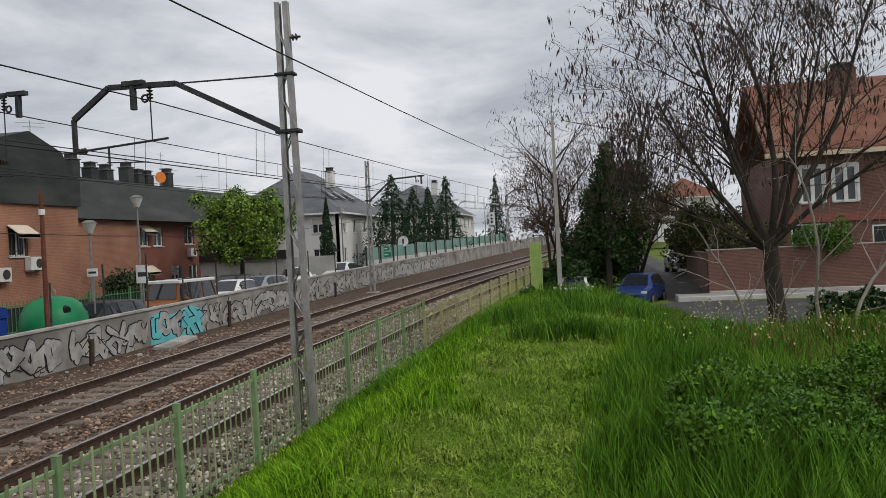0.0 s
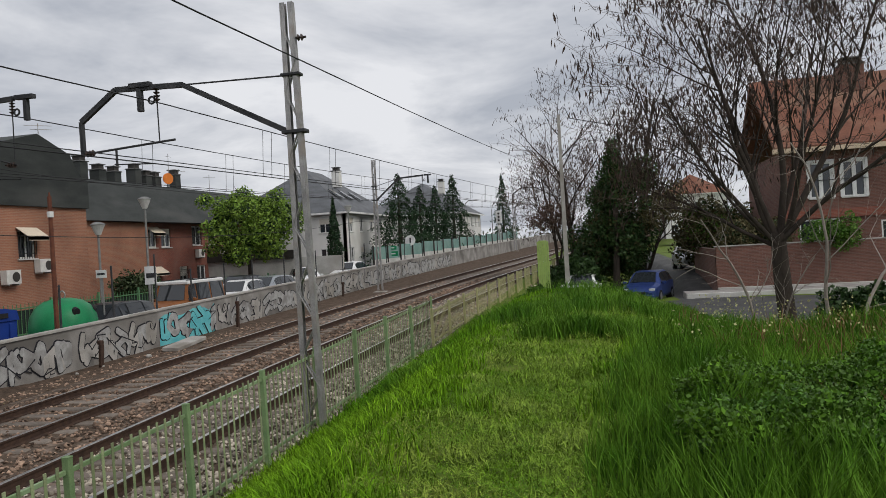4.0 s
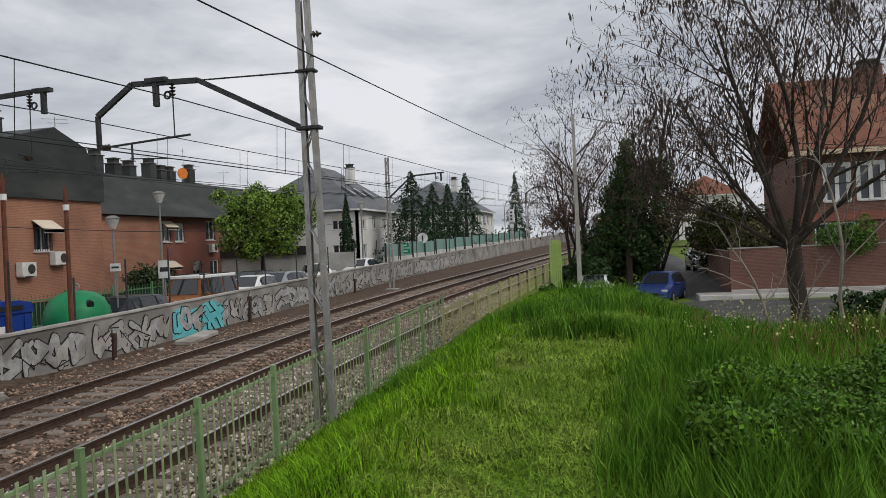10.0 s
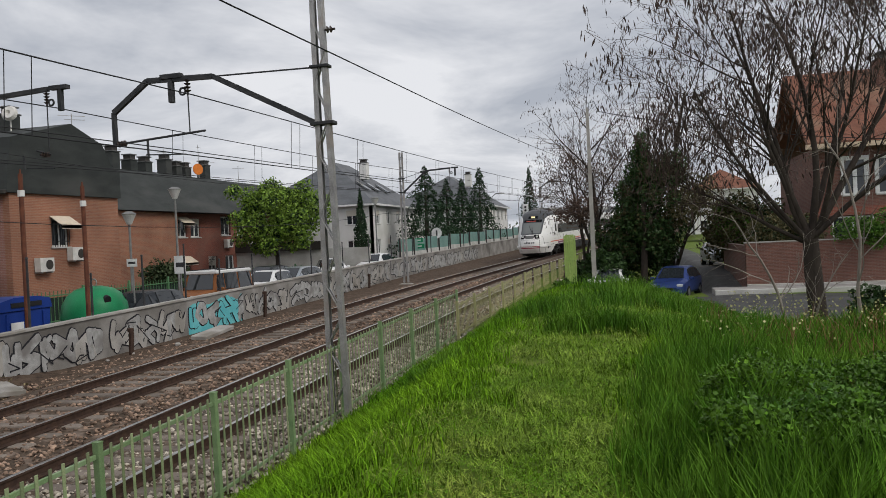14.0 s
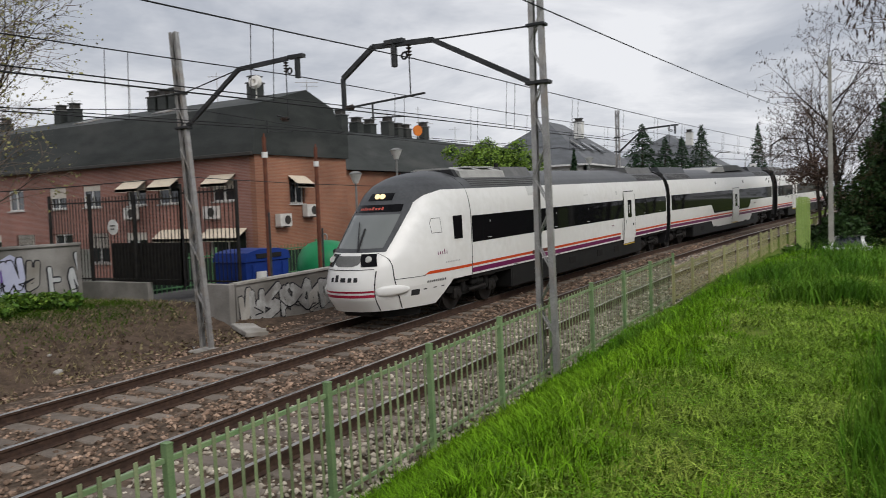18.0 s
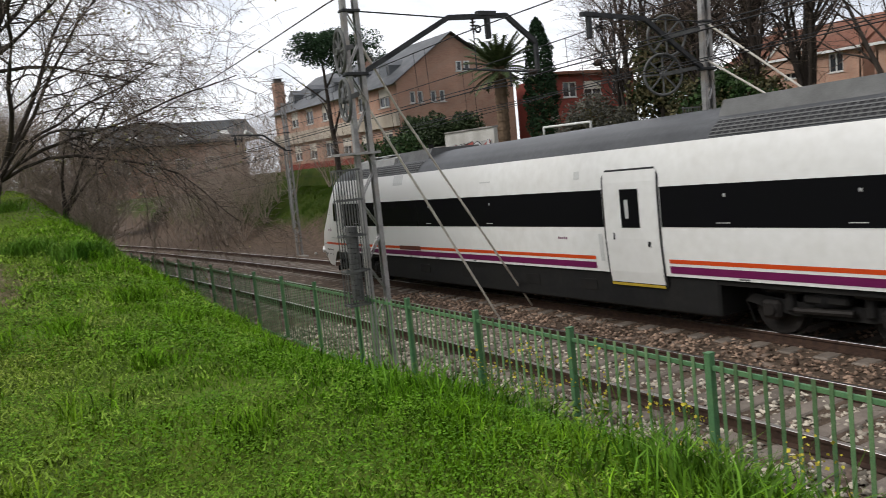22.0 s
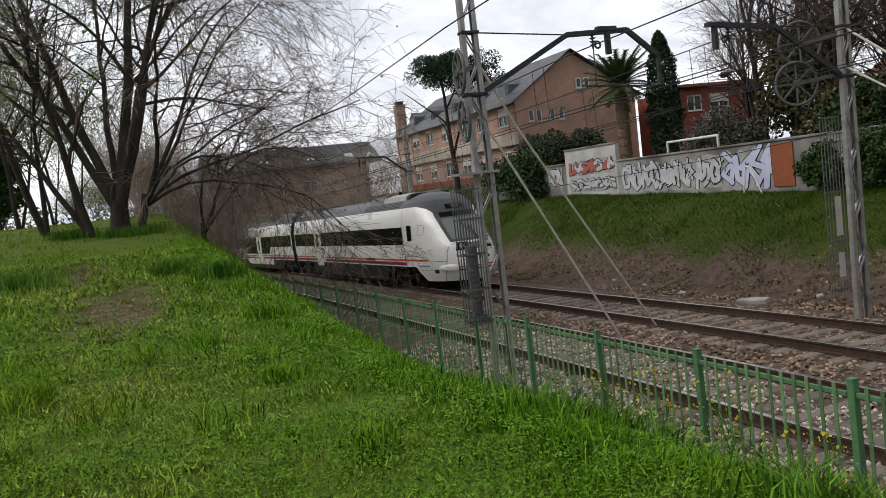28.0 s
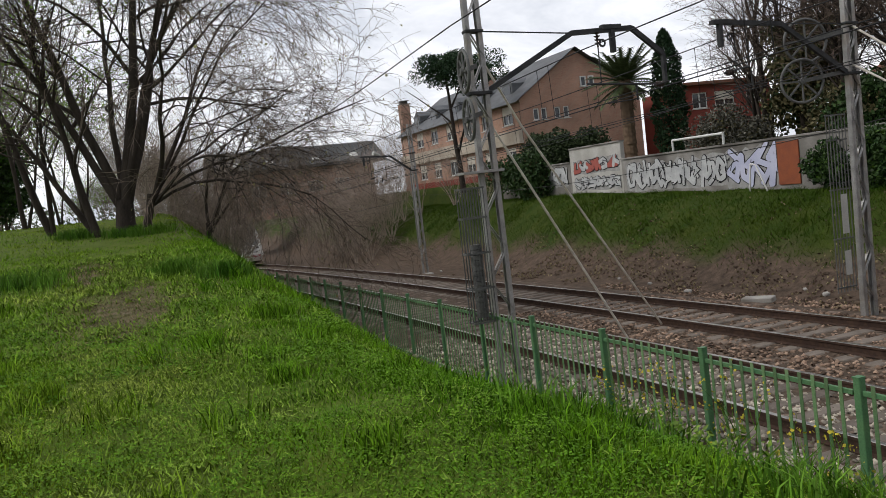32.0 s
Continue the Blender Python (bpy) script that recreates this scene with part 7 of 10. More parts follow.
sg = thing("round_sign", "round white notice sign on the iron fence", "sign", pose(-22.6, 17.42, 2.85))
part("disc", Geo().tube((0, 0, 0), (0, -0.02, 0), 0.26, 0.26, 20), M_WFRAME, sg)
part("sign_bar", Geo().box(0, -0.025, 0.05, 0.26, 0.006, 0.04).box(0, -0.025, -0.06, 0.2, 0.006, 0.04), M_DFRAME, sg)

# ---- white houses with slate roofs and the pale boundary wall ----
def hip_house(name, label, x0, x1, y0, y1, z0, ze, zr, wall_m, roof_m, wins=3, storeys=2, over=0.5):
    t = thing(name, label, "house")
    for p, q, o in (((x0, y0), (x1, y0), (0, -1)), ((x1, y0), (x1, y1), (1, 0)), ((x1, y1), (x0, y1), (0, 1)), ((x0, y1), (x0, y0), (-1, 0))):
        f = Face(p, q, z0, o)
        holes = []
        if o in ((0, -1), (1, 0)):
            n = max(2, int(f.len / 3.2))
            sh = (ze - z0) / storeys
            for s in range(storeys):
                for i in range(n):
                    c = f.len * (i + 0.5) / n
                    holes.append((c - 0.55, c + 0.55, s * sh + 0.9, s * sh + 2.2))
        wall_with(t, f, ze - z0, holes, wall_m)
        for i, h in enumerate(holes):
            window(t, f, h, blind=(0.0, 0.4, 0.0, 0.2)[i % 4])
    cx, cy = (x0 + x1) / 2, (y0 + y1) / 2
    r = max(0.4, abs((y1 - y0) - (x1 - x0)) / 2)
    if y1 - y0 > x1 - x0:
        ridge = [(cx, cy - r, zr), (cx, cy + r, zr)]
    else:
        ridge = [(cx - r, cy, zr), (cx + r, cy, zr)]
    e = [(x0 - over, y0 - over, ze), (x1 + over, y0 - over, ze), (x1 + over, y1 + over, ze), (x0 - over, y1 + over, ze)]
    if y1 - y0 > x1 - x0:
        fs = [(0, 1, 4), (1, 2, 5, 4), (2, 3, 5), (3, 0, 4, 5), (3, 2, 1, 0)]
    else:
        fs = [(3, 0, 4), (0, 1, 5, 4), (1, 2, 5), (2, 3, 4, 5), (3, 2, 1, 0)]
    part("roof", Geo().add(e + ridge, fs), roof_m, t)
    part("eaves_board", Geo().box(cx, y0 - over, ze - 0.08, x1 - x0 + 2 * over, 0.12, 0.16).box(x1 + over, cy, ze - 0.08, 0.12, y1 - y0 + 2 * over, 0.16), M_WFRAME, t)
    return t


hw = hip_house("white_house", "white rendered house with grey slate hipped roof", -34, -22.5, 66, 82, 1.2, 6.6, 11.2, M_WHITEP, M_SLATEG)
chimney(hw, -25.5, 73, 9.4, 1.6, 0.8, M_WHITEP)
for y in (69, 72, 75):
    part("roof_window", Geo().bar((-23.6, y, 8.05), (-24.9, y, 8.95), 0.9, 0.06), M_PANE, hw)
hw2 = hip_house("white_house", "white rendered house with grey slate hipped roof", -30, -17.5, 96, 112, 2.0, 7.2, 11.6, M_WHITEP, M_SLATEG)
chimney(hw2, -21, 102, 10.0, 1.6, 0.8, M_WHITEP)
hw3 = hip_house("white_house", "pale house glimpsed between bare trees", 9.5, 19.5, 130, 142, 2.0, 9, 12.5, M_WHITEP, M_TILE)
gw = thing("boundary_wall", "pale grey garden wall with green glass panels on top", "wall", kind="structure")
wy = [52, 58, 64, 70, 76, 82, 88, 94, 100, 108]
for a, b in zip(wy, wy[1:]):
    f = Face((-16.6 + wall_off(a), a), (-16.6 + wall_off(b), b), lvl((a + b) / 2) - 0.3, (1, 0))
    part("wall_section", f.block(Geo(), 0, f.len, 0, 1.35, -0.2, 0), M_CONCL, gw)
    part("glass_panel", f.block(Geo(), 0.1, f.len - 0.1, 1.35, 2.25, -0.12, -0.08), M_GGLASS, gw)
    part("wall_post", f.block(Geo(), -0.06, 0.06, 0, 2.35, -0.02, 0.08), M_DFRAME, gw)
    part("wall_post", f.block(Geo(), f.len / 2 - 0.05, f.len / 2 + 0.05, 0, 2.35, -0.02, 0.08), M_DFRAME, gw)
part("wall_section", Geo().box(-24, 50.5, 1.9, 13, 0.25, 1.9), M_CONCL, gw)
part("wall_section", Geo().box(-25, 50.3, 3.1, 8, 0.15, 0.6), M_DFRAME, gw)

# ---- terracotta houses far behind the wall ----
def gable_house(name, label, x, y0, y1, z0, ze, zr, wall_m, roof_m, depth=8.0):
    """A house whose ridge runs along y, its long side facing the line, with one dormer gable."""
    t = thing(name, label, "house")
    f = Face((x, y0), (x, y1), z0, (1, 0))
    n = max(2, int(f.len / 3.4))
    holes = []
    for s in (1.0, 3.9):
        for i in range(n):
            c = f.len * (i + 0.5) / n
            holes.append((c - 0.55, c + 0.55, s, s + 1.35))
    wall_with(t, f, ze - z0, holes, wall_m)
    for i, h in enumerate(holes):
        window(t, f, h, blind=0.3 if i % 3 == 0 else 0.0)
    for yy, o in ((y0, -1), (y1, 1)):
        part("gable_wall", Geo().prism([(x, z0), (x, ze), (x - depth / 2, zr - 0.15), (x - depth, ze), (x - depth, z0)], 1, yy - 0.12, yy + 0.12), wall_m, t)
    part("roof", Geo().prism([(x + 0.45, ze - 0.2), (x - depth / 2, zr), (x - depth - 0.4, ze - 0.2), (x - depth - 0.4, ze - 0.02), (x - depth / 2, zr + 0.2), (x + 0.45, ze)], 1, y0 - 0.3, y1 + 0.3), roof_m, t, "clay tile roof")
    part("fascia", Geo().box(x + 0.46, (y0 + y1) / 2, ze - 0.12, 0.06, y1 - y0 + 0.6, 0.18), M_WFRAME, t)
    c = (y0 + y1) / 2
    part("front_gable", Geo().prism([(c - 1.6, ze - 1.2), (c + 1.6, ze - 1.2), (c + 1.6, ze + 0.1), (c, ze + 1.4), (c - 1.6, ze + 0.1)], 0, x - 1.0, x + 0.3), wall_m, t)
    part("gable_trim", Geo().bar((x + 0.36, c - 1.8, ze - 0.05), (x + 0.36, c, ze + 1.5), 0.12, 0.16).bar((x + 0.36, c + 1.8, ze - 0.05), (x + 0.36, c, ze + 1.5), 0.12, 0.16), M_WFRAME, t)
    chimney(t, x - depth / 2 - 0.6, y0 + 1.2, zr - 0.5, 1.3, 0.6, wall_m)
    return t


gable_house("terracotta_house", "terracotta rendered house with clay tile roof", -50, -17.5, -10.5, 1.5, 7.4, 9.6, M_TERRA, M_TILE)
gable_house("terracotta_house", "terracotta rendered house with clay tile roof", -51, -9.2, -2.5, 1.5, 7.6, 9.6, M_TERRA, M_TILE)
gable_house("brick_house", "brown brick house behind bare trees", -48, -29.5, -20.5, 1.5, 7.6, 10.2, M_BRICK_C, M_TILE)
gable_house("brick_house", "brown brick house behind bare trees", -52, -44, -33, 2.5, 8.0, 10.2, M_BRICK_C, M_TILE)

# ---- large brick house with slate roof and dormers above the cutting ----
K = thing("apartment_house", "large brown brick house with slate roof and dormers", "house")
fk = Face((-33.5, -48), (-23.9, -48), 3.0, (0, 1))
hk = [(8.2, 8.65, 3.95, 4.75), (7.6, 8.05, 3.95, 4.75), (6.55, 7.0, 3.95, 4.75), (5.85, 6.3, 3.95, 4.75)]
wall_with(K, fk, 5.45, hk, M_BRICK_C, label="brown brick gable wall")
for h in hk:
    window(K, fk, h, leaves=1)
part("gable", Geo().prism([(-33.5, 8.45), (-23.9, 8.45), (-28.4, 11.55)], 1, -48.25, -48.0), M_BRICK_C, K)
fg2 = Face((-31.4, -47.99), (-26.6, -47.99), 9.0, (0, 1))
window(K, fg2, (2.25, 2.7, 0.0, 0.7), leaves=1, depth=-0.05)
window(K, fg2, (1.6, 2.05, 0.0, 0.7), leaves=1, depth=-0.05)
fk2 = Face((-23.9, -48), (-22.8, -71), 3.0, (1, 0.05))
hk2 = []
for i in range(6):
    for v in (1.0, 3.9):
        hk2.append((1.2 + 3.3 * i, 2.7 + 3.3 * i, v, v + 1.3))
wall_with(K, fk2, 5.45, hk2, M_BRICK_C, label="brown brick facade")
part("brick_band", fk2.block(Geo(), 0, fk2.len, 5.25, 5.45, 0, 0.06), M_CREAMD, K)
part("brick_band", fk2.block(Geo(), 0, fk2.len, 0.0, 0.7, 0, 0.05), M_REDP, K, "dull red plinth band")
for i, h in enumerate(hk2):
    window(K, fk2, h, blind=0.5 if i % 3 else 0.2)
part("balcony_band", fk2.block(Geo(), 0, fk2.len, 2.5, 3.45, 0, 0.3), M_CREAMD, K, "stained cream balcony band")
part("roof", Geo().add([(-23.4, -47.6, 8.25), (-28.35, -47.6, 11.7), (-33.9, -47.6, 8.25), (-22.3, -71.3, 8.25), (-27.3, -71.3, 11.7), (-32.8, -71.3, 8.25)], [(0, 1, 4, 3), (1, 2, 5, 4), (3, 4, 5)]), M_SLATEG, K, "grey slate roof")
for i, y in enumerate((-51, -55.5, -60, -64.5, -68.5)):
    x = -24.3 + (y + 48) * -0.05 - 0.9
    d = part("dormer", Geo().prism([(y - 0.8, 8.9), (y + 0.8, 8.9), (y + 0.8, 9.85), (y, 10.3), (y - 0.8, 9.85)], 0, x - 1.6, x + 0.5), M_SLATEG, K)
    part("dormer_window", Geo().box(x + 0.52, y, 9.4, 0.04, 1.1, 0.75), M_PANE, d)
part("wall", Geo().box(-33.3, -59.5, 5.7, 0.25, 22.6, 5.4), M_BRICK_C, K)
part("wall", Geo().prism([(-22.8, 3.0), (-22.8, 8.2), (-27.4, 11.4), (-32.6, 8.2), (-32.6, 3.0)], 1, -71.2, -71.0), M_BRICK_C, K)
for x, y in ((-26.2, -57.5), (-23.6, -71.6)):
    chimney(K, x, y, 8.6, 2.8, 0.9, M_BRICK_C)
LB = thing("apartment_block", "long brown brick block with a grey slate roof", "building")
part("wall", Geo().box(-18, -104, 4.8, 20, 8, 6.2), M_BRICK_C, LB)
part("roof", Geo().prism([(-98.6, 7.7), (-98.6, 8.05), (-104, 10.7), (-109.4, 8.05), (-109.4, 7.7)], 0, -29.5, -7.0), M_SLATEM, LB, "weathered grey slate roof")
part("gutter", Geo().tube((-29.5, -98.5, 7.75), (-7.0, -98.5, 7.75), 0.09, 0.09, 6), M_DSTEEL, LB)
for x in (-25.5, -20.5, -14.5, -10.5):
    part("skylight", Geo().bar((x, -100.6, 9.12), (x, -99.6, 8.62), 1.0, 0.08), M_WHITEP, LB)
fl = Face((-26, -99.94), (-8, -99.94), 2.0, (0, 1))
for i in range(4):
    window(LB, fl, (1.5 + 3.6 * i, 3.3 + 3.6 * i, 2.6, 4.0), depth=-0.06, sill=False)
R = thing("red_house", "red painted flat-roofed house behind the boundary wall", "house")
frd = Face((-42, -44.4), (-34.9, -45), 3.0, (0, 1))
hr = [(0.7, 2.0, 3.6, 4.6), (3.0, 4.6, 3.6, 4.6), (5.2, 6.4, 3.5, 4.6)]
wall_with(R, frd, 5.1, hr, M_REDP)
for i, h in enumerate(hr):
    window(R, frd, h, blind=0.6 if i % 2 else 0.0)
part("roof_edge", Geo().bar((-42.4, -45.0, 8.2), (-34.5, -45.7, 8.2), 2.4, 0.2), M_TILE, R)
part("wall", Geo().box(-38.4, -49.5, 5.5, 7, 0.3, 5.0), M_REDP, R)
part("wall", Geo().box(-35.0, -47.3, 5.5, 0.3, 4.2, 5.0), M_REDP, R)

# ---- brick house on the street side ----
S = thing("brick_villa", "red brick villa with clay tile roof and French windows", "house")
fs1 = Face((8.6, 40), (21.5, 40), 0.1, (0, -1))
hs = [(1.15, 2.15, 4.2, 5.9), (2.62, 3.62, 4.2, 5.9), (6.2, 7.2, 4.2, 5.9), (0.6, 2.4, 1.3, 3.2), (4.2, 6.2, 1.0, 3.0)]
wall_with(S, fs1, 6.6, hs, M_BRICK_V, label="red-brown brick facade")
for i, h in enumerate(hs):
    w_ = window(S, fs1, h, frame=M_WFRAME, depth=0.04)
    if i < 3:
        g = Geo()
        fs1.block(g, h[0] - 0.1, h[1] + 0.1, h[2] + 0.83, h[2] + 0.86, 0.05, 0.08)
        case = Geo()
        for b in ((h[0] - 0.12, h[0], h[2], h[3] + 0.12), (h[1], h[1] + 0.12, h[2], h[3] + 0.12), (h[0], h[1], h[3], h[3] + 0.12), ((h[0] + h[1]) / 2 - 0.09, (h[0] + h[1]) / 2 + 0.09, h[2], h[3])):
            fs1.block(case, *b, -0.02, 0.04)
        part("casing", case, M_WFRAME, w_, "broad white window casing")
        part("railing", g, M_RAILB, w_, "black iron window bar")
part("band", fs1.block(Geo(), 0, fs1.len, 3.25, 3.65, 0.0, 0.12), M_BRICK_B, S)
part("wall", Geo().box(8.7, 44.5, 3.3, 0.25, 9, 6.6), M_BRICK_V, S)
part("corner_pier", Geo().box(8.75, 40.12, 3.35, 0.32, 0.3, 6.6), M_BRICK_V, S)
part("wall", Geo().box(15.0, 48.9, 3.3, 12.4, 0.25, 6.6), M_BRICK_V, S)
part("roof", Geo().prism([(39.3, 6.55), (44.5, 10.65), (49.6, 6.55), (49.6, 6.75), (44.5, 10.9), (39.3, 6.8)], 0, 8.1, 22), M_TILE, S, "clay tile roof")
part("eaves_board", Geo().box(14.9, 39.35, 6.6, 13.7, 0.2, 0.22), M_CREAM, S)
chimney(S, 12.8, 43.5, 9.5, 1.6, 1.1, M_BRICK_V)
gw2 = thing("garden_wall", "red brick garden wall on a pale plinth", "wall", kind="structure")
part("wall_section", Geo().box(9.1, 38.6, 1.15, 8.0, 0.3, 2.2), M_BRICK_V, gw2)
part("coping", Geo().box(9.1, 38.6, 2.28, 8.1, 0.36, 0.06, 0.01), M_CONC, gw2)
part("wall_section", Geo().box(5.25, 43, 1.1, 0.3, 9, 2.1), M_BRICK_V, gw2)
part("plinth", Geo().box(9.0, 38.35, 0.2, 7.8, 0.4, 0.3), M_CONCL, gw2)
pv = thing("pavement", "pale concrete pavement and kerb by the brick wall", "pavement", kind="structure")
part("slab", Geo().box(10.5, 37.4, 0.12, 14, 1.5, 0.3, 0.02), M_PAVE, pv)
part("kerb", Geo().box(10.5, 36.6, 0.11, 14, 0.14, 0.3, 0.02), M_CONCL, pv)


# ---- trees and shrubs ----
M_BARK = mat("dark_bark", (0.056, 0.044, 0.036), (0.03, 0.024, 0.02), 5, 0.95, 0.6, fine=30, stretch=(1, 1, 0.3))
M_TWIG = mat("brown_twigs", (0.135, 0.10, 0.08), (0.09, 0.067, 0.055), 5, 0.9, 0.0, isl=0.25)
M_TWIGM = mat("ash_brown_twigs", (0.21, 0.165, 0.13), (0.14, 0.108, 0.088), 5, 0.9, 0.0, isl=0.25)
M_TWIGG = mat("grey_twigs", (0.26, 0.23, 0.195), (0.2, 0.175, 0.15), 5, 0.9, 0.0, isl=0.2)
M_TWIGB = mat("warm_brown_brushwood", (0.42, 0.345, 0.29), (0.28, 0.225, 0.185), 5, 0.9, 0.0, isl=0.3)
M_POD = mat("dark_seed_pods", (0.045, 0.032, 0.026), (0.075, 0.05, 0.04), 5, 0.7, 0.0, isl=0.4)
M_LEAFB = mat("bright_green_leaves", (0.125, 0.22, 0.025), (0.20, 0.30, 0.05), 2, 0.55, 0.0, isl=0.4)
M_LEAFD = mat("dark_ivy_and_crown_shade_leaves", (0.022, 0.05, 0.014), (0.04, 0.075, 0.02), 2, 0.5, 0.0, isl=0.45)
M_LEAFW = mat("weed_leaves", (0.045, 0.115, 0.012), (0.085, 0.16, 0.022), 2, 0.55, 0.0, isl=0.45)
M_LEAFH = mat("hedge_leaves", (0.03, 0.05, 0.02), (0.05, 0.07, 0.028), 2, 0.6, 0.0, isl=0.4)
M_TWIGS = mat("grey_shrub_twigs", (0.15, 0.145, 0.12), (0.10, 0.098, 0.08), 3, 0.9, 0.0, isl=0.4)
M_LEAFR = mat("withered_reddish_leaves", (0.13, 0.085, 0.065), (0.085, 0.055, 0.045), 2, 0.8, 0.0, isl=0.4)
M_LEAFO = mat("olive_brown_leaves", (0.075, 0.07, 0.03), (0.10, 0.085, 0.04), 2, 0.6, 0.0, isl=0.4)
M_NEEDLE = mat("conifer_needles", (0.016, 0.04, 0.018), (0.03, 0.06, 0.024), 2, 0.7, 0.0, isl=0.4)
M_BUD = mat("pale_buds", (0.28, 0.27, 0.11), (0.22, 0.2, 0.09), 2, 0.8, 0.0, isl=0.3)
M_PALM = mat("palm_fronds", (0.06, 0.085, 0.034), (0.09, 0.115, 0.05), 2, 0.6, 0.0, isl=0.3)
M_PTRUNK = mat("palm_trunk", (0.22, 0.15, 0.10), (0.14, 0.095, 0.065), 6, 0.95, 0.8, fine=12)
M_FLOWER = mat("pale_seed_heads", (0.42, 0.42, 0.2), (0.34, 0.33, 0.14), 2, 0.8, 0.0, isl=0.3)
M_YFLOWER = mat("yellow_flowers", (0.55, 0.45, 0.04), (0.5, 0.42, 0.06), 2, 0.7, 0.0, isl=0.3)
TR = random.Random(5)


class Wood:
    """Branches as tapered tubes, by level; ends: twig ends with their directions."""

    def __init__(self):
        self.v, self.f, self.ends = [], [], []
        self.tv, self.tf = [], []
        self.tip = 0.0045

    def limb(self, pts, radii, n, thin):
        v, f = (self.tv, self.tf) if thin else (self.v, self.f)
        k = len(v)
        if n == 2:
            for i, p in enumerate(pts):
                a = self.flat * radii[i]
                v.append(p + a)
                v.append(p - a)
            f.extend((k + 2 * i, k + 2 * i + 1, k + 2 * i + 3, k + 2 * i + 2) for i in range(len(pts) - 1))
            return
        for i, p in enumerate(pts):
            d = pts[min(i + 1, len(pts) - 1)] - pts[max(i - 1, 0)]
            d.normalize()
            a = d.orthogonal().normalized()
            b = d.cross(a)
            for j in range(n):
                t = 6.2832 * j / n
                v.append(p + a * (radii[i] * math.cos(t)) + b * (radii[i] * math.sin(t)))
        for i in range(len(pts) - 1):
            for j in range(n):
                f.append((k + i * n + j, k + i * n + (j + 1) % n, k + (i + 1) * n + (j + 1) % n, k + (i + 1) * n + j))

    def grow(self, p, d, length, r, level, spec):
        """spec: per level (segments, children, spread degrees, length ratio, wander, pull in z, sides)."""
        seg, kids, spread, ratio, wander, pull, sides = spec[level]
        pts, radii = [p.copy()], [r]
        d = d.normalized()
        for i in range(seg):
            d = (d + Vector((TR.uniform(-1, 1), TR.uniform(-1, 1), TR.uniform(-1, 1))) * wander + Vector((0, 0, pull))).normalized()
            pts.append(pts[-1] + d * (length / seg))
            radii.append(r * (1 - 0.72 * (i + 1) / seg))
        last = level + 1 >= len(spec)
        self.flat = d.orthogonal().normalized()
        self.flat.rotate(Matrix.Rotation(TR.uniform(0, 6.2832), 3, d))
        self.limb(pts, radii, 2 if last else sides, sides <= 3)
        if level + 1 >= len(spec):
            self.ends.append((pts[-1], d.copy()))
            return
        for c in range(kids):
            t = 0.28 + 0.72 * (c + TR.random()) / kids
            x = t * seg
            i = min(int(x), seg - 1)
            q = pts[i].lerp(pts[i + 1], x - i)
            base = (pts[i + 1] - pts[i]).normalized()
            side = base.orthogonal().normalized()
            side.rotate(Matrix.Rotation(TR.uniform(0, 6.2832), 3, base))
            a = radians(spread * TR.uniform(0.6, 1.3))
            nd = base * math.cos(a) + side * math.sin(a)
            self.grow(q, nd, length * ratio * TR.uniform(0.7, 1.2) * (1.1 - 0.4 * t), max(self.tip, radii[i] * 0.52), level + 1, spec)

    def objects(self, parent, bark, twig, at=None):
        for nm, v, f, m_ in (("trunk", self.v, self.f, bark), ("twig_crown", self.tv, self.tf, twig)):
            if v:
                me = fast_mesh(nm, np.array([tuple(p) for p in v]), np.array(f), np.zeros((0, 3), np.int32), [m_])
                ob = part(nm, me, m_, parent)
                if nm == "twig_crown":
                    tagged(ob, kind="stuff")


def leaf_mesh(name, centres, size, material, aspect=0.6, droop=0.0):
    """Small four-cornered leaves, each turned at random."""
    c = np.asarray(centres, float)
    n = len(c)
    a = RNG.normal(size=(n, 3))
    a /= np.linalg.norm(a, axis=1)[:, None]
    if droop:
        a = a * (1 - droop) + np.array([0, 0, -1.0]) * droop
        a /= np.linalg.norm(a, axis=1)[:, None]
    b = np.cross(a, RNG.normal(size=(n, 3)))
    b /= np.linalg.norm(b, axis=1)[:, None]
    s = size * RNG.uniform(0.6, 1.35, (n, 1))
    V = np.stack([c - a * s / 2, c + b * s * aspect / 2, c + a * s / 2, c - b * s * aspect / 2], 1)
    k = np.arange(n)[:, None] * 4
    return fast_mesh(name, V.reshape(-1, 3), k + np.array([[0, 1, 2, 3]]), np.zeros((0, 3), np.int32), [material])


def clumps(balls, n, shell=0.45, rough=0.25):
    """Points in the outer shells of uneven balls (x, y, z, rx, ry, rz)."""
    vol = np.array([b[3] * b[4] + b[4] * b[5] + b[3] * b[5] for b in balls])
    pick = RNG.choice(len(balls), n, p=vol / vol.sum())
    d = RNG.normal(size=(n, 3))
    d /= np.linalg.norm(d, axis=1)[:, None]
    r = 1 - shell * RNG.uniform(0, 1, n) ** 2
    r *= 1 + rough * np.sin(d[:, 0] * 5 + pick) * np.cos(d[:, 2] * 6 + pick * 2)
    B = np.array(balls)[pick]
    return B[:, :3] + d * B[:, 3:] * r[:, None]


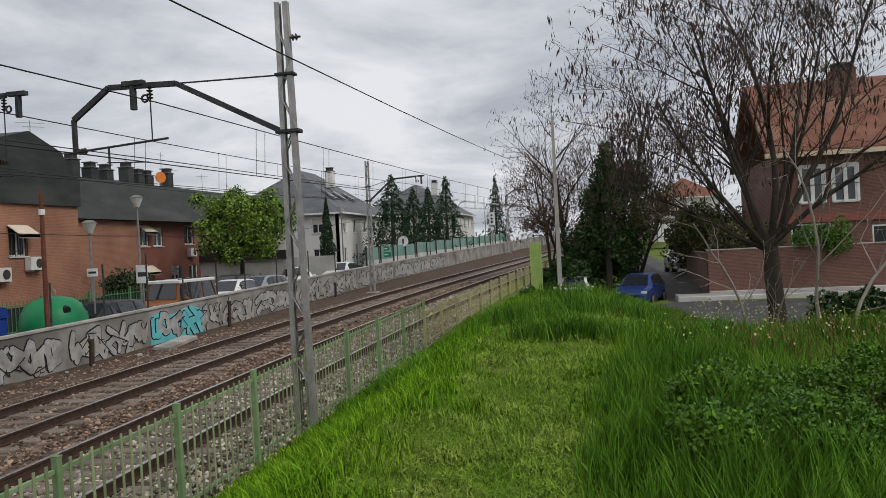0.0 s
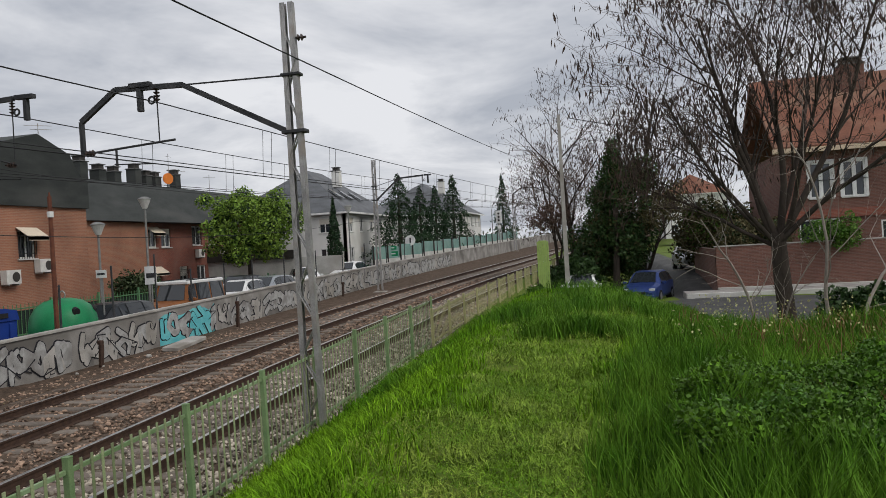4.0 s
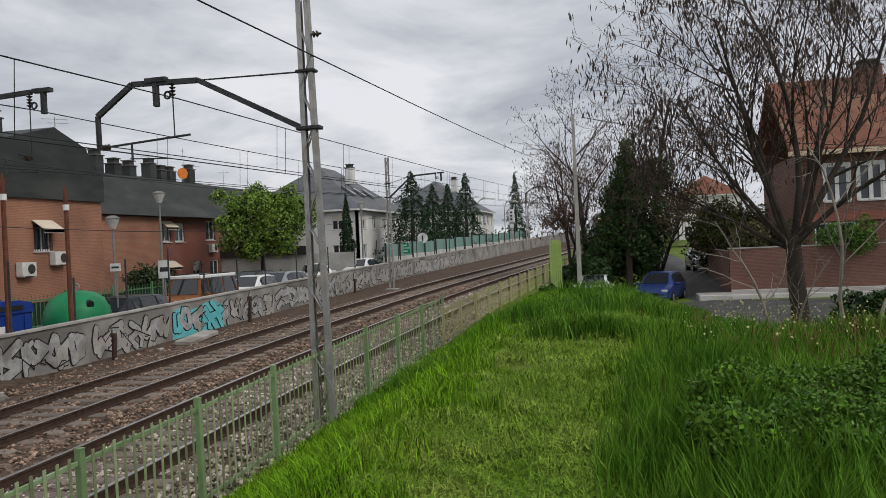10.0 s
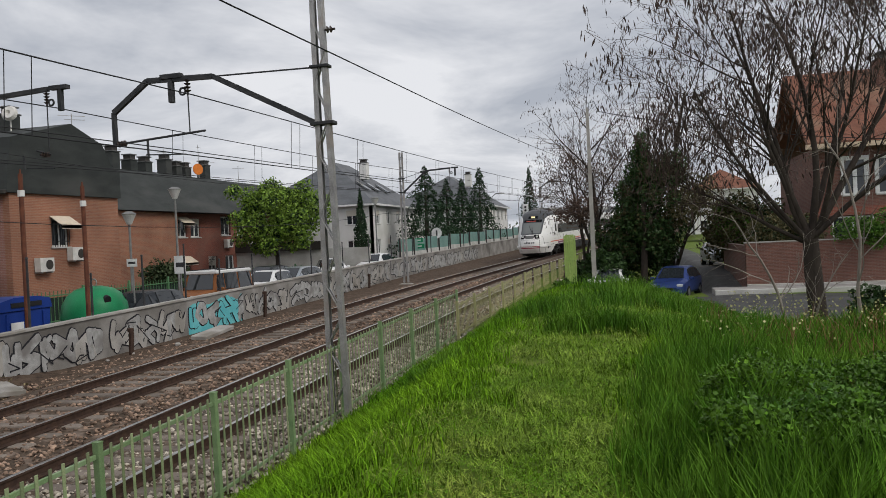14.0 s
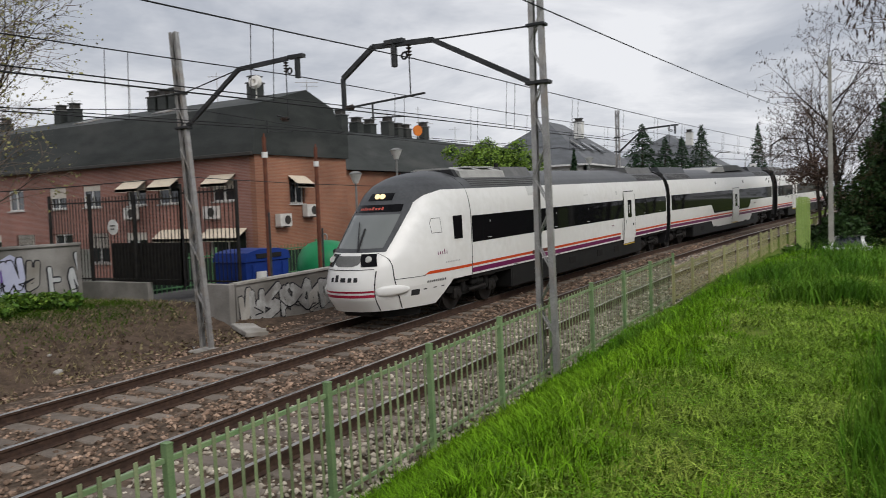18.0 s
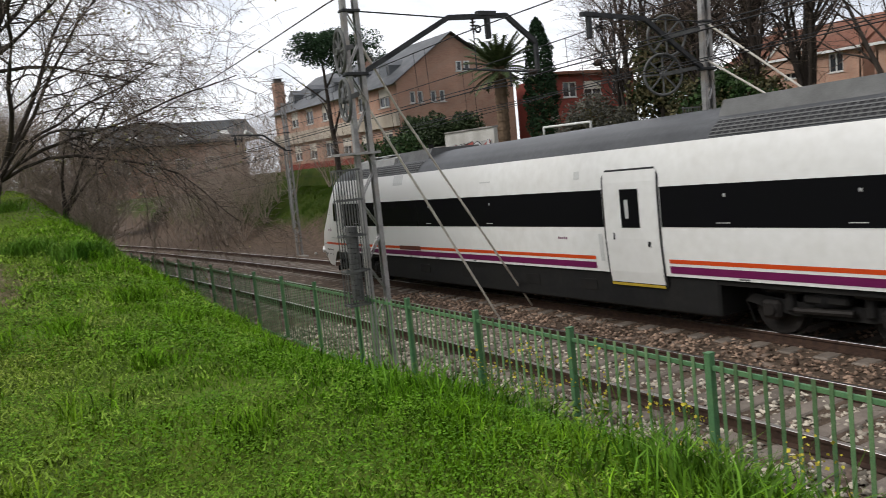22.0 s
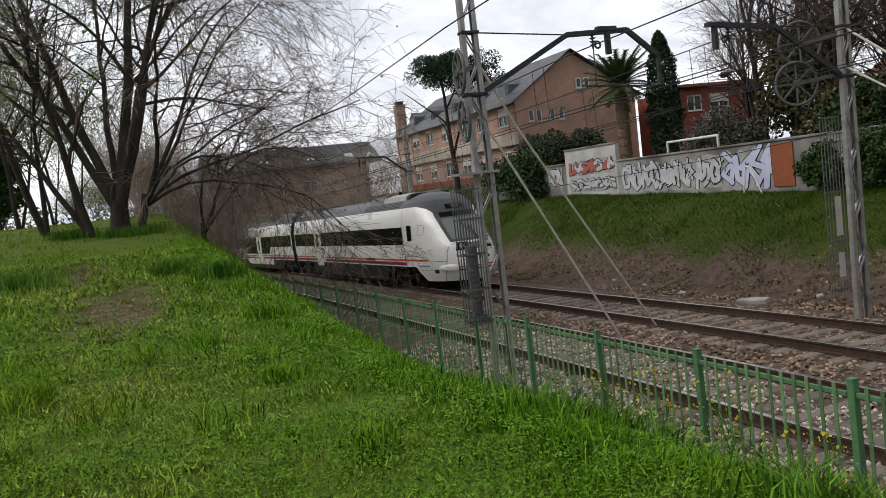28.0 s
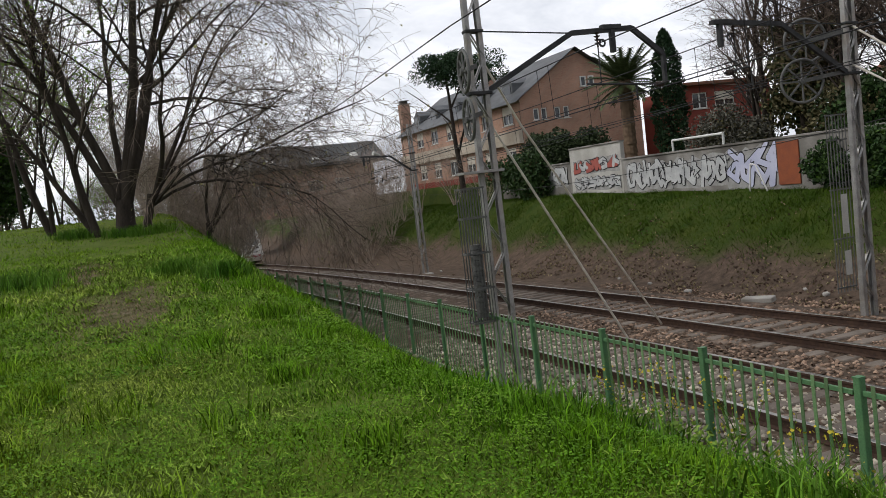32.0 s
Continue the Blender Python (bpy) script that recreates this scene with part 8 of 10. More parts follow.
def bare_tree(name, label, base, stems, spec, bark=None, twig=None, pods=0, pod_size=0.14, buds=0, bud_mat=None, bole=None, tip=0.0045):
    """stems: (direction, length, radius); bole: (height, radius, lean x, lean y) of a common trunk below them."""
    t = thing(name, label, "tree", None, "trees")
    w = Wood()
    w.tip = tip
    if bole:
        bh, br, lx, ly = bole
        b0 = Vector(base)
        top = b0 + Vector((lx, ly, bh))
        w.limb([b0 + Vector((0, 0, -0.2)), b0 + Vector((0, 0, 0.12)), b0.lerp(top, 0.35) + Vector((0.03, 0.02, 0)), b0.lerp(top, 0.7), top + Vector((0, 0, 0.15))], [br * 1.5, br * 1.15, br, br * 0.95, br * 0.8], 10, False)
        base = tuple(top)
    for d, l, r in stems:
        w.grow(Vector(base) + Vector((TR.uniform(-0.1, 0.1), TR.uniform(-0.1, 0.1), -0.15)), Vector(d), l, r, 0, spec)
        if not bole and spec[1][6] == 3:
            me = fast_mesh("stem", np.array([tuple(p) for p in w.v]), np.array(w.f), np.zeros((0, 3), np.int32), [bark or M_BARK])
            part("stem", me, bark or M_BARK, t)
            w.v, w.f = [], []
    w.objects(t, bark or M_BARK, twig or M_TWIG)
    if pods and w.ends:
        e = np.array([tuple(p) for p, d in w.ends])
        c = e[RNG.integers(0, len(e), pods)] + RNG.normal(0, 0.12, (pods, 3)) - np.array([0, 0, pod_size / 2])
        tagged(part("pod_cover", leaf_mesh("pod_cover", c, pod_size, M_POD, 0.2, 0.7), M_POD, t), "hanging dark seed pods", kind="stuff")
    if buds and w.ends:
        buds = int(buds * 0.55)
        e = np.array([tuple(p) for p, d in w.ends])
        c = e[RNG.integers(0, len(e), buds)] + RNG.normal(0, 0.1, (buds, 3))
        tagged(part("bud_cover", leaf_mesh("bud_cover", c, 0.08, bud_mat or M_BUD, 0.7), bud_mat or M_BUD, t), "sparse pale opening buds", kind="stuff")
    return t


# the big pod-bearing tree on the street side of the bank
BIG = [(9, 8, 36, 0.56, 0.13, 0.04, 8), (7, 6, 38, 0.6, 0.14, 0.02, 5), (6, 4, 38, 0.6, 0.12, 0.01, 4), (4, 2, 42, 0.6, 0.14, 0.0, 3), (3, 0, 0, 0, 0.16, -0.02, 3)]
bare_tree("bare_tree", "large bare tree with dark hanging seed pods", (4.15, 19.6, ground_z(4.15, 19.6)),
          [((-0.7, -0.1, 1), 4.0, 0.065), ((-0.38, 0.1, 1), 5.8, 0.085), ((0.05, -0.1, 1), 6.4, 0.09), ((0.45, 0.1, 1), 6.4, 0.09), ((0.9, 0.0, 0.9), 5.6, 0.07), ((-1.0, 0.2, 0.42), 3.5, 0.055), ((-0.55, -0.4, 0.8), 4.5, 0.06), ((0.3, 0.6, 1), 6.0, 0.08), ((0.25, -0.5, 1), 5.2, 0.07), ((-0.2, 0.5, 1), 6.2, 0.08), ((-0.8, 0.4, 0.8), 3.6, 0.05)], BIG, pods=6500, pod_size=0.21, bole=(2.75, 0.21, -0.12, 0.05), tip=0.0065)
MID = [(7, 10, 40, 0.5, 0.1, 0.04, 7), (5, 7, 45, 0.6, 0.15, 0.02, 4), (3, 6, 50, 0.6, 0.18, 0.0, 3), (2, 0, 0, 0, 0.2, 0.0, 3)]
bare_tree("bare_tree", "bare tree with scattered dry leaves behind the ivy", (-1.6, 45.5, 0.5), [((0.0, 0, 1), 9.4, 0.2), ((-0.35, 0.1, 1), 6.8, 0.13), ((0.4, 0, 1), 6.5, 0.12)], MID, pods=2600, pod_size=0.22, tip=0.011)
bare_tree("bare_tree", "bare tree with scattered dry leaves behind the ivy", (2.0, 46.5, 0.4), [((0.05, 0, 1), 10.6, 0.22), ((0.5, 0, 1), 6.8, 0.13), ((-0.3, 0.1, 1), 7.5, 0.12)], MID, pods=2600, pod_size=0.22, tip=0.011)
bare_tree("bare_tree", "thin bare tree leaning by the track", (-2.9, 50, 0.8), [((-0.12, 0, 1), 6.8, 0.1), ((0.2, 0, 1), 5.0, 0.09)], MID, pods=1500, pod_size=0.2, tip=0.011)
SAP = [(9, 7, 42, 0.55, 0.2, 0.03, 6), (6, 5, 45, 0.6, 0.24, 0.01, 3), (4, 0, 0, 0, 0.26, 0.0, 3)]
bare_tree("sapling", "thin pale grey leafless sapling in the long grass", (3.95, 14.5, ground_z(3.95, 14.5)), [((-0.18, 0, 1), 4.2, 0.042), ((0.35, 0.1, 1), 4.4, 0.04), ((0.9, 0.1, 0.8), 3.2, 0.03)], SAP, M_TWIGG, M_TWIGG)
bare_tree("sapling", "thin pale grey leafless sapling in the long grass", (3.35, 17.5, ground_z(3.35, 17.5)), [((-0.35, 0, 1), 3.6, 0.045), ((-1.0, 0, 0.55), 3.2, 0.03), ((0.2, 0, 1), 2.6, 0.03)], SAP, M_TWIGG, M_TWIGG)

# slender budding trees in front of the tan house
SLM = [(7, 13, 34, 0.46, 0.06, 0.05, 7), (5, 8, 38, 0.6, 0.12, 0.03, 4), (3, 5, 42, 0.6, 0.15, 0.02, 3), (3, 0, 0, 0, 0.2, 0.0, 3)]
bare_tree("budding_tree", "slender grey tree with pale opening buds by the wall", (-18.6, 8.5, ground_z(-18.6, 8.5)), [((0.02, 0, 1), 9.6, 0.1), ((0.05, -0.35, 1), 7.5, 0.09), ((0, 0.32, 1), 8.0, 0.08)], SLM, M_BARK, M_TWIGM, buds=9000, tip=0.009)
bare_tree("budding_tree", "slender grey tree with pale opening buds by the wall", (-18.9, 9.4, ground_z(-18.9, 9.4)), [((0.0, 0.12, 1), 9.4, 0.09), ((0, 0.45, 1), 7.4, 0.08), ((0.2, -0.2, 1), 7.5, 0.06)], SLM, M_BARK, M_TWIGM, buds=7000, tip=0.009)

# the great spreading tree on the bank towards the curve
WEEP = [(11, 9, 50, 0.52, 0.12, -0.022, 9), (9, 8, 46, 0.58, 0.17, -0.035, 5), (6, 6, 46, 0.56, 0.18, -0.06, 4), (4, 5, 42, 0.62, 0.15, -0.09, 3), (2, 0, 0, 0, 0.15, -0.12, 3)]
LOWW = [(10, 12, 46, 0.5, 0.2, -0.09, 6), (7, 8, 48, 0.56, 0.2, -0.085, 4), (5, 7, 46, 0.55, 0.15, -0.08, 3), (4, 0, 0, 0, 0.15, -0.12, 3)]
AIRY = [(8, 9, 38, 0.52, 0.08, 0.02, 8), (6, 8, 40, 0.58, 0.13, 0.01, 5), (4, 5, 42, 0.6, 0.15, 0.0, 3), (3, 0, 0, 0, 0.18, -0.02, 3)]
gz = ground_z(1.0, -23.5)
bare_tree("spreading_tree", "great leafless spreading tree with drooping fine twigs", (1.0, -23.5, gz), [((-0.1, 0.05, 1), 9.5, 0.17), ((0.24, 0.0, 1), 9.0, 0.14), ((-0.26, 0.15, 1), 9.2, 0.13), ((-0.42, 0.2, 1), 9.0, 0.11), ((0.42, -0.2, 1), 8.6, 0.12), ((-0.2, -0.35, 1), 9.0, 0.1)], WEEP, M_BARK, M_TWIG, buds=6000, bud_mat=M_BUD, bole=(0.8, 0.26, 0.0, 0.0), tip=0.0068)
bare_tree("spreading_tree", "low drooping leafless tree beside the great one", (0.5, -23.0, ground_z(0.5, -23.0)), [((-0.45, 0.3, 1.0), 6.6, 0.075), ((-0.7, 0.35, 1.0), 6.6, 0.055), ((-0.2, 0.2, 1), 6.4, 0.07), ((-0.8, 0.1, 0.9), 6.6, 0.05), ((-0.4, 0.7, 0.9), 5.4, 0.045), ((-0.65, -0.2, 0.8), 6.2, 0.05), ((-1.0, 0.3, 0.7), 6.4, 0.045)], LOWW, M_BARK, M_TWIGM, buds=500, bole=(0.9, 0.11, -0.2, 0.14), tip=0.0072)
bare_tree("spreading_tree", "low drooping leafless tree on the edge of the bank", (-1.3, -26.2, ground_z(-1.3, -26.2)), [((-0.35, 0.3, 1.0), 5.4, 0.06), ((-0.7, 0.2, 1.0), 5.6, 0.05), ((0.1, 0.3, 1), 5.2, 0.05), ((-0.2, -0.4, 1), 5.6, 0.05), ((-0.6, 0.6, 0.8), 4.6, 0.045)], LOWW, M_BARK, M_TWIGM, buds=400, bole=(0.5, 0.09, 0.0, 0.0), tip=0.0075)
bare_tree("spreading_tree", "leaning leafless tree on the grassy bank", (1.75, -23.9, ground_z(1.75, -23.9)), [((0.15, -0.05, 1), 6.5, 0.12), ((0.5, -0.2, 1), 6.8, 0.09)], AIRY, M_BARK, M_TWIGM, buds=2500, bud_mat=M_LEAFB, tip=0.009)
bare_tree("spreading_tree", "leaning leafless tree on the grassy bank", (3.2, -26.0, ground_z(3.2, -26.0)), [((0.35, -0.2, 1), 8.0, 0.12), ((-0.1, 0.1, 1), 6.5, 0.08)], AIRY, M_BARK, M_TWIGM, buds=5000, bud_mat=M_LEAFB, tip=0.01)
for x, y, h in ((4.4, -31, 7), (6.4, -36, 8), (8.4, -40, 8), (5.2, -50, 9), (9.6, -58, 10), (3.3, -40, 8), (7.4, -46, 9)):
    bare_tree("young_tree", "thin young tree with pale green buds on the far bank", (x, y, ground_z(x, y)), [((0.1, 0, 1), h, 0.09), ((-0.2, 0, 1), h * 0.7, 0.06)], AIRY, M_BARK, M_TWIGM, buds=5200, bud_mat=M_LEAFB, tip=0.011)

# brushwood along the cutting, beyond the mast
BRUSH = [(5, 8, 30, 0.6, 0.12, 0.03, 4), (3, 6, 38, 0.6, 0.13, 0.0, 3), (2, 0, 0, 0, 0.18, -0.04, 3)]
spots = [(-13.8, -58, 5.4), (-12.5, -64, 5.5), (-15.5, -62, 6), (-20.2, -47, 3.2), (-20.0, -52, 4), (-13.0, -72, 6), (-13.5, -76, 7)]
spots += [(-2.0 - 0.03 * i + TR.uniform(-0.4, 0.8), -27 - 1.6 * i, 2.4 + 0.14 * i) for i in range(14)]
spots += [(TR.uniform(-0.6, 1.0), -29 - 2.0 * i, 3.0 + 0.12 * i) for i in range(8)]
spots += [(TR.uniform(-17.5, -13.4), -57 - 2.4 * i, 4.8 + 0.1 * i) for i in range(7)]
spots += [(-2.4 + bend(-29 - 2.2 * i) + TR.uniform(-0.9, 0.5), -29 - 2.2 * i, 3.4 + 0.1 * i) for i in range(9)]
spots += [(TR.uniform(-19.5, -14.2), -56 - 1.5 * i, 5.4 + 0.09 * i) for i in range(11)]
for i, (x, y, h) in enumerate(spots):
    gz = max(ground_z(x, y), lvl(y) - 0.3)
    stems = [((TR.uniform(-0.55, 0.55), TR.uniform(-0.55, 0.55), 1), h * TR.uniform(0.55, 1.15), 0.028) for _ in range(9)]
    bare_tree("brushwood", "thicket of bare brown saplings beside the track", (x, y, gz), stems, BRUSH, M_TWIGB, M_TWIGB, tip=0.009)

for x, y, h in ((2.0, -50, 3.0), (4.5, -54, 2.4), (8.6, -57, 2.6), (3.4, -62, 3.0), (10.6, -63, 3.0), (0.4, -56, 4.2)):
    stems = [((TR.uniform(-0.6, 0.6), TR.uniform(-0.6, 0.6), 1), h * TR.uniform(0.55, 1.1), 0.035) for _ in range(9)]
    bare_tree("brushwood", "grey-green leafless thicket at the end of the meadow", (x, y, ground_z(x, y)), stems, BRUSH, M_TWIGM, M_TWIGM, buds=2500, bud_mat=M_LEAFB, tip=0.012)
for x, y, h in ((-3.7, -25.5, 2.6), (-4.0, -29, 3.0), (-3.9, -33, 3.4), (-3.6, -37.5, 3.8)):
    bare_tree("sapling", "pale bare sapling on the bank by the fence", (x + bend(y), y, max(ground_z(x, y), lvl(y) - 0.3)), [((TR.uniform(-0.3, 0.3), TR.uniform(-0.3, 0.3), 1), h, 0.022), ((TR.uniform(-0.4, 0.4), 0.2, 1), h * 0.8, 0.018)], BRUSH[:2], M_TWIGG, M_TWIGG, tip=0.007)

# bare trees above the wall
for x, y, h in ((-26.5, -29, 8), (-24.6, -22.5, 8), (-27.5, -25, 9), (-24, -14.5, 8), (-25.5, -18.5, 9), (-24.5, -10.5, 8), (-27, -22, 8.5), (-26, -6.5, 7.5), (-30, -13, 9.5), (-29, -27, 7), (-26.0, -23.6, 9), (-25.0, -20.6, 8), (-28.5, -30.5, 8.5), (-27.2, -27.0, 9.5), (-31, -25, 10), (-29, -21, 10)):
    bare_tree("bare_tree", "dense bare tree above the boundary wall", (x, y, ground_z(x, y)), [((0, 0, 1), h, 0.17), ((0.35, 0.2, 1), h * 0.75, 0.11), ((-0.2, -0.35, 1), h * 0.75, 0.11)], MID, tip=0.009)


def leafy(name, label, balls, n, size, material, trunk=None, category="tree", aspect=0.7, extra=None):
    n, size = int(n * 0.8), size * 1.1
    t = thing(name, label, category, None, "trees" if category == "tree" else "")
    part("crown", leaf_mesh("crown", clumps(balls, n), size, material, aspect), material, t)
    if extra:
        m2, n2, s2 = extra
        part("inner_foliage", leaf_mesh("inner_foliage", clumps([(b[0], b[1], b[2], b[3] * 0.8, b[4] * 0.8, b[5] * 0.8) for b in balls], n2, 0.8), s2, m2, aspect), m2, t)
    if trunk:
        w = Wood()
        w.grow(Vector(trunk[0]), Vector((0.03, 0, 1)), trunk[1], trunk[2], 0, [(5, 6, 40, 0.5, 0.08, 0.03, 8), (4, 0, 0, 0, 0.15, 0.02, 4)])
        w.objects(t, M_BARK, M_TWIG)
    return t


def rand_balls(c, r, k, br, flat=1.0, seed=0):
    q = random.Random(seed)
    out = []
    for _ in range(k):
        d = Vector((q.gauss(0, 1), q.gauss(0, 1), q.gauss(0, 1))).normalized() * q.uniform(0.35, 1.0)
        s = br * q.uniform(0.7, 1.25)
        out.append((c[0] + d.x * r[0], c[1] + d.y * r[1], c[2] + d.z * r[2], s, s, s * flat))
    return out


leafy("ivy_thicket", "dark ivy-covered thicket beside the fence", rand_balls((0.3, 43.0, 2.7), (2.5, 1.5, 2.5), 30, 0.8, 1.0, 1) + rand_balls((1.0, 41.6, 5.6), (1.5, 1.2, 1.5), 14, 0.62, 1.0, 63) + rand_balls((0.6, 41.6, 7.3), (0.5, 0.5, 0.9), 6, 0.4, 1.2, 64), 30000, 0.14, M_LEAFD, ((0.5, 41.8, 0.2), 6.6, 0.2), "shrub", extra=(M_LEAFO, 7000, 0.16))
leafy("ivy_thicket", "dark ivy-covered thicket beside the fence", rand_balls((-2.1, 43.5, 1.7), (1.3, 1.0, 1.5), 10, 0.8, 1.0, 2), 9000, 0.18, M_LEAFD, None, "shrub")
leafy("ivy_thicket", "dark ivy-covered thicket beside the fence", rand_balls((-1.5, 41.2, 0.8), (1.0, 1.2, 1.0), 12, 0.7, 1.0, 41), 9000, 0.17, M_LEAFD, None, "shrub")
leafy("ivy_thicket", "dark ivy-covered thicket beside the fence", rand_balls((-3.0, 31.0, 0.75), (0.4, 3.0, 0.2), 9, 0.35, 1.0, 42), 4000, 0.14, M_LEAFW, None, "shrub")
leafy("shrub", "reddish brown leafless shrub mass by the street", rand_balls((2.8, 42.5, 4.8), (1.5, 1.2, 1.5), 10, 0.75, 1.0, 3), 6000, 0.11, M_LEAFO, None, "shrub")
leafy("garden_hedge", "olive green hedge beside the driveway", rand_balls((6.4, 47.5, 3.0), (2.4, 2.5, 1.6), 16, 1.1, 1.0, 4), 9000, 0.2, M_LEAFO, None, "shrub", extra=(M_LEAFD, 6000, 0.2))
leafy("garden_shrub", "green garden shrub by the villa", rand_balls((10.2, 38.2, 2.6), (1.1, 0.7, 0.7), 8, 0.45, 1.0, 5), 3500, 0.11, M_LEAFW, None, "shrub")
leafy("roadside_shrub", "dark green shrub under the big tree", rand_balls((6.4, 20.5, 0.9), (1.6, 1.0, 0.35), 10, 0.5, 1.0, 6), 7000, 0.12, M_LEAFD, None, "shrub")
# the green tree's dark inner leaves put the crown's shade into their colour
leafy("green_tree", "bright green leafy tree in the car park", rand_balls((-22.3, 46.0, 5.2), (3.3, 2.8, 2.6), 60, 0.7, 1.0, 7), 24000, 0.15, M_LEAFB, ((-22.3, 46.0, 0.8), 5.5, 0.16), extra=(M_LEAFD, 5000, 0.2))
leafy("clipped_shrub", "dark green shrub by the terrace", rand_balls((-23.2, 34.5, 1.7), (0.6, 2.6, 0.7), 8, 0.8, 1.0, 8), 6000, 0.14, M_LEAFH, None, "shrub")


leafy("shrub", "brown-leaved overhanging thicket beside the fence", rand_balls((-2.75, 42.7, 4.2), (1.15, 0.8, 1.0), 22, 0.36, 1.0, 67), 4200, 0.085, M_LEAFR, ((-2.6, 42.7, 0.4), 3.6, 0.08), "shrub")


def conifer(name, label, x, y, z0, h, r, n, material, lean=0.0):
    t = thing(name, label, "tree", None, "trees")
    part("trunk", Geo().tube((x, y, z0), (x, y, z0 + h * 0.95), r * 0.07 + 0.05, 0.02, 8), M_BARK, t)
    u = 0.03 + 0.97 * (1 - RNG.uniform(0, 1, n) ** 0.62)
    whorl = 1.18 - 0.62 * ((u * h * 0.95 + 0.12 * np.sin(u * 40)) % 1.0)
    rad = r * (1 - u * 0.97) * np.clip(u * 8, 0.6, 1) * whorl * RNG.uniform(0.3, 1.05, n) ** 0.4
    a = RNG.uniform(0, 6.2832, n)
    k = 1 + 0.34 * np.sin(a * 3 + u * 14) * np.cos(a * 2 - u * 9)
    c = np.stack([x + np.cos(a) * rad * k, y + np.sin(a) * rad * k, z0 + h * u - rad * 0.25], 1)
    part("crown", leaf_mesh("crown", c, 0.26, material, 0.35, 0.2), material, t)


conifer("fir_tree", "dark green fir tree by the white houses", -18.8, 71, 1.2, 8.9, 4.1, 9500, M_NEEDLE)
conifer("fir_tree", "dark green fir tree by the white houses", -17.6, 74.5, 1.2, 7.9, 3.0, 6500, M_NEEDLE)
conifer("fir_tree", "dark green fir tree by the white houses", -16.6, 77, 1.2, 8.0, 2.8, 6500, M_NEEDLE)
conifer("fir_tree", "dark green fir tree by the white houses", -15.9, 83, 1.2, 9.6, 3.3, 7500, M_NEEDLE)
conifer("cypress", "slim dark cypress by the white house", -22.5, 63, 1.2, 6.6, 1.0, 4000, M_NEEDLE)
conifer("cypress", "slim dark cypress by the white house", -13.0, 103, 1.8, 10.4, 2.2, 5500, M_NEEDLE)
conifer("fir_tree", "dark green garden conifer behind the wall", -40, -15.5, 1.4, 5.0, 1.6, 4500, M_NEEDLE)
conifer("fir_tree", "dark green garden conifer behind the wall", -38.5, -12.5, 1.4, 4.6, 1.5, 4500, M_NEEDLE)
conifer("cypress", "slim dark cypress in the garden", -41.5, -9.6, 1.4, 6.0, 0.55, 3000, M_NEEDLE)
conifer("fir_tree", "dark green garden conifer behind the wall", -40, -5.5, 1.4, 4.4, 1.5, 4000, M_NEEDLE)


def column(name, label, x, y, z0, h, r, n, material):
    t = thing(name, label, "tree", None, "trees")
    u = RNG.uniform(0, 1, n)
    prof = np.interp(u, [0, 0.08, 0.35, 0.75, 0.95, 1], [0.55, 0.85, 1.0, 0.75, 0.3, 0.05])
    a = RNG.uniform(0, 6.2832, n)
    rad = r * prof * RNG.uniform(0.6, 1.08, n) * (1 + 0.12 * np.sin(a * 4 + u * 30))
    part("crown", leaf_mesh("crown", np.stack([x + np.cos(a) * rad, y + np.sin(a) * rad, z0 + h * u], 1), 0.22, material, 0.4), material, t)
    part("trunk", Geo().tube((x, y, z0 - 0.6), (x, y, z0 + h * 0.8), 0.14, 0.04, 8), M_BARK, t)


column("cypress", "tall dense dark green cypress above the wall", -27.0, -36.2, 3.3, 7.0, 0.95, 9000, M_NEEDLE)
pine = rand_balls((-19.6, -48.5, 10.75), (3.2, 2.7, 1.15), 46, 0.72, 0.75, 12)
leafy("umbrella_pine", "umbrella pine with a flat dark crown", pine, 19000, 0.17, M_NEEDLE, ((-19.3, -48.5, 2.6), 8.4, 0.22), aspect=0.4)
leafy("ivy_hedge", "dense dark ivy hedge on top of the cutting", rand_balls((-20.6, -41.5, 3.1), (0.7, 3.6, 1.1), 20, 0.95, 1.0, 13), 18000, 0.16, M_LEAFD, None, "hedge", extra=(M_LEAFO, 3000, 0.16))
leafy("garden_hedge", "dark clipped hedge behind the boundary wall", rand_balls((-23.2, -42.2, 4.5), (0.8, 4.6, 0.75), 24, 0.9, 1.0, 14), 15000, 0.17, M_LEAFH, None, "hedge")
leafy("garden_shrub", "grey twiggy shrub behind the boundary wall", rand_balls((-24.4, -28.8, 4.0), (0.9, 2.2, 0.7), 12, 0.85, 1.0, 15), 11000, 0.11, M_TWIGS, None, "hedge", extra=(M_LEAFO, 3000, 0.12))
leafy("evergreen_tree", "dark evergreen tree above the wall", rand_balls((-23.6, -21.0, 3.9), (0.9, 1.6, 0.9), 12, 0.75, 1.0, 16), 9000, 0.16, M_LEAFD, ((-23.6, -21.0, 1.8), 2.6, 0.12))
leafy("evergreen_tree", "grey-green conifer above the wall", rand_balls((-25.4, -25.2, 6.6), (1.3, 1.6, 3.0), 20, 0.8, 1.0, 17), 7000, 0.18, M_LEAFO, ((-25.4, -25.2, 2.0), 6.5, 0.18), extra=(M_LEAFH, 4000, 0.18))
leafy("evergreen_thicket", "dense dull olive-brown thicket behind the boundary wall", rand_balls((-24.6, -22.2, 4.1), (1.2, 3.0, 1.4), 26, 0.8, 1.0, 51), 13000, 0.15, M_LEAFO, ((-24.6, -22.2, 2.0), 4.0, 0.12), "shrub", extra=(M_LEAFH, 6000, 0.16))
